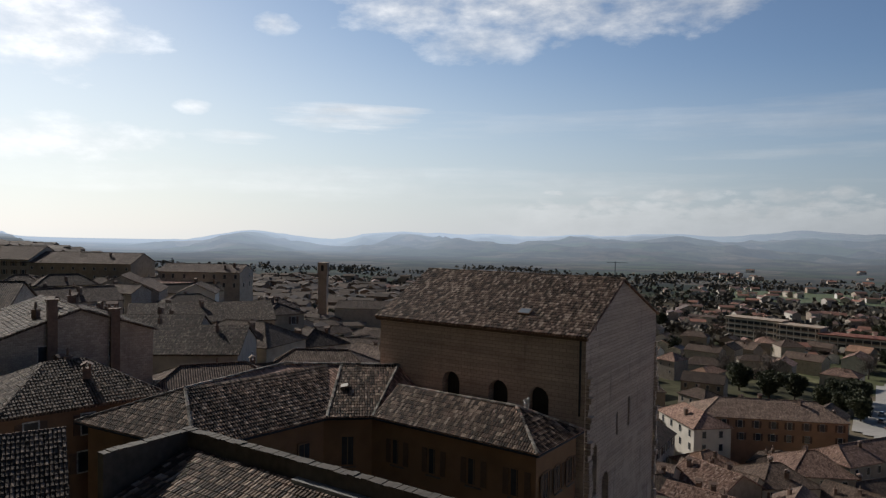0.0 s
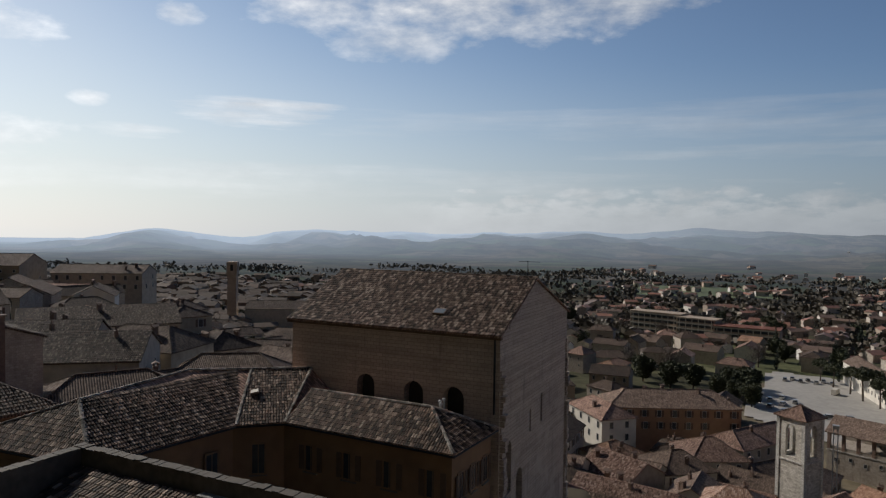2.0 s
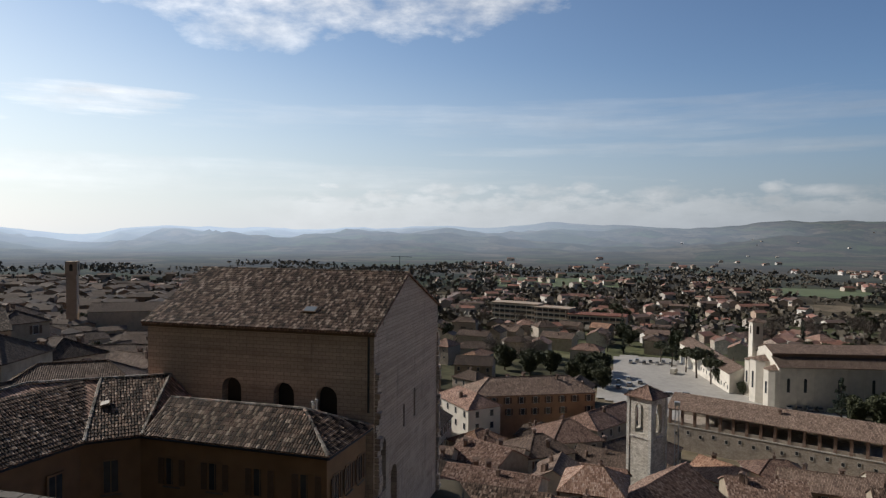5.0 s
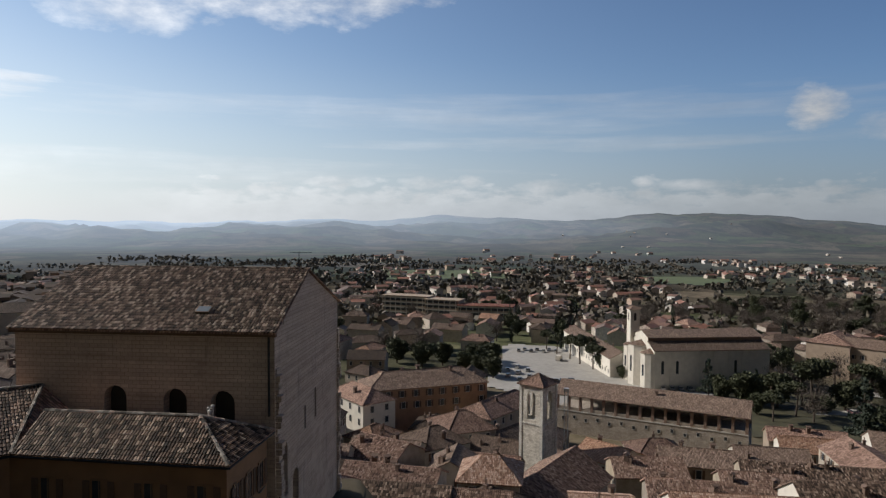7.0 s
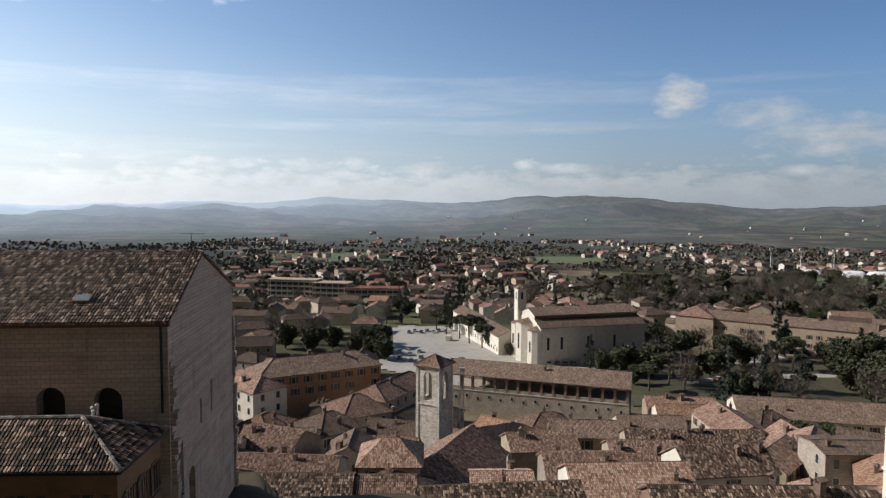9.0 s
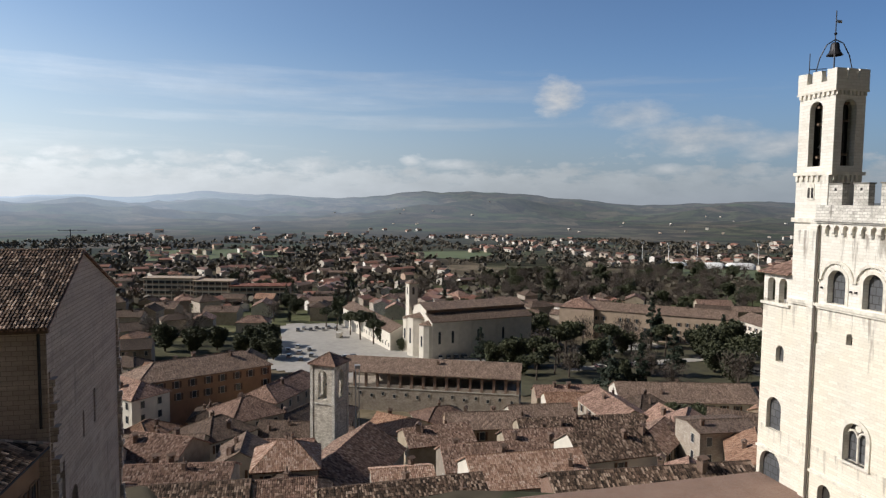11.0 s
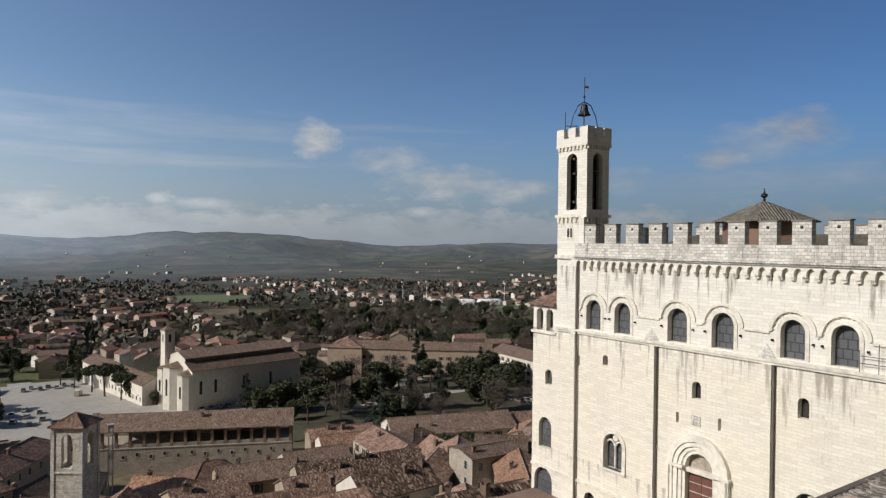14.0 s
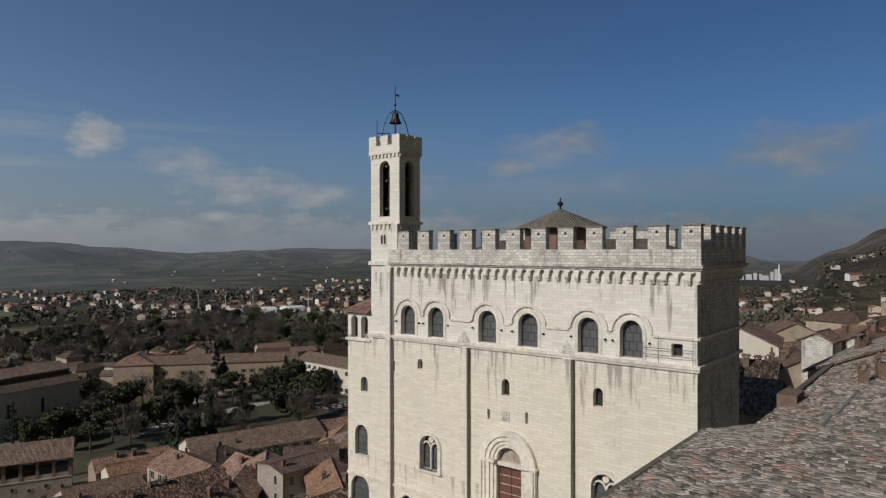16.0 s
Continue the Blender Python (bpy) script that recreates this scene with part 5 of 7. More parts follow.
for e0, e1 in ((E_SE, E_B1), (E_B1, E_B2), (E_B2, E_SE2), (E_SE2, E_NE), (E_SW, E_SE)):
    bm = rod(mesh(), Vector(e0) - Vector((0, 0, 0.14)), Vector(e1) - Vector((0, 0, 0.14)), 0.09, n=6)
    part("gutter", bm, M_IRON, wing)

sky2 = part("skylight", box(mesh(), -0.35, 0.35, -0.35, 0.35, 0, 0.16), M_FRAME, wing)
sky2.matrix_local = pose(-35.9, 35.7, 47.15, 12, -12, 35)
part("pane", box(mesh(), -0.3, 0.3, -0.3, 0.3, 0.16, 0.18), M_CREAM, sky2, "white pane of the roof light")


bm = mesh()
for dx, dy, h in ((-0.25, 0.0, 1.25), (0.2, 0.1, 1.5), (0.0, -0.3, 1.0)):
    rod(bm, (dx, dy, -0.6), (dx, dy, h), 0.13, n=10)
    lathe(bm, [(0.24, h + 0.08), (0.2, h + 0.2), (0.02, h + 0.3)], 10, (dx, dy, 0))
flues = part("flue", bm, M_ZINC, wing, "three pale metal flues")
flues.matrix_local = pose(-20.2, 38.9, 46.8) @ Matrix.Scale(0.62, 4)


def town_window(parent, m, w, h, shutters=True, mat=None):
    """A window with a stone surround, dark panes and louvred shutters, on a wall whose outside is local -y."""
    f = part("window", pierced(mesh(), rect(0, w / 2 + 0.14, -0.14, h + 0.14), [rect(0, w / 2, 0, h)], lambda a, z, d: (a, -0.05 + d, z), 0.08), M_OCHRE, parent)
    f.matrix_local = m
    part("pane", box(mesh(), -w / 2, w / 2, -0.02, 0.0, 0, h), M_GLASS, f)
    part("mullion", box(mesh(), -0.04, 0.04, -0.045, -0.021, 0, h), M_FRAME, f)
    part("sill", box(mesh(), -w / 2 - 0.22, w / 2 + 0.22, -0.16, -0.0, -0.22, -0.14), M_DARKSTONE, f)
    if shutters:
        for s in (-1, 1):
            part("shutter", box(mesh(), s * (w * 0.75 + 0.16) - w * 0.24, s * (w * 0.75 + 0.16) + w * 0.24, -0.11, -0.05, 0, h), mat or M_SHUTTER, f)
    return f


for i in range(4):
    town_window(wing, pose(-29.5 + i * 3.6, 34.83 - i * 0.12, 42.0, 0, 0, -1.9), 0.95, 1.9)
    town_window(wing, pose(-29.5 + i * 3.6, 34.83 - i * 0.12, 37.5, 0, 0, -1.9), 0.95, 2.1)
for i in range(3):
    town_window(wing, pose(-17.15 + 0.02 + i * 0.1, 35.8 + i * 2.0, 41.8, 0, 0, 90), 0.8, 1.8)
for i in range(2):
    town_window(wing, pose(-35.5 - i * 0.62, 30.5 - i * 5, 41.4, 0, 0, 82), 1.0, 2.2, False)
town_window(wing, pose(-33.8, 33.75, 41.4, 0, 0, 36), 0.95, 2.3, False)


# ---- the town ----
def window_mesh(w, h, shutters):
    """Dark panes in a pale surround, with open shutters: one mesh for all windows of a kind."""
    bm = mesh()
    box(bm, -w / 2 - 0.1, w / 2 + 0.1, -0.09, 0.0, -0.1, 0.0)
    box(bm, -w / 2 - 0.1, w / 2 + 0.1, -0.07, 0.0, h, h + 0.1)
    for s in (-1, 1):
        box(bm, s * (w / 2 + 0.05) - 0.05, s * (w / 2 + 0.05) + 0.05, -0.07, 0.0, 0, h)
        if shutters:
            box(bm, s * w * 0.78 + s * 0.12 - w * 0.24, s * w * 0.78 + s * 0.12 + w * 0.24, -0.12, -0.02, 0, h)
    bm.faces.ensure_lookup_table()
    if shutters:
        for i, f in enumerate(bm.faces):
            k = (i - 12) // 6
            f.material_index = 2 if i >= 12 and k % 2 == 1 else 0
    face(bm, [(-w / 2, -0.03, 0), (w / 2, -0.03, 0), (w / 2, -0.03, h), (-w / 2, -0.03, h)]).material_index = 1
    me = bpy.data.meshes.new("window")
    bm.to_mesh(me)
    bm.free()
    for m in (M_LIME_GREY, M_GLASS, M_SHUTTER):
        me.materials.append(m)
    return me


WIN = [window_mesh(0.9, 1.5, False), window_mesh(0.95, 1.6, True), window_mesh(0.7, 0.9, False)]


def chimney_mesh(w, h, kind):
    bm = mesh()
    box(bm, -w / 2, w / 2, -w / 2, w / 2, -1.2, h)
    box(bm, -w / 2 - 0.08, w / 2 + 0.08, -w / 2 - 0.08, w / 2 + 0.08, h, h + 0.1)
    if kind == 0:
        for sx, sy in ((-1, -1), (1, -1), (1, 1), (-1, 1)):
            box(bm, sx * w * 0.38 - 0.08, sx * w * 0.38 + 0.08, sy * w * 0.38 - 0.08, sy * w * 0.38 + 0.08, h + 0.1, h + 0.42)
        a = w / 2 + 0.16
        roof_face(bm, [(-a, -a, h + 0.42), (a, -a, h + 0.42)], [(-a, 0, h + 0.68), (a, 0, h + 0.68)], 0.06)
        roof_face(bm, [(a, a, h + 0.42), (-a, a, h + 0.42)], [(a, 0, h + 0.68), (-a, 0, h + 0.68)], 0.06)
    else:
        rod(bm, (0, 0, h + 0.1), (0, 0, h + 0.65), w * 0.24, n=7)
        lathe(bm, [(w * 0.36, h + 0.65), (0.02, h + 0.85)], 7)
    me = bpy.data.meshes.new("chimney")
    bm.to_mesh(me)
    bm.free()
    me.materials.append(M_BRICK)
    return me


CHIM = [chimney_mesh(0.6, 0.8, 0), chimney_mesh(0.5, 0.9, 1), chimney_mesh(0.75, 1.0, 0)]
TOWN = []        # (x, y, radius) of what stands already
rnd = random.Random(11)
HOUSE_LABELS = {"stucco": "old plastered town house under a clay-tile roof", "rubble": "rough stone town house under a clay-tile roof"}


def house(x, y, turn, length, half, ze, zr, walls=None, roof=None, hip=0.0, foot=None, windows=2, chimneys=2, label="", over=0.4, group="town houses", name="house", rows=None, gable_windows=True, tiled=None):
    """A house whose ridge runs along its local x: eaves at ze, ridge at zr, walls down into the slope."""
    walls, roof = walls or M_STUCCO, roof or M_ROOF
    if foot is None:
        foot = min(terrain(x + a, y + b) for a in (-6, 6) for b in (-6, 6)) - 1.0
    foot = min(foot, ze - 3)
    ob = thing(name, label or HOUSE_LABELS["rubble" if walls is M_RUBBLE else "stucco"], "house", group, (x, y, foot), turn)
    e, r, L, W = ze - foot, zr - foot, length / 2, half
    bm = mesh()
    for s in (-1, 1):
        face(bm, [(-s * L, -s * W, 0), (s * L, -s * W, 0), (s * L, -s * W, e), (-s * L, -s * W, e)])
        if hip:
            face(bm, [(s * L, -s * W, 0), (s * L, s * W, 0), (s * L, s * W, e), (s * L, -s * W, e)])
        else:
            face(bm, [(s * L, -s * W, 0), (s * L, s * W, 0), (s * L, s * W, e), (s * L, 0, r - 0.05), (s * L, -s * W, e)])
    part("wall", bm, walls, ob)
    bm = mesh()
    drop = (r - e) / W * over
    lx = L + (over if hip else 0.25)
    rx = L - W * hip if hip else lx
    wy, lo = W + over, e - drop + 0.06
    for s in (-1, 1):
        roof_face(bm, [(-s * lx, -s * wy, lo), (s * lx, -s * wy, lo)], [(-s * rx, 0, r + 0.06), (s * rx, 0, r + 0.06)], 0.16)
        if hip:
            roof_face(bm, [(s * lx, -s * wy, lo), (s * lx, s * wy, lo)], [(s * rx, 0, r + 0.06)], 0.16)
    hip_cap(bm, (-rx, 0, r + 0.07), (rx, 0, r + 0.07), 0.14)
    if hip:
        for sx in (-1, 1):
            for sy in (-1, 1):
                hip_cap(bm, (sx * lx, sy * wy, lo + 0.03), (sx * rx, 0, r + 0.07), 0.13)
    cover_of = part("roof", bm, roof, ob)
    if tiled:
        bm = mesh()
        for s in (-1, 1):
            tiles_on(bm, (-s * lx, -s * wy, lo), (s * lx, -s * wy, lo), (-s * rx, 0, r + 0.06), (s * rx, 0, r + 0.06), 0.25, 0.42, int(abs(x) * 7 + s), 0.03)
            if hip:
                tiles_on(bm, (s * lx, -s * wy, lo), (s * lx, s * wy, lo), (s * rx, 0, r + 0.06), (s * rx, 0, r + 0.06), 0.25, 0.42, int(abs(y) * 5 + s), 0.03)
        tagged(part("roof_tiles", bm, tiled, cover_of), kind="stuff")
    kind = rnd.choice((0, 1, 1, 2)) if windows else 0
    levels = rows or [h for h in (e - 2.4, e - 5.4, e - 8.4) if h > 1.5][:2]
    if windows:
        for s in (-1, 1) if windows > 1 else (-1,):
            count = max(1, int(length / 3.6))
            for lev in levels:
                for i in range(count):
                    if rnd.random() < 0.15:
                        continue
                    xx = -L + length * (i + 0.5) / count + rnd.uniform(-0.3, 0.3)
                    shared("window", WIN[kind], ob, pose(xx * -s if s > 0 else xx, s * (W + 0.01), lev, 0, 0, 180 if s > 0 else 0))
            if gable_windows:
                for lev in levels:
                    for yy in (-W * 0.45, W * 0.45) if half > 3.2 else (0,):
                        if rnd.random() < 0.3:
                            continue
                        shared("window", WIN[kind], ob, pose(s * (L + 0.01), yy, lev, 0, 0, 90 * s))
    for i in range(chimneys):
        xx, yy = rnd.uniform(-0.8, 0.8) * rx, rnd.choice((-1, 1)) * rnd.uniform(0.15, 0.7) * W
        shared("chimney", rnd.choice(CHIM), ob, pose(xx, yy, r - abs(yy) / W * (r - e), 0, 0, rnd.uniform(0, 90)))
    TOWN.append((x, y, max(length / 2, half) * 0.92))
    return ob


# the long loggia of the wool workers
lg = thing("loggia", "long brown-roofed stone loggia with an open pillared upper floor", "loggia", at=(41.8, 180.4, 0.0), turn=-23.4)
LL, LW, LE, LR, LF = 50.0, 6.0, 12.3, 15.3, 7.9
bm = mesh()
box(bm, -LL / 2, LL / 2, -LW, LW, -2, LF)
part("wall", bm, M_RUBBLE, lg)
part("back_wall", box(mesh(), -LL / 2, LL / 2, LW - 0.5, LW, LF, LE), M_RUBBLE, lg)
part("floor_edge", box(mesh(), -LL / 2, LL / 2, -LW - 0.12, -LW, LF - 0.25, LF), M_LIME_GREY, lg)
for i in range(16):
    px = -LL / 2 + 0.4 + i * (LL - 0.8) / 15
    part("pillar", box(mesh(), px - 0.36, px + 0.36, -LW, -LW + 0.7, LF, LE), M_BRICKWALL, lg)
    if i < 15:
        shared("window", WIN[2], lg, pose(px + 1.7, -LW - 0.01, LF - 2.2 if i % 2 else LF - 2.8))
        part("parapet", box(mesh(), px + 0.36, px + (LL - 0.8) / 15 - 0.36, -LW + 0.1, -LW + 0.3, LF, LF + 0.9), M_RUBBLE, lg)
        if i % 2 == 0:
            part("banner", box(mesh(), px + 0.6, px + 2.6, -LW + 0.02, -LW + 0.05, LE - 0.65, LE - 0.15), M_CREAM, lg, "pale cloth under the eaves")
bm = mesh()
for s in (-1, 1):
    roof_face(bm, [(-s * (LL / 2 + 0.4), -s * (LW + 0.6), LE - 0.1), (s * (LL / 2 + 0.4), -s * (LW + 0.6), LE - 0.1)], [(-s * (LL / 2 + 0.4), 0, LR), (s * (LL / 2 + 0.4), 0, LR)], 0.2)
part("roof", bm, M_ROOF_GREY, lg)
shared("chimney", CHIM[0], lg, pose(2, -2.2, LR - 1.0))
TOWN.extend((41.8 + k * 8 * math.cos(radians(-23.4)), 180.4 + k * 8 * math.sin(radians(-23.4)), 8) for k in (-3, -2, -1, 0, 1, 2, 3))

# the great friary church, its bell tower and apses
ch = thing("church", "large pale stone gothic church with stepped grey roofs and polygonal apses", "church", at=(76.2, 257.8, 0.0), turn=10.6)
CL = 22.2
bm = mesh()
prism(bm, [(-CL, -12), (CL, -12), (CL, 12), (-CL, 12)], -1, 14.2)
for s in (-1, 1):
    face(bm, [(s * CL, -s * 6.2, 14), (s * CL, s * 6.2, 14), (s * CL, s * 6.2, 18.1), (s * CL, 0, 20), (s * CL, -s * 6.2, 18.1)])
    face(bm, [(s * CL, -12 * s, 14.2), (s * CL, -6.2 * s, 14.2), (s * CL, -6.2 * s, 16.7)])
    face(bm, [(s * CL, 6.2 * s, 14.2), (s * CL, 12 * s, 14.2), (s * CL, 6.2 * s, 16.7)])
part("wall", bm, M_CREAM, ch)
for s in (-1, 1):
    part("clerestory", box(mesh(), -CL + 0.1, CL - 0.1, s * 6.2 - 0.1, s * 6.2 + 0.1, 16.4, 18.1), M_BRICKWALL, ch)
    bm = mesh()
    roof_face(bm, [(-s * (CL + 0.3), -s * 12.5, 14.1), (s * (CL + 0.3), -s * 12.5, 14.1)], [(-s * (CL + 0.3), -s * 6.2, 16.75), (s * (CL + 0.3), -s * 6.2, 16.75)], 0.2)
    part("aisle_roof", bm, M_ROOF_GREY, ch)
bm = mesh()
for s in (-1, 1):
    roof_face(bm, [(-s * (CL + 0.3), -s * 6.9, 17.95), (s * (CL + 0.3), -s * 6.9, 17.95)], [(-s * (CL + 0.3), 0, 20.1), (s * (CL + 0.3), 0, 20.1)], 0.2)
part("nave_roof", bm, M_ROOF_GREY, ch)
for k, (cy, r, h) in enumerate(((0.0, 4.6, 14.6), (-8.6, 3.3, 12.8), (8.6, 3.3, 12.8))):
    plan = [(-CL - r * 1.1 * math.sin(math.pi * (i + 0.5) / 5) * 1.0, cy - r * math.cos(math.pi * (i + 0.5) / 5) * 1.0) for i in range(5)]
    plan = [(-CL + 0.1, cy - r)] + plan + [(-CL + 0.1, cy + r)]
    apse = part("apse", prism(mesh(), list(reversed(plan)), -1, h), M_CREAM, ch)
    bm = mesh()
    for (a, b), (c, d) in zip(plan[1:-1], plan[2:]):
        face(bm, [(a - 0.3, b, h), (-CL, cy, h + 1.7), (c - 0.3, d, h)])
        face(bm, [(a - 0.3, b, h - 0.01), (c - 0.3, d, h - 0.01), (-CL, cy, h - 0.01)])
    face(bm, [(plan[0][0], plan[0][1], h), (-CL, cy, h + 1.7), (plan[1][0] - 0.3, plan[1][1], h)])
    part("apse_roof", bm, M_ROOF_GREY, apse)
    for i in (1, 3):
        a = math.pi * (i + 1) / 5
        w = part("lancet", slab(mesh(), arch(0, 0.45, 4.5, h - 4.5), lambda p, z, d: (p, -0.02 + d, z), 0, 0.03), M_GLASS, apse)
        mx, my = (plan[i + 1][0] + plan[i + 2][0]) / 2 if i + 2 < len(plan) else plan[i + 1][0], (plan[i + 1][1] + plan[i + 2][1]) / 2
        dx, dy = plan[i + 2][0] - plan[i + 1][0], plan[i + 2][1] - plan[i + 1][1]
        w.matrix_local = pose(mx - 0.02, my, 0, 0, 0, math.degrees(math.atan2(dy, dx)) + 180)
for i in range(7):
    xx = -CL + 3.2 + i * 5.6
    if i in (0, 1, 3, 5):
        part("lancet", slab(mesh(), arch(xx, 0.5, 5.5, 9.8), lambda a, z, d: (a, -12.03 + d, z), 0, 0.03), M_GLASS, ch)
    part("pilaster", box(mesh(), xx - 2.95, xx - 2.65, -12.18, -12.0, -1, 14.0), M_CREAM, ch)
ct = part("bell_tower", box(mesh(), -CL - 1.5, -CL + 2.2, 7.5, 11.2, -1, 26.3), M_CREAM, ch, "slim pale church bell tower")
for f in range(4):
    w = part("belfry_opening", slab(mesh(), arch(0, 0.5, 22.3, 24.8), lambda a, z, d: (a, -1.87 + d, z), 0, 0.03), M_DARK, ct)
    w.matrix_local = pose(-CL + 0.35, 9.35, 0, 0, 0, 90 * f)
part("cornice", box(mesh(), -CL - 1.8, -CL + 2.5, 7.2, 11.5, 26.3, 26.7), M_LIME_TRIM, ct)
bm = mesh()
for i in range(4):
    c = [(-CL - 1.9, 7.1), (-CL + 2.6, 7.1), (-CL + 2.6, 11.6), (-CL - 1.9, 11.6)]
    roof_face(bm, [(*c[i], 26.7), (*c[(i + 1) % 4], 26.7)], [(-CL + 0.35, 9.35, 28.3)], 0.1)
part("spire_roof", bm, M_ROOF_GREY, ct)
TOWN.extend((76.2 + k * 9 * math.cos(radians(10.6)), 257.8 + k * 9 * math.sin(radians(10.6)), 14) for k in (-3, -2, -1, 0, 1, 2))

# parish bell tower and church in the middle of the roofs
tw = thing("stone_campanile", "weathered grey stone bell tower with a low tiled pyramid roof", "bell tower", at=(8.0, 127.5, 6.0), turn=-36.0)
part("shaft", box(mesh(), -2.6, 2.6, -2.6, 2.6, 0, 15.0), M_PALE_RUBBLE, tw)
part("string_course", box(mesh(), -2.75, 2.75, -2.75, 2.75, 15.0, 15.25), M_LIME_GREY, tw)
for f in range(4):
    w = part("belfry_wall", pierced(mesh(), [(-2.6, 15.25), (2.6, 15.25), (2.6, 22.6), (-2.6, 22.6)], [arch(0, 0.95, 15.9, 20.3, 8, 0.4)], lambda a, z, d: (a, -2.6 + d, z), 0.6, rim=False), M_PALE_RUBBLE, tw)
    w.matrix_local = pose(0, 0, 0, 0, 0, 90 * f)
    q = part("quoin", box(mesh(), -2.72, -2.1, -2.72, -2.1, 0.2, 22.6), M_LIME_GREY, tw)
    q.matrix_local = pose(0, 0, 0, 0, 0, 90 * f)
part("bell", lathe(mesh(), [(0.02, 1.2), (0.4, 1.1), (0.5, 0.6), (0.8, 0.0)], 12, (0, 0, 18.2)), M_BRONZE, tw)
part("cornice", box(mesh(), -2.85, 2.85, -2.85, 2.85, 22.6, 22.85), M_LIME_GREY, tw)
bm = mesh()
c = [(-3.1, -3.1), (3.1, -3.1), (3.1, 3.1), (-3.1, 3.1)]
for i in range(4):
    roof_face(bm, [(*c[i], 22.8), (*c[(i + 1) % 4], 22.8)], [(0, 0, 24.7)], 0.15)
    hip_cap(bm, (*c[i], 22.85), (0, 0, 24.75), 0.13)
part("roof", bm, M_ROOF, tw)
TOWN.append((8, 127.5, 5))
house(7.3, 101.5, 60.8, 26.5, 6.5, 17.0, 21.0, M_RUBBLE, M_ROOF, windows=0, chimneys=0, name="parish_church", label="grey stone parish church under a broad tiled roof", group="", tiled=M_TILE_WARM)
sc = thing("scaffolding", "scaffolding wrapped in torn green netting against a house", "scaffolding", at=(22.5, 139.0, 6.0), turn=-20)
sc.matrix_basis = sc.matrix_basis @ Matrix.Scale(0.75, 4)
for i in range(5):
    for j in range(2):
        part("pole", rod(mesh(), (i * 2.2 - 4.4, j * 3, 0), (i * 2.2 - 4.4, j * 3, 8.2), 0.06, n=6), M_ZINC, sc)
for k in range(3):
    part("platform", box(mesh(), -4.4, 4.4, 0, 3, 2.2 + 2.2 * k, 2.3 + 2.2 * k), M_FRAME, sc)
bm = mesh()
nr = random.Random(4)
grid = [[(-4.6 + i * 0.77, -0.25 + nr.uniform(-0.35, 0.25), j * 1.05 + nr.uniform(-0.2, 0.2)) for i in range(13)] for j in range(9)]
for j in range(8):
    for i in range(12):
        if nr.random() > 0.3:
            face(bm, [grid[j][i], grid[j][i + 1], grid[j + 1][i + 1], grid[j + 1][i]])
grid = [[(-4.6 + i * 0.77, j * 0.6, 8.4 + nr.uniform(-0.3, 0.3)) for i in range(13)] for j in range(6)]
for j in range(5):
    for i in range(12):
        if nr.random() > 0.15:
            face(bm, [grid[j][i], grid[j][i + 1], grid[j + 1][i + 1], grid[j + 1][i]])
part("netting", bm, plain("green_netting", (0.09, 0.125, 0.11), vary=0.5, scale=1.5), sc)
TOWN.append((22.5, 139, 5))
crane = thing("lattice_mast", "slim grey lattice mast beside the campanile", "mast", at=(13.6, 128.5, 6.0))
for sx, sy in ((-1, -1), (1, -1), (1, 1), (-1, 1)):
    part("leg", rod(mesh(), (sx * 0.35, sy * 0.35, 0), (sx * 0.35, sy * 0.35, 21.0), 0.06, n=5), M_ZINC, crane)
for i in range(26):
    part("brace", rod(mesh(), (-0.35, -0.35, i * 0.8), (0.35, -0.35, i * 0.8 + 0.8), 0.035, n=4), M_ZINC, crane)
part("lamp_head", box(mesh(), -0.5, 0.5, -0.5, 0.5, 21.0, 21.6), M_ZINC, crane)

# houses that can be told apart
house(29.0, 77.5, -2, 15.5, 4.8, 25.0, 27.5, M_CREAM, M_ROOF_PINK, chimneys=1, label="cream house under pale pink clay tiles", tiled=M_TILE_PINK)
house(47.8, 89.9, 3, 13.5, 4.6, 22.2, 25.0, M_CREAM, M_ROOF_GREY, chimneys=3, label="white-gabled house under a dark clay-tile roof", tiled=M_TILE)
house(55.0, 113.5, -7, 25, 3.6, 17.0, 19.0, None, M_ROOF_GREY, chimneys=3, tiled=M_TILE)
house(104.4, 152.9, -16.5, 36, 7.0, 8.8, 12.0, M_CREAM, M_ROOF_GREY, chimneys=2)
house(140.0, 143.0, -16.5, 34, 6.0, 8.0, 11.0, None, M_ROOF, chimneys=2)
house(70.3, 147.8, -11, 15, 4.2, 10.9, 13.0, M_CREAM, M_ROOF_PINK, chimneys=1, label="low cream house under pale pink clay tiles")
house(72.0, 156.0, -11, 17, 3.5, 10.5, 12.5, None, M_ROOF, chimneys=2)
house(-20.5, 174.5, 24, 33, 6.0, 17.3, 20.5, M_ORANGE, M_ROOF_GREY, hip=0.9, chimneys=3, label="long orange plastered building under a broad grey tiled roof")
house(-34.3, 159.6, -47.6, 16.5, 4.6, 17.0, 19.5, M_CREAM, M_ROOF, hip=0.8, chimneys=1, label="cream town house with tall arched windows")
house(-8.3, 144.5, 27, 11.5, 6.0, 15.0, 18.0, None, M_ROOF, hip=0.8, chimneys=2, label="tan town house under a hipped tiled roof")
house(0.1, 165.4, 56, 22, 5.2, 13.6, 16.2, None, M_ROOF, hip=0.6, chimneys=1)
house(-20.7, 114.5, -29, 11, 5.0, 18.4, 21.0, None, M_ROOF, chimneys=3, tiled=M_TILE_WARM)
house(-15.0, 87.5, -9, 14, 4.0, 24.2, 26.0, None, M_ROOF, chimneys=3, tiled=M_TILE_WARM)
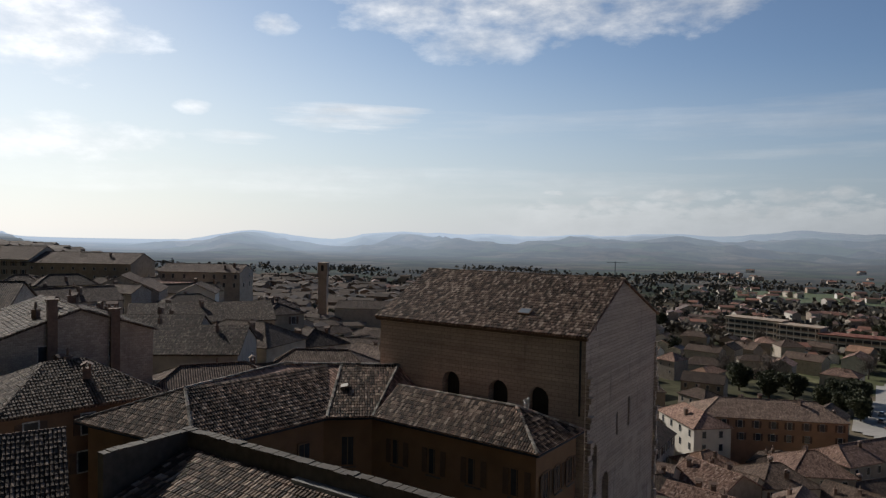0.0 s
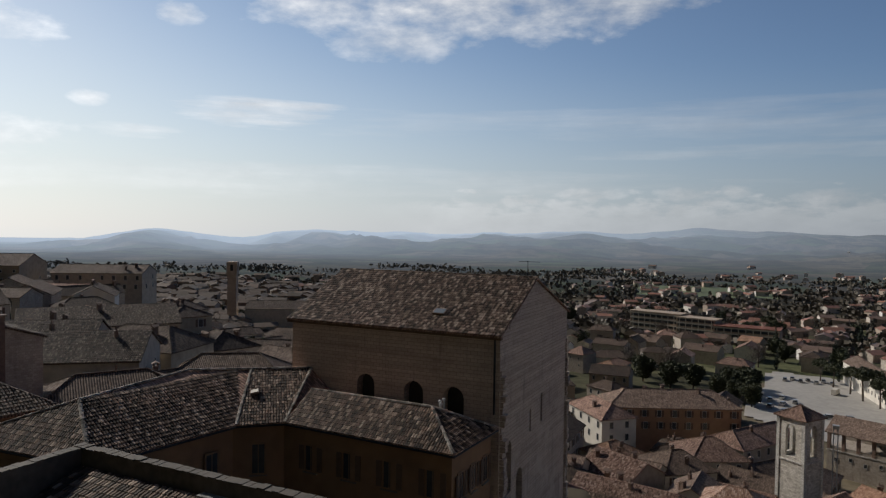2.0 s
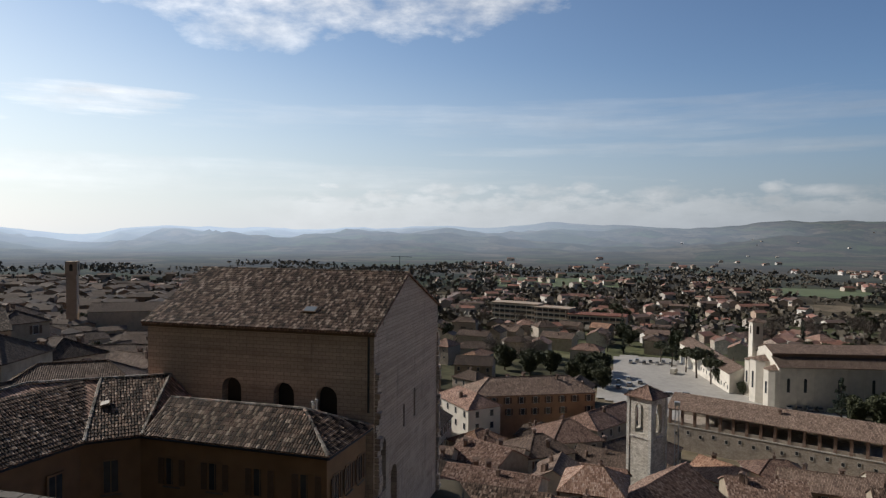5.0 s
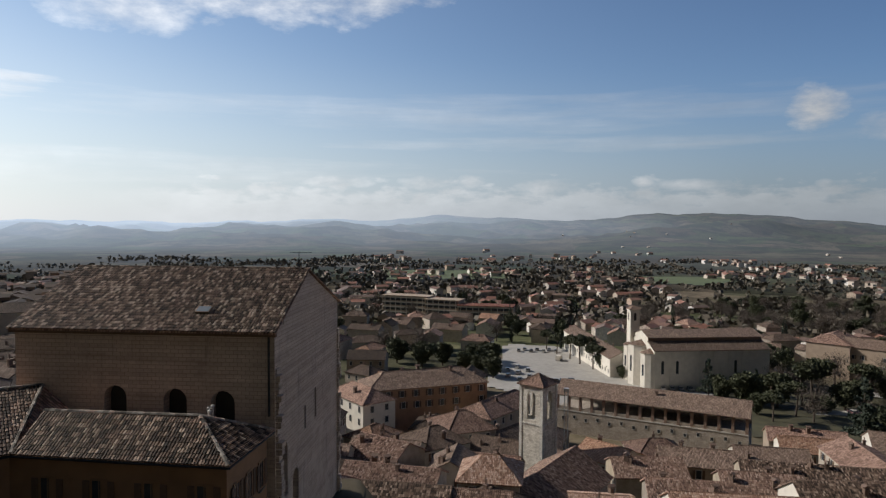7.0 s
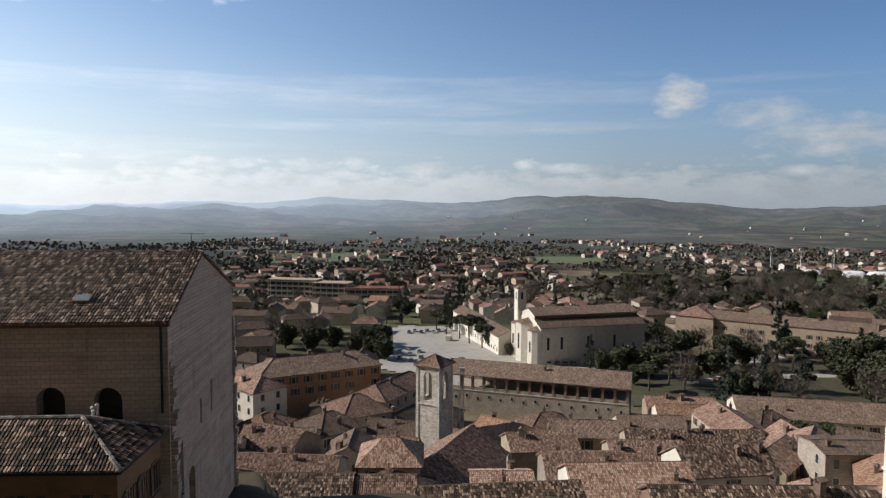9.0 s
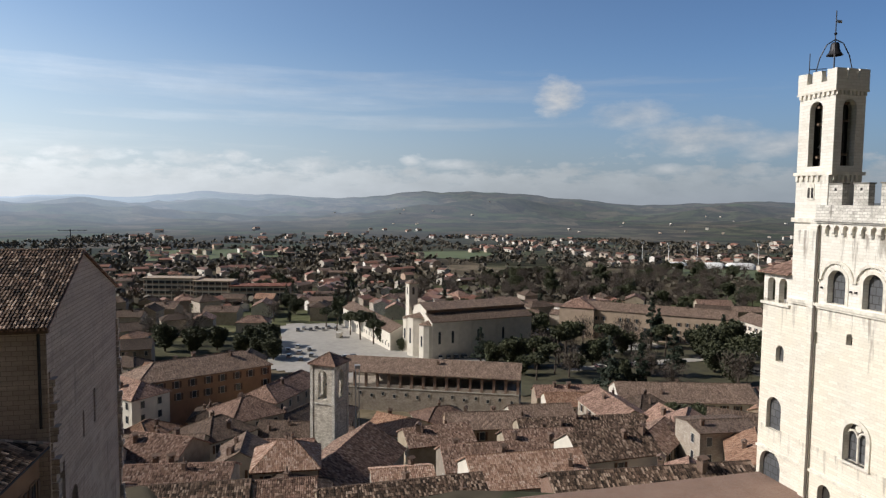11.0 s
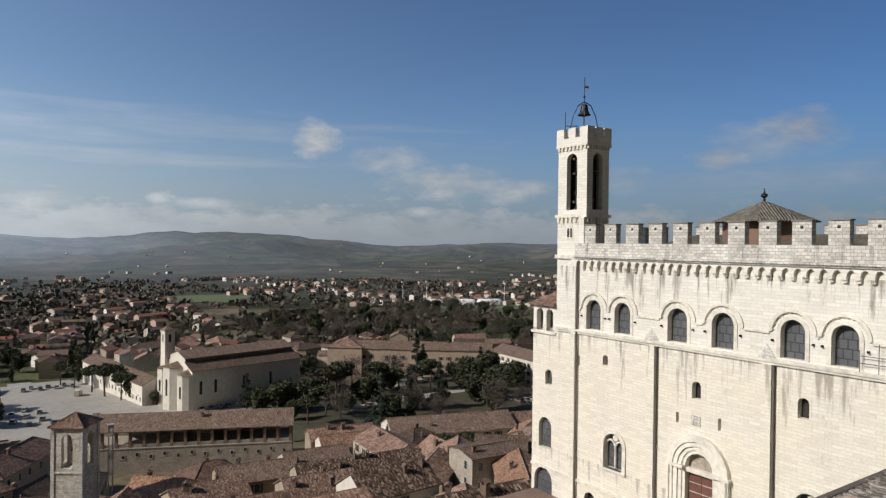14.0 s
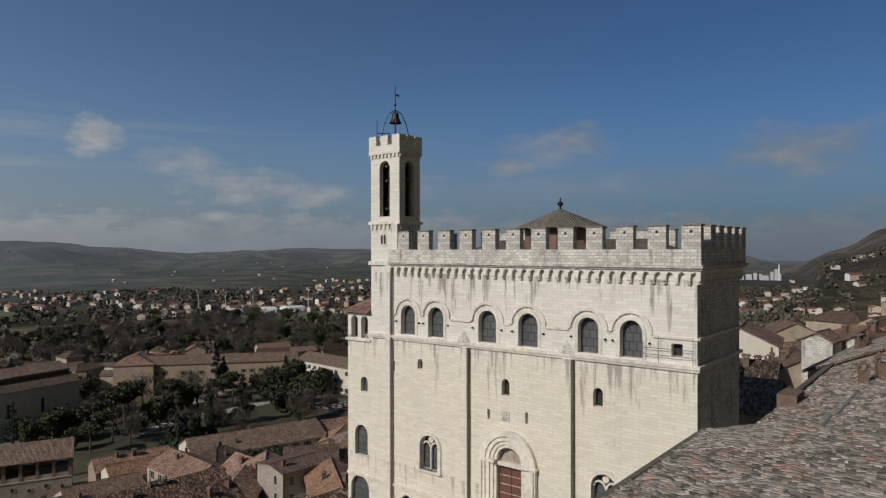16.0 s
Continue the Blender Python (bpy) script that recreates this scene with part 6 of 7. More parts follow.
house(-1.0, 95.6, -4, 9, 4.6, 22.6, 25.0, None, M_ROOF_PINK, hip=0.7, chimneys=2, tiled=M_TILE_PINK)
house(-12.4, 73.5, -4, 13.5, 4.6, 26.8, 29.0, M_RUBBLE, M_ROOF_GREY, chimneys=1, tiled=M_TILE)
house(-1.6, 73.0, -4, 6.5, 4.4, 26.6, 28.7, None, M_ROOF, chimneys=1, tiled=M_TILE_WARM)
house(10.5, 66.5, 1, 18, 4.4, 27.9, 30.0, None, M_ROOF_GREY, chimneys=2, tiled=M_TILE)
house(26.4, 114.5, 3.6, 12.5, 4.2, 17.0, 19.0, None, M_ROOF, chimneys=3, tiled=M_TILE_WARM)
house(33.2, 136.4, 7, 11, 5.0, 13.2, 15.5, M_RUBBLE, M_ROOF, hip=0.8, chimneys=1)
house(80.4, 121.4, -91, 10, 4.3, 13.4, 16.0, None, M_ROOF, chimneys=2)
house(38.0, 124.5, -8, 14, 4.2, 15.6, 17.6, None, M_ROOF_GREY, chimneys=2)
house(41.0, 101.5, -6, 12, 4.4, 19.4, 21.6, None, M_ROOF, chimneys=3, tiled=M_TILE_WARM)
house(27.0, 91.5, -4, 11, 4.4, 21.6, 23.8, None, M_ROOF, chimneys=2, tiled=M_TILE_WARM)
house(72.5, 96.0, -6, 11, 4.2, 22.0, 22.7, M_RUBBLE, M_ROOF_GREY, chimneys=1, label="pale stone house with small dark windows")
house(64.0, 102.0, 40, 12, 4.0, 18.0, 20.2, None, M_ROOF, chimneys=2, tiled=M_TILE_WARM)
house(34.8, 56.6, -5, 22, 2.6, 31.8, 33.2, M_BRICKWALL, M_ROOF_GREY, windows=0, chimneys=2, label="low lean building with a grey tiled roof under the terrace", tiled=M_TILE)
house(13.5, 81.5, -3, 8, 3.0, 24.2, 25.2, None, M_ROOF_PINK, windows=0, chimneys=1, tiled=M_TILE_PINK)
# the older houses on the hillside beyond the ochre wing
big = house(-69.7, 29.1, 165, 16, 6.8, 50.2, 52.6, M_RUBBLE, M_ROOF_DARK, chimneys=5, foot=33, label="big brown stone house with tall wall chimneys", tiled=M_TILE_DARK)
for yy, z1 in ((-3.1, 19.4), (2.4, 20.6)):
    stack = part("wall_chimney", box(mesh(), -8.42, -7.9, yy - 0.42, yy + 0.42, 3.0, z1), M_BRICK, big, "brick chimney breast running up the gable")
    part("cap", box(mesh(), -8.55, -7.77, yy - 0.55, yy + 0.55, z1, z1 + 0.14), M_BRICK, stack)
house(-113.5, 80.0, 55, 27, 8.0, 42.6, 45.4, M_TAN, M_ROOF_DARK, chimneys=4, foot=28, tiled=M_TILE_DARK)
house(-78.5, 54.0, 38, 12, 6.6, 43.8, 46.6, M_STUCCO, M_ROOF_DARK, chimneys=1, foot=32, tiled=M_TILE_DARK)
house(-56.0, 22.5, 78, 12, 5.6, 46.4, 49.0, M_OCHRE, M_ROOF_DARK, hip=0.8, chimneys=3, foot=33, label="ochre house under a dark hipped roof", tiled=M_TILE_DARK)
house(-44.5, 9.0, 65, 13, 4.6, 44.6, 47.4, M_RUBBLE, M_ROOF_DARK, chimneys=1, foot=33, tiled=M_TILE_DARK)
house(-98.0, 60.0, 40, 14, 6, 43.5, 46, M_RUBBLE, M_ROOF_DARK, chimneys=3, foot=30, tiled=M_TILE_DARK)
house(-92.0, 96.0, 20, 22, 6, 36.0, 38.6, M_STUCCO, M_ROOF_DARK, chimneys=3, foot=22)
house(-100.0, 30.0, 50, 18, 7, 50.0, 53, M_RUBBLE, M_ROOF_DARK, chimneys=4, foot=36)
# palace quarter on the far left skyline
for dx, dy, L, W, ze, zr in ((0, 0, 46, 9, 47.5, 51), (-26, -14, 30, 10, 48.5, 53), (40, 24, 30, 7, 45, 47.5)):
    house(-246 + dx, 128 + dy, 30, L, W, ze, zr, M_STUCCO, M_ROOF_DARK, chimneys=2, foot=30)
belf = thing("far_bell_tower", "square brick bell tower of a far church", "bell tower", at=(-253.0, 264.0, 12.0), turn=30)
part("shaft", box(mesh(), -2.3, 2.3, -2.3, 2.3, 0, 24.5), M_TAN, belf)
for f in range(4):
    w = part("belfry_opening", slab(mesh(), arch(0, 0.75, 26.4, 29.0), lambda a, z, d: (a, -2.68 + d, z), 0, 0.02), M_DARK, belf)
    w.matrix_local = pose(0, 0, 0, 0, 0, 90 * f)
part("crown", box(mesh(), -2.65, 2.65, -2.65, 2.65, 24.5, 31.0), M_TAN, belf)
house(-232, 282, 28, 40, 8, 18.5, 22.0, M_STUCCO, M_ROOF_DARK, windows=0, chimneys=0, name="far_church", label="long far church under a grey roof", group="")
# friary and hospital ranges by the park
house(43.5, 299.0, -80.5, 70, 5.0, 6.6, 9.0, M_CREAM, M_ROOF_GREY, chimneys=1, name="convent_wing", label="long white convent range under a grey roof", rows=[4.0])
house(164.4, 265.0, -39, 72, 6.5, 11.2, 14.0, M_TAN, M_ROOF_GREY, chimneys=3, name="hospital", label="long tan hospital range under a clay roof", rows=[2.5, 6.0, 9.5])
house(192.5, 208.0, -95, 60, 6.2, 11.4, 14.2, M_CREAM, M_ROOF_GREY, chimneys=2, name="hospital", label="long cream hospital range with rows of windows", rows=[2.5, 6.0, 9.5])
house(141.0, 287.0, 51, 22, 8.0, 11.8, 15.2, M_TAN, M_ROOF, hip=0.7, chimneys=2, rows=[3.0, 7.0])


def school_block(x, y, turn, L, W, h, roof, label):
    """A flat-roofed modern block with long bands of windows between pale spandrels."""
    g = terrain(x, y)
    ob = thing("school", label, "school", "school blocks", (x, y, g - 0.5), turn)
    part("wall", box(mesh(), -L / 2, L / 2, -W / 2, W / 2, 0, h), M_TAN, ob)
    part("roof", box(mesh(), -L / 2 - 0.5, L / 2 + 0.5, -W / 2 - 0.5, W / 2 + 0.5, h, h + 0.5), roof, ob)
    for z in (1.6, 5.0, 8.4, 11.6):
        if z + 1.8 < h:
            part("window_band", box(mesh(), -L / 2 + 0.8, L / 2 - 0.8, -W / 2 - 0.04, -W / 2 + 0.05, z, z + 1.7), M_GLASS, ob)
            part("spandrel", box(mesh(), -L / 2, L / 2, -W / 2 - 0.09, -W / 2, z + 1.7, z + 2.5), M_CREAM, ob)
    for i in range(int(L / 4)):
        part("pier", box(mesh(), -L / 2 + 4 * i + 1.8, -L / 2 + 4 * i + 2.2, -W / 2 - 0.12, -W / 2, 0.5, h), M_CREAM, ob)
    TOWN.append((x, y, L / 2))


school_block(-62.0, 452.0, -16, 34, 12, 14.5, M_TAN, "long modern school block with bands of windows")
school_block(-36.0, 440.0, -16, 24, 12, 13.5, M_TAN, "modern school block with a pale yellow end wall")
school_block(-8.0, 432.0, -6, 36, 14, 11.0, M_ROOF_RED, "low brick-red school wing under a flat red roof")

# right of the palace, along the street
house(86.2, 13.6, -8, 4.6, 1.7, 49.7, 50.5, M_LIME_GREY, M_ROOF_GREY, chimneys=0, foot=38, windows=0, label="tall pale stone house rising over the roofs")
house(88.6, 10.0, -8, 3.0, 1.4, 49.4, 50.2, M_LIME_GREY, M_ROOF_DARK, chimneys=0, foot=38, windows=0, label="narrow pale stone turret house over the roofs")
house(88.0, 25.0, 96, 12, 5.0, 43.6, 45.8, None, M_ROOF_DARK, chimneys=4, foot=34, tiled=M_TILE_DARK)
house(96.0, 18.0, 20, 10, 4.5, 44.0, 46.4, None, M_ROOF_GREY, chimneys=3, foot=34)
house(103.0, 27.0, 10, 12, 5.0, 46.6, 49.0, M_CREAM, M_ROOF_GREY, chimneys=2, foot=34)
house(110.0, 12.0, 0, 16, 6.0, 46.0, 48.4, None, M_ROOF, chimneys=3, foot=34)
house(128.0, 34.0, 15, 16, 6.0, 43.0, 46.0, None, M_ROOF, chimneys=3, foot=32)

# the rest of the old town, row behind row
def clear(x, y, r):
    return all((x - a) ** 2 + (y - b) ** 2 > (r + c) ** 2 for a, b, c in TOWN)


PARK = lambda x, y: (x > 60 and 168 < y + 0.2 * x < 330) or (-6 < x < 62 and 190 < y < 345)      # square and park, kept open
made = 0
for tries in range(9000):
    if made >= 330:
        break
    yaw, d = rnd.uniform(-88, 68), rnd.uniform(66, 420) if rnd.random() < 0.75 else rnd.uniform(66, 200)
    x, y = -d * math.sin(radians(yaw)), d * math.cos(radians(yaw))
    if -50 < x < 62 and y < 66 or (14 < x < 62 and 140 < y < 172) or PARK(x, y) or (-50 < x < 4 and 255 < y < 300) or (x > 40 and y < 60 and x < 75):
        continue
    if d > 330 and rnd.random() < 0.35:
        continue
    L, W = rnd.uniform(9, 18), rnd.uniform(3.8, 5.6)
    if not clear(x, y, L * 0.40):
        continue
    g = terrain(x, y)
    tall = rnd.uniform(6.0, 9.5) if x < -30 else rnd.uniform(5.0, 7.8)
    rise = W * rnd.uniform(0.42, 0.55)
    near = d < 170
    # most sunward roofs get the darkened copy, in place of real backlight
    house(x, y, rnd.choice((-8, 24, 62, -30, 80)) + rnd.uniform(-14, 14), L, W, g + tall, g + tall + rise,
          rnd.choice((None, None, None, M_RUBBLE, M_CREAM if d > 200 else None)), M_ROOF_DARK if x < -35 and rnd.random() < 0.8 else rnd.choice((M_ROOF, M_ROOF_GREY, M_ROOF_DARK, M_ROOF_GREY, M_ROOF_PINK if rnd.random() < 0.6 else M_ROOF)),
          hip=rnd.choice((0, 0, 0.8)), windows=2 if near else (1 if d < 300 else 0), chimneys=rnd.choice((1, 2, 3)) if near else rnd.choice((0, 1)), gable_windows=near)
    made += 1


# ---- square, park, trees, cars and the far town ----
FIELD_A = [(-160, 930), (-30, 950), (30, 810), (-130, 765)]
FIELD_B = [(180, 875), (300, 870), (245, 745), (165, 760)]
FIELD_C = [(360, 600), (500, 560), (440, 470), (310, 505)]


def inside(x, y, poly):
    hit = False
    for (a, b), (c, d) in zip(poly, poly[1:] + poly[:1]):
        if (b > y) != (d > y) and x < (c - a) * (y - b) / (d - b) + a:
            hit = not hit
    return hit


def drape(name, poly, mat, lift, step, label, category):
    """A sheet laid on the ground within that outline."""
    bm = bmesh.new()
    xs, ys = [p[0] for p in poly], [p[1] for p in poly]
    made_v = {}
    nx, ny = int((max(xs) - min(xs)) / step), int((max(ys) - min(ys)) / step)
    for i in range(nx):
        for j in range(ny):
            x, y = min(xs) + i * step, min(ys) + j * step
            if not inside(x + step / 2, y + step / 2, poly):
                continue
            q = []
            for a, b in ((i, j), (i + 1, j), (i + 1, j + 1), (i, j + 1)):
                if (a, b) not in made_v:
                    px, py = min(xs) + a * step, min(ys) + b * step
                    made_v[a, b] = bm.verts.new((px, py, terrain(px, py) + lift))
                q.append(made_v[a, b])
            bm.faces.new(q)
    return tagged(part(name, bm, mat), label, category, kind="structure")


M_GRAVEL = plain("pale_gravel", (0.36, 0.34, 0.31), vary=0.22, scale=0.5)
M_LAWN = plain("lawn", (0.06, 0.056, 0.03), vary=0.6, scale=0.25)
M_FIELD = plain("green_field", (0.11, 0.135, 0.062), vary=0.3, scale=0.05)
M_ASPHALT = plain("asphalt", (0.09, 0.09, 0.09), vary=0.25, scale=0.6)
drape("square", [(-4, 240), (4, 345), (36, 338), (50, 268), (78, 236), (60, 215), (20, 215)], M_GRAVEL, 0.35, 3.0, "pale gravel market square with parked cars", "square")
drape("park", [(62, 190), (70, 236), (110, 245), (170, 270), (215, 250), (190, 175), (120, 170)], M_LAWN, 0.3, 3.0, "shaded lawn of the public park", "park")
drape("path", [(100, 212), (104, 218), (190, 226), (192, 219)], M_GRAVEL, 0.45, 2.0, "pale gravel path through the park", "path")
drape("path", [(118, 236), (120, 248), (160, 258), (160, 246)], M_GRAVEL, 0.45, 2.0, "pale gravel clearing in the park", "path")
drape("car_park", [(158, 178), (160, 192), (168, 206), (180, 206), (178, 172)], M_ASPHALT, 0.5, 2.0, "grey car park beside the hospital", "car park")
drape("road", [(112, 270), (120, 270), (165, 420), (156, 424)], M_ASPHALT, 0.4, 3.0, "grey street lined with parked cars", "road")
drape("field", FIELD_A, M_FIELD, 0.6, 12.0, "bright green field on the plain", "field")
drape("field", FIELD_B, M_FIELD, 0.6, 12.0, "bright green field on the plain", "field")
drape("field", FIELD_C, M_FIELD, 0.6, 12.0, "green playing field before the white halls", "field")


def leaf_material(name, dark, light):
    m, nt, b = material(name)
    geo = put(nt, "ShaderNodeNewGeometry").outputs["Random Per Island"]
    rn = put(nt, "ShaderNodeObjectInfo").outputs["Random"]
    col = blend(nt, calc(nt, "ADD", calc(nt, "MULTIPLY", geo, 0.7), calc(nt, "MULTIPLY", rn, 0.3)), dark, light)
    nt.links.new(col, b.inputs["Base Color"])
    b.inputs["Roughness"].default_value = 0.75
    return m


M_PINE = leaf_material("pine_needles", (0.024, 0.03, 0.014), (0.08, 0.088, 0.04))
M_CEDAR = leaf_material("cedar_needles", (0.014, 0.024, 0.016), (0.04, 0.055, 0.032))
M_TWIG = leaf_material("winter_twigs", (0.06, 0.045, 0.035), (0.12, 0.095, 0.075))
M_BARK = plain("bark", (0.085, 0.065, 0.05), vary=0.35, scale=3.0, bump=0.03)


def crown(blobs, count, size, seed, flat=1.0):
    """Many small leaf clumps over a set of uneven lobes."""
    r = random.Random(seed)
    bm = bmesh.new()
    weights = [b[3] * b[3] for b in blobs]
    for _ in range(count):
        x, y, z, rad, tall = r.choices(blobs, weights)[0]
        d = Vector((r.gauss(0, 1), r.gauss(0, 1), r.gauss(0, 1))).normalized()
        k = rad * r.uniform(0.55, 1.08)
        p = Vector((x + d.x * k, y + d.y * k, z + d.z * k * tall))
        a = Vector((r.gauss(0, 1), r.gauss(0, 1), r.gauss(0, 1) * flat)).normalized()
        b = a.orthogonal().normalized()
        s = size * r.uniform(0.6, 1.4)
        c = a.cross(b)
        bm.faces.new([bm.verts.new(p + b * s), bm.verts.new(p + c * s * 0.7), bm.verts.new(p - b * s), bm.verts.new(p - c * s * 0.7 + a * s * 0.3)])
    return bm


def tree(name, label, kind, seed):
    """Trunk, limbs and crown of one kind of tree, standing at the origin."""
    r = random.Random(seed)
    ob = thing(name, label, "tree", "trees of the town and park")
    h = {"pine": 11.0, "cedar": 15.0, "oak": 9.5, "bare": 11.0, "cypress": 12.0}[kind]
    bm = mesh()
    knee = Vector((r.uniform(-0.4, 0.4), r.uniform(-0.4, 0.4), h * 0.55))
    rod(bm, (0, 0, -0.6), knee, 0.34, 0.24, 9)
    rod(bm, knee, (knee.x * 1.4, knee.y * 1.4, h * 0.86), 0.24, 0.08, 7)
    blobs = []
    if kind == "pine":
        for i in range(9):
            a, q = r.uniform(0, 6.28), r.uniform(0.3, 3.6)
            blobs.append((q * math.cos(a), q * math.sin(a), h * 0.8 + r.uniform(-0.7, 0.8) - q * 0.16, r.uniform(1.8, 2.6), 0.6))
        for i in range(6):
            t = blobs[i]
            rod(bm, (knee.x, knee.y, h * 0.52 + i * 0.15), (t[0], t[1], t[2] - 0.4), 0.12, 0.04, 5)
        leaves, size, mat = 3000, 0.33, M_PINE
    elif kind == "cedar":
        for i in range(26):
            k = i / 25
            a, q = r.uniform(0, 6.28), (1 - k) * r.uniform(1.2, 4.4)
            blobs.append((q * math.cos(a), q * math.sin(a), h * (0.16 + 0.82 * k), 0.5 + 1.2 * (1 - k), 0.5))
            if q > 1:
                rod(bm, (0, 0, h * (0.15 + 0.8 * k)), (q * math.cos(a), q * math.sin(a), h * (0.16 + 0.82 * k)), 0.1, 0.03, 5)
        leaves, size, mat = 2400, 0.31, M_CEDAR
    elif kind == "cypress":
        for i in range(12):
            k = i / 11
            blobs.append((r.uniform(-0.2, 0.2), r.uniform(-0.2, 0.2), h * (0.1 + 0.88 * k), 0.25 + 1.1 * math.sin(math.pi * min(1, 0.25 + k * 0.75)), 1.1))
        leaves, size, mat = 900, 0.26, M_CEDAR
    else:
        for i in range(13):
            a, q = r.uniform(0, 6.28), r.uniform(0.4, 3.2)
            blobs.append((q * math.cos(a), q * math.sin(a), h * 0.54 + r.uniform(-2.4, 2.4), r.uniform(1.5, 2.6), 0.9))
        for i in range(9):
            t = blobs[i]
            rod(bm, (knee.x * 0.8, knee.y * 0.8, h * (0.32 + 0.02 * i)), (t[0], t[1], t[2]), 0.12, 0.03, 5)
        leaves, size, mat = (3300, 0.37, M_PINE) if kind == "oak" else (0, 0, M_TWIG)
    part("trunk", bm, M_BARK, ob)
    if kind == "bare":
        bm = mesh()
        for _ in range(1500):
            t = r.choice(blobs)
            p = Vector((t[0], t[1], t[2])) + Vector((r.gauss(0, 0.5), r.gauss(0, 0.5), r.gauss(0, 0.5))) * t[3]
            q = p + Vector((r.gauss(0, 0.7), r.gauss(0, 0.7), r.uniform(0.2, 1.3)))
            s = Vector((r.gauss(0, 1), r.gauss(0, 1), 0)).normalized() * 0.07
            face(bm, [p - s, p + s, q])
        tagged(part("twig", bm, M_TWIG, ob), kind="stuff")
    else:
        part("crown", crown(blobs, leaves, size, seed + 50), mat, ob)
    return ob


KINDS = {k: tree(n, l, k, s) for k, n, l, s in (("pine", "stone_pine", "umbrella-shaped stone pine with a bare trunk", 2), ("cedar", "cedar", "tall dark cedar with layered boughs", 3),
         ("oak", "holm_oak", "round dark evergreen holm oak", 4), ("bare", "winter_tree", "leafless winter tree with a haze of twigs", 5), ("cypress", "cypress", "narrow dark green cypress tree", 6))}
first = {k: True for k in KINDS}
tr = random.Random(8)


def plant(kind, x, y, size=1.0):
    if inside(x, y, [(122, 284), (188, 229), (178, 180), (206, 175), (210, 245), (140, 305)]):      # the hospital stands here
        return
    m = Matrix.Translation((x, y, terrain(x, y) + 0.2)) @ pose(0, 0, 0, 0, 0, tr.uniform(0, 360)) @ Matrix.Scale(size * tr.uniform(0.9, 1.12), 4)
    if first[kind]:
        first[kind] = False
        KINDS[kind].matrix_basis = m
    else:
        copy_thing(KINDS[kind], Matrix()).matrix_basis = m


for k, x, y, s in [("pine", 36, 292, 1.1), ("pine", 40, 280, 1.0), ("pine", 33, 305, 1.1), ("pine", 28, 318, 1.0), ("oak", 47, 268, 0.7), ("oak", 49, 262, 0.6), ("oak", 44, 276, 0.8), ("pine", 24, 330, 1.0),
                   ("oak", 76, 228, 1.0), ("oak", 82, 224, 1.1), ("cedar", 88, 230, 0.8), ("oak", 92, 222, 1.0), ("bare", 98, 236, 1.1), ("pine", 101, 224, 1.3), ("pine", 106, 228, 1.35), ("oak", 112, 219, 1.0),
                   ("oak", 118, 222, 1.0), ("cedar", 122, 228, 0.75), ("oak", 104, 214, 0.6), ("cedar", 153, 246, 1.3), ("cedar", 160, 252, 1.0), ("oak", 166, 226, 1.4), ("oak", 172, 220, 1.5), ("oak", 160, 222, 1.2), ("cedar", 176, 230, 1.0),
                   ("oak", 166, 206, 1.1), ("pine", 148, 228, 1.2), ("bare", 138, 236, 1.1), ("bare", 131, 240, 1.0), ("bare", 143, 250, 1.2), ("pine", 156, 214, 1.0), ("oak", 180, 212, 1.3), ("oak", 124, 205, 0.7), ("bare", 116, 246, 1.0), ("bare", 126, 255, 1.2),
                   ("oak", 118, 283, 1.2), ("oak", 112, 290, 1.3), ("cypress", 36, 352, 1.0), ("bare", 105, 275, 1.2), ("oak", 190, 222, 1.3), ("cedar", 196, 232, 1.1), ("oak", 205, 228, 1.2), ("cedar", 130, 216, 0.9)]:
    plant(k, x, y, s)
for k, x, y, s in [("oak", -32, 274, 1.2), ("oak", -44, 282, 1.2), ("oak", -24, 280, 1.1), ("bare", -34, 292, 1.4), ("oak", -4, 270, 1.0), ("oak", -8, 262, 1.0), ("oak", -10, 276, 1.1), ("oak", -3, 284, 1.0), ("oak", -6, 294, 0.9), ("oak", -14, 268, 1.0),
                   ("bare", -52, 296, 1.4), ("oak", -2, 256, 0.9), ("oak", 90, 135, 0.8), ("oak", 94, 130, 0.9), ("bare", 88, 128, 0.8), ("cedar", -130, 150, 0.8), ("cypress", -150, 190, 1.0), ("oak", -160, 175, 1.2)]:
    plant(k, x, y, s)
for _ in range(125):
    x, y = tr.uniform(66, 186), tr.uniform(172, 300)
    if y + 0.25 * x < 204 or not clear(x, y, 3.0) or inside(x, y, [(100, 208), (100, 222), (192, 230), (192, 215)]) or inside(x, y, [(112, 225), (115, 262), (165, 430), (175, 425), (135, 250)]):
        continue
    plant(tr.choice(("oak", "bare", "oak", "bare", "pine", "cedar", "oak")), x, y, tr.uniform(0.75, 1.2))
for _ in range(200):
    yaw, d = tr.uniform(-62, 50), tr.uniform(330, 560)
    x, y = -d * math.sin(radians(yaw)), d * math.cos(radians(yaw))
    plant(tr.choice(("oak", "bare", "bare", "oak", "bare", "cypress")), x, y, tr.uniform(0.7, 1.2))
for _ in range(190):
    x, y = tr.uniform(150, 420), tr.uniform(330, 560)
    if y + 0.55 * x > 470:
        plant(tr.choice(("oak", "bare", "bare")), x, y, tr.uniform(0.8, 1.2))


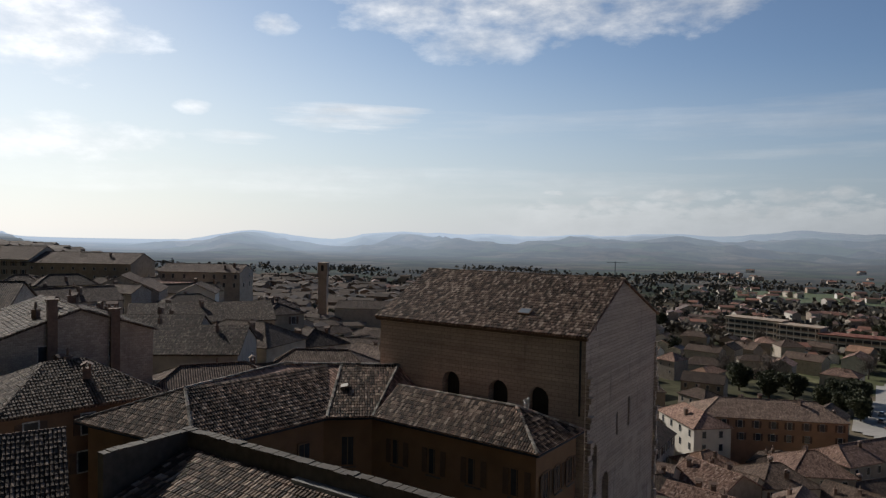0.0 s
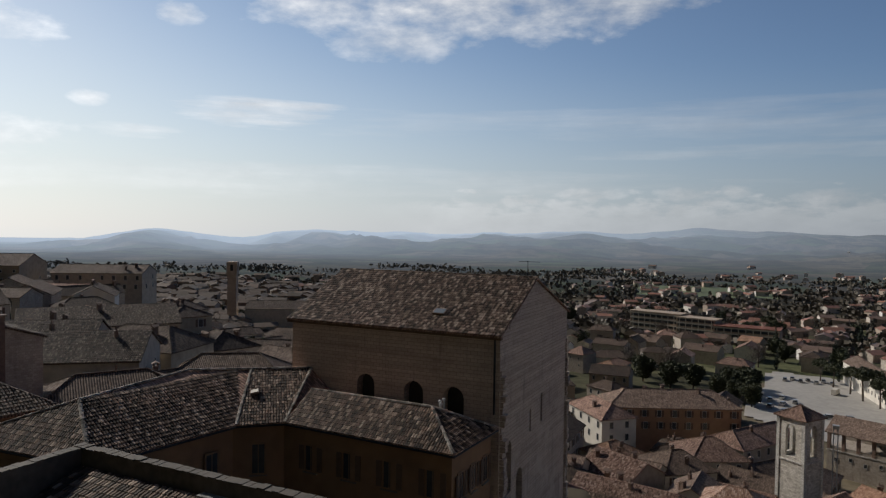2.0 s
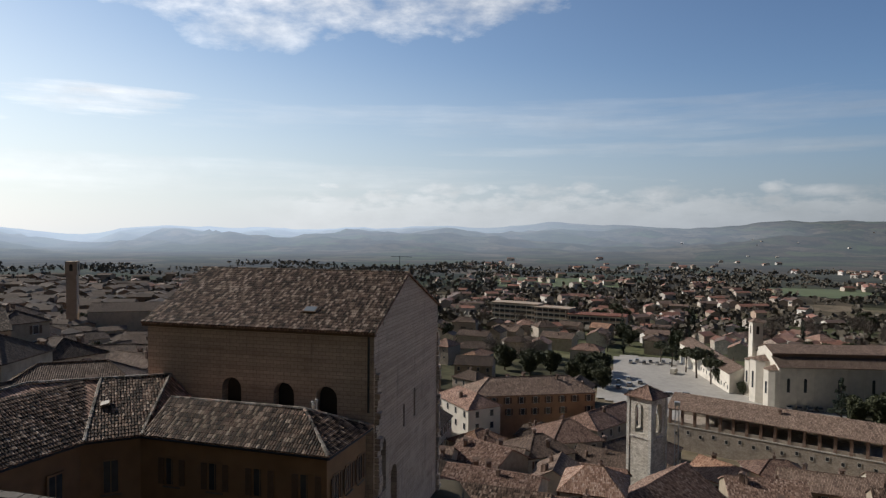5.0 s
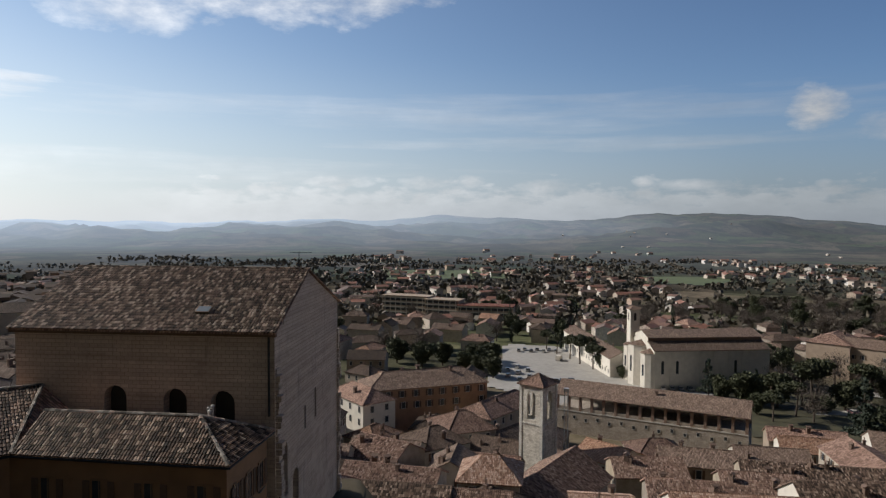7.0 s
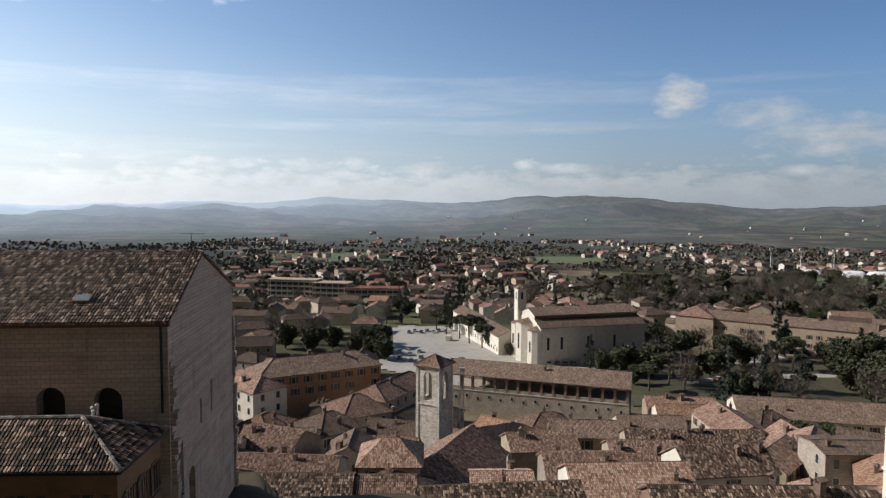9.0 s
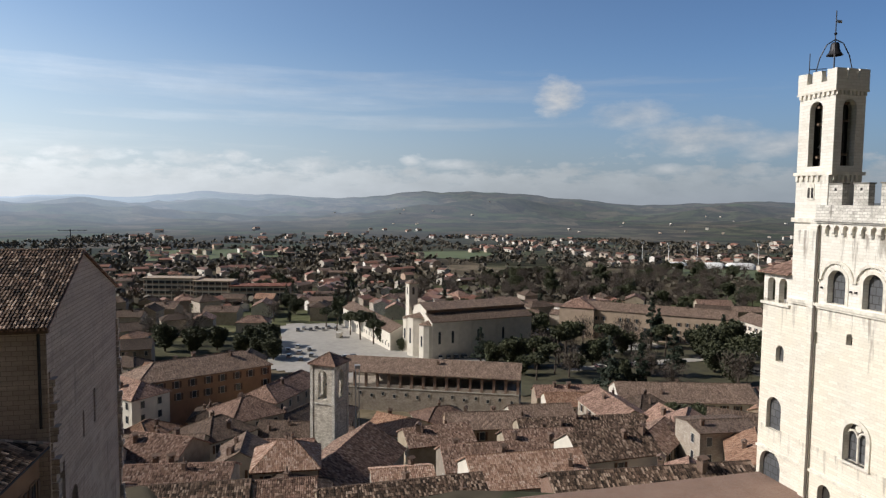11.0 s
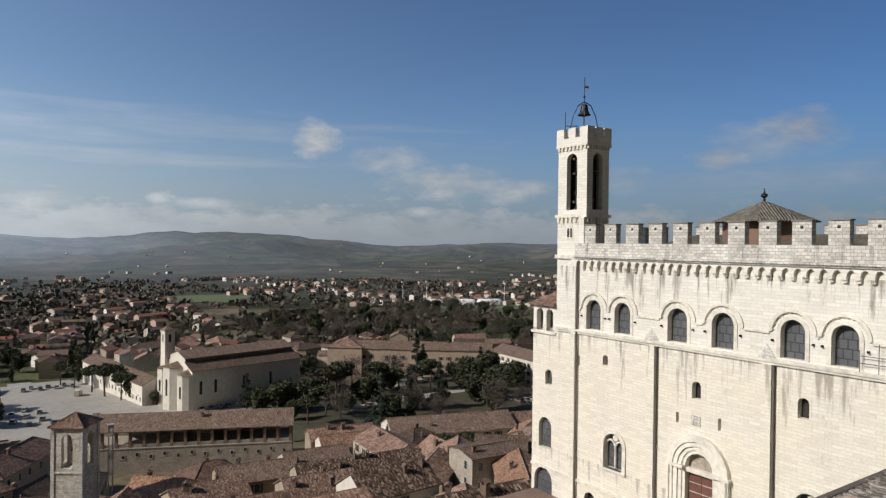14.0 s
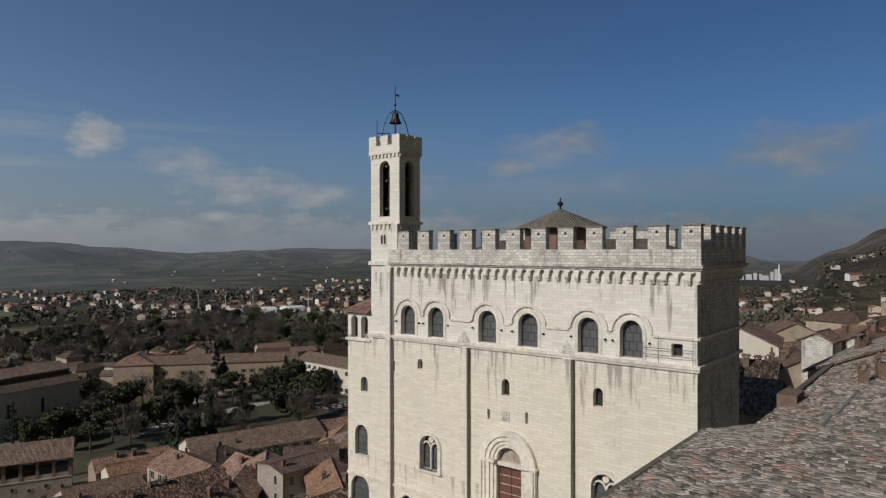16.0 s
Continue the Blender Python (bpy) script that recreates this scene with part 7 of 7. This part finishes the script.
# parked cars
def car_paint():
    m, nt, b = material("car_paint")
    rn = put(nt, "ShaderNodeObjectInfo").outputs["Random"]
    ro = ramp(nt, rn, [(0.0, (0.02, 0.02, 0.025)), (0.25, (0.45, 0.44, 0.42)), (0.45, (0.6, 0.58, 0.55)), (0.6, (0.05, 0.055, 0.07)), (0.75, (0.3, 0.3, 0.32)), (0.9, (0.3, 0.03, 0.03))])
    nt.links.new(ro, b.inputs["Base Color"])
    b.inputs["Roughness"].default_value, b.inputs["Coat Weight"].default_value = 0.3, 0.6
    return m


car = thing("car", "small parked car on the pavement", "car", "parked cars")
bm = mesh()
side = [(-2.0, 0.35), (2.0, 0.35), (2.05, 0.75), (1.2, 0.92), (-1.95, 0.95), (-2.05, 0.7)]
slab(bm, side, lambda a, z, d: (a, -0.82 + d, z), 0, 1.64)
M_CAR = car_paint()
body = part("body", bm, M_CAR, car)
part("cabin", slab(mesh(), [(-1.75, 0.95), (1.0, 0.93), (0.4, 1.42), (-1.35, 1.45)], lambda a, z, d: (a, -0.72 + d, z), 0, 1.44), M_GLASS, car)
part("roof_panel", slab(mesh(), [(-1.35, 1.45), (0.4, 1.42), (0.35, 1.5), (-1.3, 1.52)], lambda a, z, d: (a, -0.7 + d, z), 0, 1.4), M_CAR, car)
for wx in (-1.25, 1.3):
    for wy in (-0.85, 0.65):
        part("wheel", rod(mesh(), (wx, wy, 0.32), (wx, wy + 0.2, 0.32), 0.32, n=12), M_IRON, car)
spots = [(4 + 4.2 * (i % 3), 252 + 6.5 * (i // 3), 80) for i in range(15) if i % 2] + [(16 + 3.1 * i, 250 + 0.6 * i, 10) for i in range(5)] + [(10 + 3 * i, 322 + (i % 2) * 4, 90) for i in range(7)]
spots += [(112 + 4 * i, 214 + 0.4 * i, 95) for i in range(6)] + [(162 + 3 * (i % 5), 182 + 6 * (i // 5), 90) for i in range(14)] + [(118 + 0.32 * k * 6, 268 + k * 6, 75) for k in range(16)] + [(60 + 3.2 * i, 243, 88) for i in range(4)]
for i, (x, y, a) in enumerate(spots):
    m = pose(x, y, terrain(x, y) + 0.42, 0, 0, a + tr.uniform(-6, 6))
    if i == 0:
        car.matrix_basis = m
    else:
        copy_thing(car, m)
van = thing("white_van", "white market van parked on the square", "van", at=(27.5, 300, terrain(27, 300) + 0.4), turn=70)
part("body", slab(mesh(), [(-2.6, 0.4), (2.6, 0.4), (2.6, 1.1), (2.0, 1.3), (1.5, 2.3), (-2.6, 2.4)], lambda a, z, d: (a, -0.95 + d, z), 0, 1.9), M_CREAM, van)
for wx in (-1.6, 1.7):
    for wy in (-0.98, 0.78):
        part("wheel", rod(mesh(), (wx, wy, 0.36), (wx, wy + 0.2, 0.36), 0.36, n=12), M_IRON, van)

# white halls and their lamp masts on the plain
M_WHITE = plain("white_membrane", (0.8, 0.8, 0.8), vary=0.05)
for x, y, a, L in ((408, 612, -20, 26), (446, 600, -22, 22), (470, 590, -22, 34)):
    hall = thing("air_hall", "white inflated sports hall", "hall", "white halls", (x, y, terrain(x, y)), a)
    bm = mesh()
    n, w, h = 10, 9.0, 6.0
    ribs = []
    for k in range(9):
        t = -1 + 2 * k / 8
        q = math.sqrt(max(0.02, 1 - abs(t) ** 6))
        ribs.append([(t * L / 2, w * q * math.cos(math.pi * i / n), h * q * math.sin(math.pi * i / n)) for i in range(n + 1)])
    for p, q in zip(ribs, ribs[1:]):
        for i in range(n):
            face(bm, [p[i], q[i], q[i + 1], p[i + 1]])
    part("membrane", bm, M_WHITE, hall, smooth=True)
for x, y in ((418, 640), (448, 632), (500, 600), (392, 650)):
    mast = thing("floodlight_mast", "tall pale floodlight mast", "mast", "floodlights", (x, y, terrain(x, y)))
    part("pole", rod(mesh(), (0, 0, 0), (0, 0, 24), 0.35, 0.2), M_WHITE, mast)
    part("lamp_panel", box(mesh(), -1.8, 1.8, -0.3, 0.3, 22.5, 25), M_WHITE, mast)

# cement works at the foot of the far hill
M_PALE = plain("pale_concrete", (0.42, 0.42, 0.42), vary=0.2, scale=0.1)
works = thing("cement_works", "pale far-off cement works with a tall chimney", "factory", at=(1440, 325, -2))
works.matrix_basis = works.matrix_basis @ Matrix.Scale(0.5, 4)
for x, y, w, h in ((-70, 0, 24, 22), (-48, 5, 14, 28), (-10, 0, 30, 18), (30, 0, 12, 44), (-110, 0, 46, 16), (14, 4, 12, 34), (40, 3, 16, 26), (-28, 2, 10, 24)):
    part("silo", box(mesh(), y - w / 3, y + w / 3, -x - w / 2, -x + w / 2, 0, h), M_PALE, works)
part("chimney", rod(mesh(), (0, -40, 0), (0, -40, 66), 3.0, 2.2), M_WHITE, works)

# scattered far houses, past counting
def varied(name, tones, rough=0.8):
    """One tone for each wall or slope."""
    m, nt, b = material(name)
    pick = put(nt, "ShaderNodeNewGeometry").outputs["Random Per Island"]
    at = put(nt, "ShaderNodeTexCoord").outputs["Object"]
    n = put(nt, "ShaderNodeTexNoise", {"Vector": at, "Scale": 1.1, "Detail": 4.0}).outputs[0]
    k = put(nt, "ShaderNodeMapRange", {0: n, 1: 0.3, 2: 0.7, 3: 0.7, 4: 1.25}).outputs[0]
    col = ramp(nt, pick, [((i + 0.5) / len(tones), t) for i, t in enumerate(tones)])
    nt.links.new(put(nt, "ShaderNodeVectorMath", {0: col, "Scale": k}, operation="SCALE").outputs[0], b.inputs["Base Color"])
    b.inputs["Roughness"].default_value = rough
    return m


M_FAR_WALL = varied("far_plaster", [(0.42, 0.34, 0.27), (0.55, 0.48, 0.41), (0.66, 0.62, 0.56), (0.48, 0.35, 0.27), (0.75, 0.72, 0.68)])
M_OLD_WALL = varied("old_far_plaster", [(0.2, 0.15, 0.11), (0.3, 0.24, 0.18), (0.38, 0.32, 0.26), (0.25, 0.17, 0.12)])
M_FAR_ROOF = varied("far_clay_roof", [(0.16, 0.085, 0.06), (0.25, 0.12, 0.08), (0.2, 0.135, 0.1), (0.13, 0.09, 0.07), (0.33, 0.16, 0.11)], 0.6)
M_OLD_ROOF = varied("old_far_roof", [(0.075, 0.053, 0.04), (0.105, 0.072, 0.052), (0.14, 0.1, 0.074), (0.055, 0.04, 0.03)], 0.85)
fr = random.Random(21)


def far_house(bm, x, y, z, L, W, h, turn, wall, roof):
    ca, sa = math.cos(turn), math.sin(turn)

    def at(p, q, r):
        return (x + p * ca - q * sa, y + p * sa + q * ca, z + r)
    for s in (-1, 1):
        face(bm, [at(-s * L, -s * W, 0), at(s * L, -s * W, 0), at(s * L, -s * W, h), at(-s * L, -s * W, h)]).material_index = wall
        face(bm, [at(s * L, -s * W, 0), at(s * L, s * W, 0), at(s * L, s * W, h), at(s * L, 0, h + W * 0.4), at(s * L, -s * W, h)]).material_index = wall
        face(bm, [at(-s * (L + 0.4), -s * (W + 0.5), h - 0.1), at(s * (L + 0.4), -s * (W + 0.5), h - 0.1), at(s * (L + 0.4), 0, h + W * 0.4), at(-s * (L + 0.4), 0, h + W * 0.4)]).material_index = roof
        face(bm, [at(s * L, -s * (W + 0.02), h * 0.45), at(s * L * 0.4, -s * (W + 0.02), h * 0.45), at(s * L * 0.4, -s * (W + 0.02), h * 0.75), at(s * L, -s * (W + 0.02), h * 0.75)]).material_index = 4


bm = mesh()
for _ in range(2500):
    yaw = fr.uniform(-86, 66)
    d = 370 + 1230 * fr.random() ** 1.35
    x, y = -d * math.sin(radians(yaw)), d * math.cos(radians(yaw))
    if (yaw > 12 and d > 850) or (yaw < -70 and fr.random() < 0.6) or noise.noise(Vector((x / 160, y / 160, 5.0))) < -0.1 + (0.25 if d > 900 else 0) or (150 < x < 460 and 330 < y < 600 and y + 0.55 * x > 470):
        continue
    far_house(bm, x, y, far_height(yaw, d) - 0.5, fr.uniform(3, 7.5), fr.uniform(2.8, 4.6), fr.uniform(3.5, 7.0), radians(fr.choice((0, 30, 90, 120)) + fr.uniform(-15, 15)), 0, 1)
for _ in range(2300):       # the old town goes on below the hillside
    yaw, d = fr.uniform(20, 69), 300 + 560 * fr.random() ** 1.2
    x, y = -d * math.sin(radians(yaw)), d * math.cos(radians(yaw))
    if not clear(x, y, 4.0) or noise.noise(Vector((x / 110, y / 110, 2.0))) < -0.32:
        continue
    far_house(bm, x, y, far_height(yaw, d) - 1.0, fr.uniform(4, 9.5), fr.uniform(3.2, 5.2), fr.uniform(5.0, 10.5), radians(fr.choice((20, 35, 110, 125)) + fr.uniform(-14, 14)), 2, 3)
for _ in range(90):        # white farmhouses on the far slopes
    yaw, d = fr.uniform(-66, -4), fr.uniform(1600, 2700)
    x, y = -d * math.sin(radians(yaw)), d * math.cos(radians(yaw))
    if noise.noise(Vector((x / 300, y / 300, 6.0))) > 0.02:
        far_house(bm, x, y, far_height(yaw, d) - 1.5, fr.uniform(2.2, 4), fr.uniform(2.2, 3), fr.uniform(3.5, 5), fr.uniform(0, 3), 0, 0)
far_town = part("far_houses", bm, [M_FAR_WALL, M_FAR_ROOF, M_OLD_WALL, M_OLD_ROOF, M_GLASS])
tagged(far_town, "scattered pale houses with red roofs over the plain", "houses", kind="stuff")

# hedgerows, avenues and copses between them
corners, quads = [], []


def far_tree(x, y, z, s, count=8):
    for _ in range(count):
        p = Vector((x + fr.gauss(0, s * 0.42), y + fr.gauss(0, s * 0.42), z + abs(fr.gauss(0.8, 0.4)) * s))
        a = Vector((fr.gauss(0, 1), fr.gauss(0, 1), fr.gauss(0, 1))).normalized()
        b = a.orthogonal().normalized() * s * 0.6
        c = a.cross(b)
        quads.append(tuple(range(len(corners), len(corners) + 4)))
        corners.extend((p + b, p + c, p - b, p - c))


def open_field(x, y):
    return any(inside(x, y, f) for f in (FIELD_A, FIELD_B, FIELD_C))


for _ in range(520):
    yaw, d = fr.uniform(-88, 68), 430 + 820 * fr.random() ** 1.1
    x, y = -d * math.sin(radians(yaw)), d * math.cos(radians(yaw))
    way = radians(fr.choice((-12, 78, 25, -40)) + fr.uniform(-8, 8))
    for k in range(int(fr.uniform(30, 170) / 6.5)):
        px, py = x + math.cos(way) * k * 6.5 + fr.gauss(0, 1.2), y + math.sin(way) * k * 6.5 + fr.gauss(0, 1.2)
        if open_field(px, py) or fr.random() < 0.12 or math.hypot(px, py) < 420:
            continue
        far_tree(px, py, far_height(math.degrees(math.atan2(-px, py)), math.hypot(px, py)), fr.uniform(1.6, 3.8), 7)
for _ in range(260):
    yaw, d = fr.uniform(-88, 60), 400 + 900 * fr.random() ** 1.3
    x, y = -d * math.sin(radians(yaw)), d * math.cos(radians(yaw))
    wide = fr.uniform(8, 32)
    for k in range(int(wide * 0.9)):
        px, py = x + fr.gauss(0, wide), y + fr.gauss(0, wide * 0.6)
        if not open_field(px, py) and math.hypot(px, py) > 380:
            far_tree(px, py, far_height(math.degrees(math.atan2(-px, py)), math.hypot(px, py)), fr.uniform(2.0, 4.2), 8)
for _ in range(900):        # scrub and olives on the slope beyond the palace
    yaw, d = fr.uniform(-89, -70), fr.uniform(170, 1300)
    x, y = -d * math.sin(radians(yaw)), d * math.cos(radians(yaw))
    if clear(x, y, 3.0):
        far_tree(x, y, far_height(yaw, d), fr.uniform(1.2, 3.0), 9)
me = bpy.data.meshes.new("far_woods")
me.from_pydata(corners, [], quads)
me.materials.append(leaf_material("far_foliage", (0.06, 0.052, 0.038), (0.14, 0.118, 0.088)))
woods = new("far_woods", me)
tagged(woods, "dark far-off woods and hedgerows on the plain", "woods", kind="stuff")


# ---- the two roofs close to the camera ----
def tile_mesh(column, row):
    bm = mesh()
    rows = [[(w * c, y, z + s * w * 0.85) for c, s in ((-1, 0), (-0.6, 0.8), (0.6, 0.8), (1, 0))] for y, w, z in ((-0.03, column * 0.47, 0.055), (row + 0.03, column * 0.38, 0.015))]
    for i in range(3):
        face(bm, [rows[0][i], rows[0][i + 1], rows[1][i + 1], rows[1][i]])
    face(bm, list(reversed(rows[0])))
    me = bpy.data.meshes.new("roof_tile")
    bm.to_mesh(me)
    bm.free()
    return me


def loose_tiles(parent, e0, e1, r0, x0, x1, v0, v1, mat, column=0.25, row=0.42, seed=3):
    """Single tiles over one stretch of a slope."""
    e0, e1, r0 = Vector(e0), Vector(e1), Vector(r0)
    u = (e1 - e0).normalized()
    n = (e1 - e0).cross(r0 - e0).normalized()
    v = n.cross(u)
    me = tile_mesh(column, row)
    me.materials.append(mat)
    r = random.Random(seed)
    x = x0
    while x < x1:
        y = v0 - r.uniform(-0.02, row)
        while y < v1:
            if y < -0.04:
                y += row
            p = e0 + u * (x + r.uniform(-0.02, 0.02)) + v * y + n * r.uniform(0.05, 0.09)
            m = Matrix((u, v, n)).transposed().to_4x4()
            shared("roof_tile", me, parent, Matrix.Translation(p) @ m @ pose(0, 0, 0, r.uniform(-4, 2), r.uniform(-5, 5), r.gauss(0, 7)))
            y += row
        x += column


near = thing("parapet_house", "stone house with a coped parapet round a lean-to clay roof", "house")
NZ = 50.0
bm = mesh()
box(bm, -27.9, -6.0, 13.95, 14.35, 34, NZ)
box(bm, -27.9, -27.45, 9.4, 13.95, 34, NZ)
box(bm, -27.9, -27.3, 2.0, 9.4, 34, 46.5)
part("wall", bm, M_MOSSY, near)
cr = random.Random(17)
for i in range(58):
    x = -27.95 + i * 0.38
    part("coping_brick", box(mesh(), x, x + 0.35, 13.88 + cr.uniform(-0.03, 0.03), 14.42 + cr.uniform(-0.03, 0.03), NZ, NZ + 0.09 + cr.uniform(-0.02, 0.04)), M_MOSSY, near)
for i in range(12):
    y = 9.4 + i * 0.375
    part("coping_brick", box(mesh(), -27.97 + cr.uniform(-0.03, 0.03), -27.4 + cr.uniform(-0.03, 0.03), y, y + 0.345, NZ, NZ + 0.09 + cr.uniform(-0.02, 0.04)), M_MOSSY, near)
bm = mesh()
ea, eb, ra_, rb_ = (-27.3, 2.0, 45.3), (-6.0, 2.0, 45.3), (-27.3, 13.85, 49.25), (-6.0, 13.85, 49.25)
roof_face(bm, [ea, eb], [ra_, rb_])
nroof = part("roof", bm, M_ROOF, near)
bm = tiles_on(mesh(), ea, eb, ra_, rb_, 0.22, 0.4, 21)
tagged(part("roof_tiles", bm, M_TILE, nroof), kind="stuff")
part("flashing", box(mesh(), -19.5, -6.0, 13.5, 13.93, 49.2, 49.38), M_LEAD, near, "grey lead flashing under the parapet")

street = thing("street_house", "long house under a lichened grey and red clay-tile roof", "house")
SE0, SE1, SR0, SR1 = (6.0, 11.1, 50.0), (32.9, 11.1, 50.0), (6.0, -1.5, 53.6), (32.9, -1.5, 53.6)
bm = mesh()
roof_face(bm, [SE1, SE0], [SR1, SR0])
sroof = part("roof", bm, M_ROOF_GREY, street)
bm = mesh()
tiles_on(bm, SE1, SE0, SR1, SR0, 0.24, 0.34, 31, 0.11)
tagged(part("roof_tiles", bm, M_TILE_LICHEN, sroof), kind="stuff")
part("wall", box(mesh(), 6.0, 32.7, -1.0, 10.7, 34, 49.9), M_RUBBLE, street)
part("verge", box(mesh(), 6.0, 33.0, 11.0, 11.3, 49.7, 50.2), M_DARKSTONE, street, "mossy brick verge")
part("verge", box(mesh(), 32.8, 33.15, 9.0, 11.0, 49.7, 50.24), M_LIME_GREY, street)
second = thing("street_house", "stone house continuing the street under a mottled clay roof", "house")
TE0, TE1, TR0, TR1 = (33.2, 9.1, 50.0), (61.0, 9.1, 50.0), (33.2, -2.0, 53.3), (61.0, -2.0, 53.3)
bm = mesh()
roof_face(bm, [TE1, TE0], [TR1, TR0])
troof = part("roof", bm, M_ROOF_GREY, second)
bm = mesh()
tiles_on(bm, TE1, TE0, TR1, TR0, 0.24, 0.34, 33, 0.11)
tagged(part("roof_tiles", bm, M_TILE_LICHEN, troof), kind="stuff")
part("wall", box(mesh(), 33.3, 60.9, -1.5, 8.8, 34, 49.9), M_RUBBLE, second)
part("gutter", rod(mesh(), (33.2, 9.25, 49.85), (61.0, 9.25, 49.85), 0.12, n=8), M_ZINC, second, "grey zinc gutter")
part("verge", box(mesh(), 44.5, 60.9, 8.8, 9.2, 50.05, 50.4), M_DARKSTONE, second)
part("roof_box", box(mesh(), 41.5, 44.0, 8.0, 9.2, 50.0, 51.0), M_BRICK, second, "low brick box at the eaves")
for x, y, z, k in ((47.5, 5.0, 51.2, 0), (49.0, 4.0, 51.5, 2), (50.5, 4.4, 51.4, 1), (38.0, 2.0, 52.1, 2), (52.0, 0.5, 52.6, 0), (57.0, 3.5, 51.6, 0), (58.5, 1.5, 52.2, 2)):
    shared("chimney", CHIM[k], second, pose(x, y, z, 0, 0, 12))
part("joint_cover", rod(mesh(), (43.0, 4.9, 51.36), (33.2, 4.9, 51.36), 0.13, n=8), M_LEAD, second, "dark lead joint along the tiles")
part("joint_cover", rod(mesh(), (32.9, 4.8, 51.9), (29.8, 4.7, 51.93), 0.13, n=8), M_LEAD, street, "dark lead joint along the tiles")
house(74.0, 4.0, -4, 22, 6.5, 49.2, 52.0, None, M_ROOF_GREY, chimneys=4, foot=36, tiled=M_TILE_LICHEN)
house(70.0, 22.0, 96, 14, 5.5, 44.2, 46.6, None, M_ROOF_GREY, chimneys=5, foot=34, tiled=M_TILE_LICHEN)
loose_tiles(sroof, SE1, SE0, SR1, 0.3, 5.6, 0.0, 4.6, M_TILE_LICHEN, 0.27, 0.34)
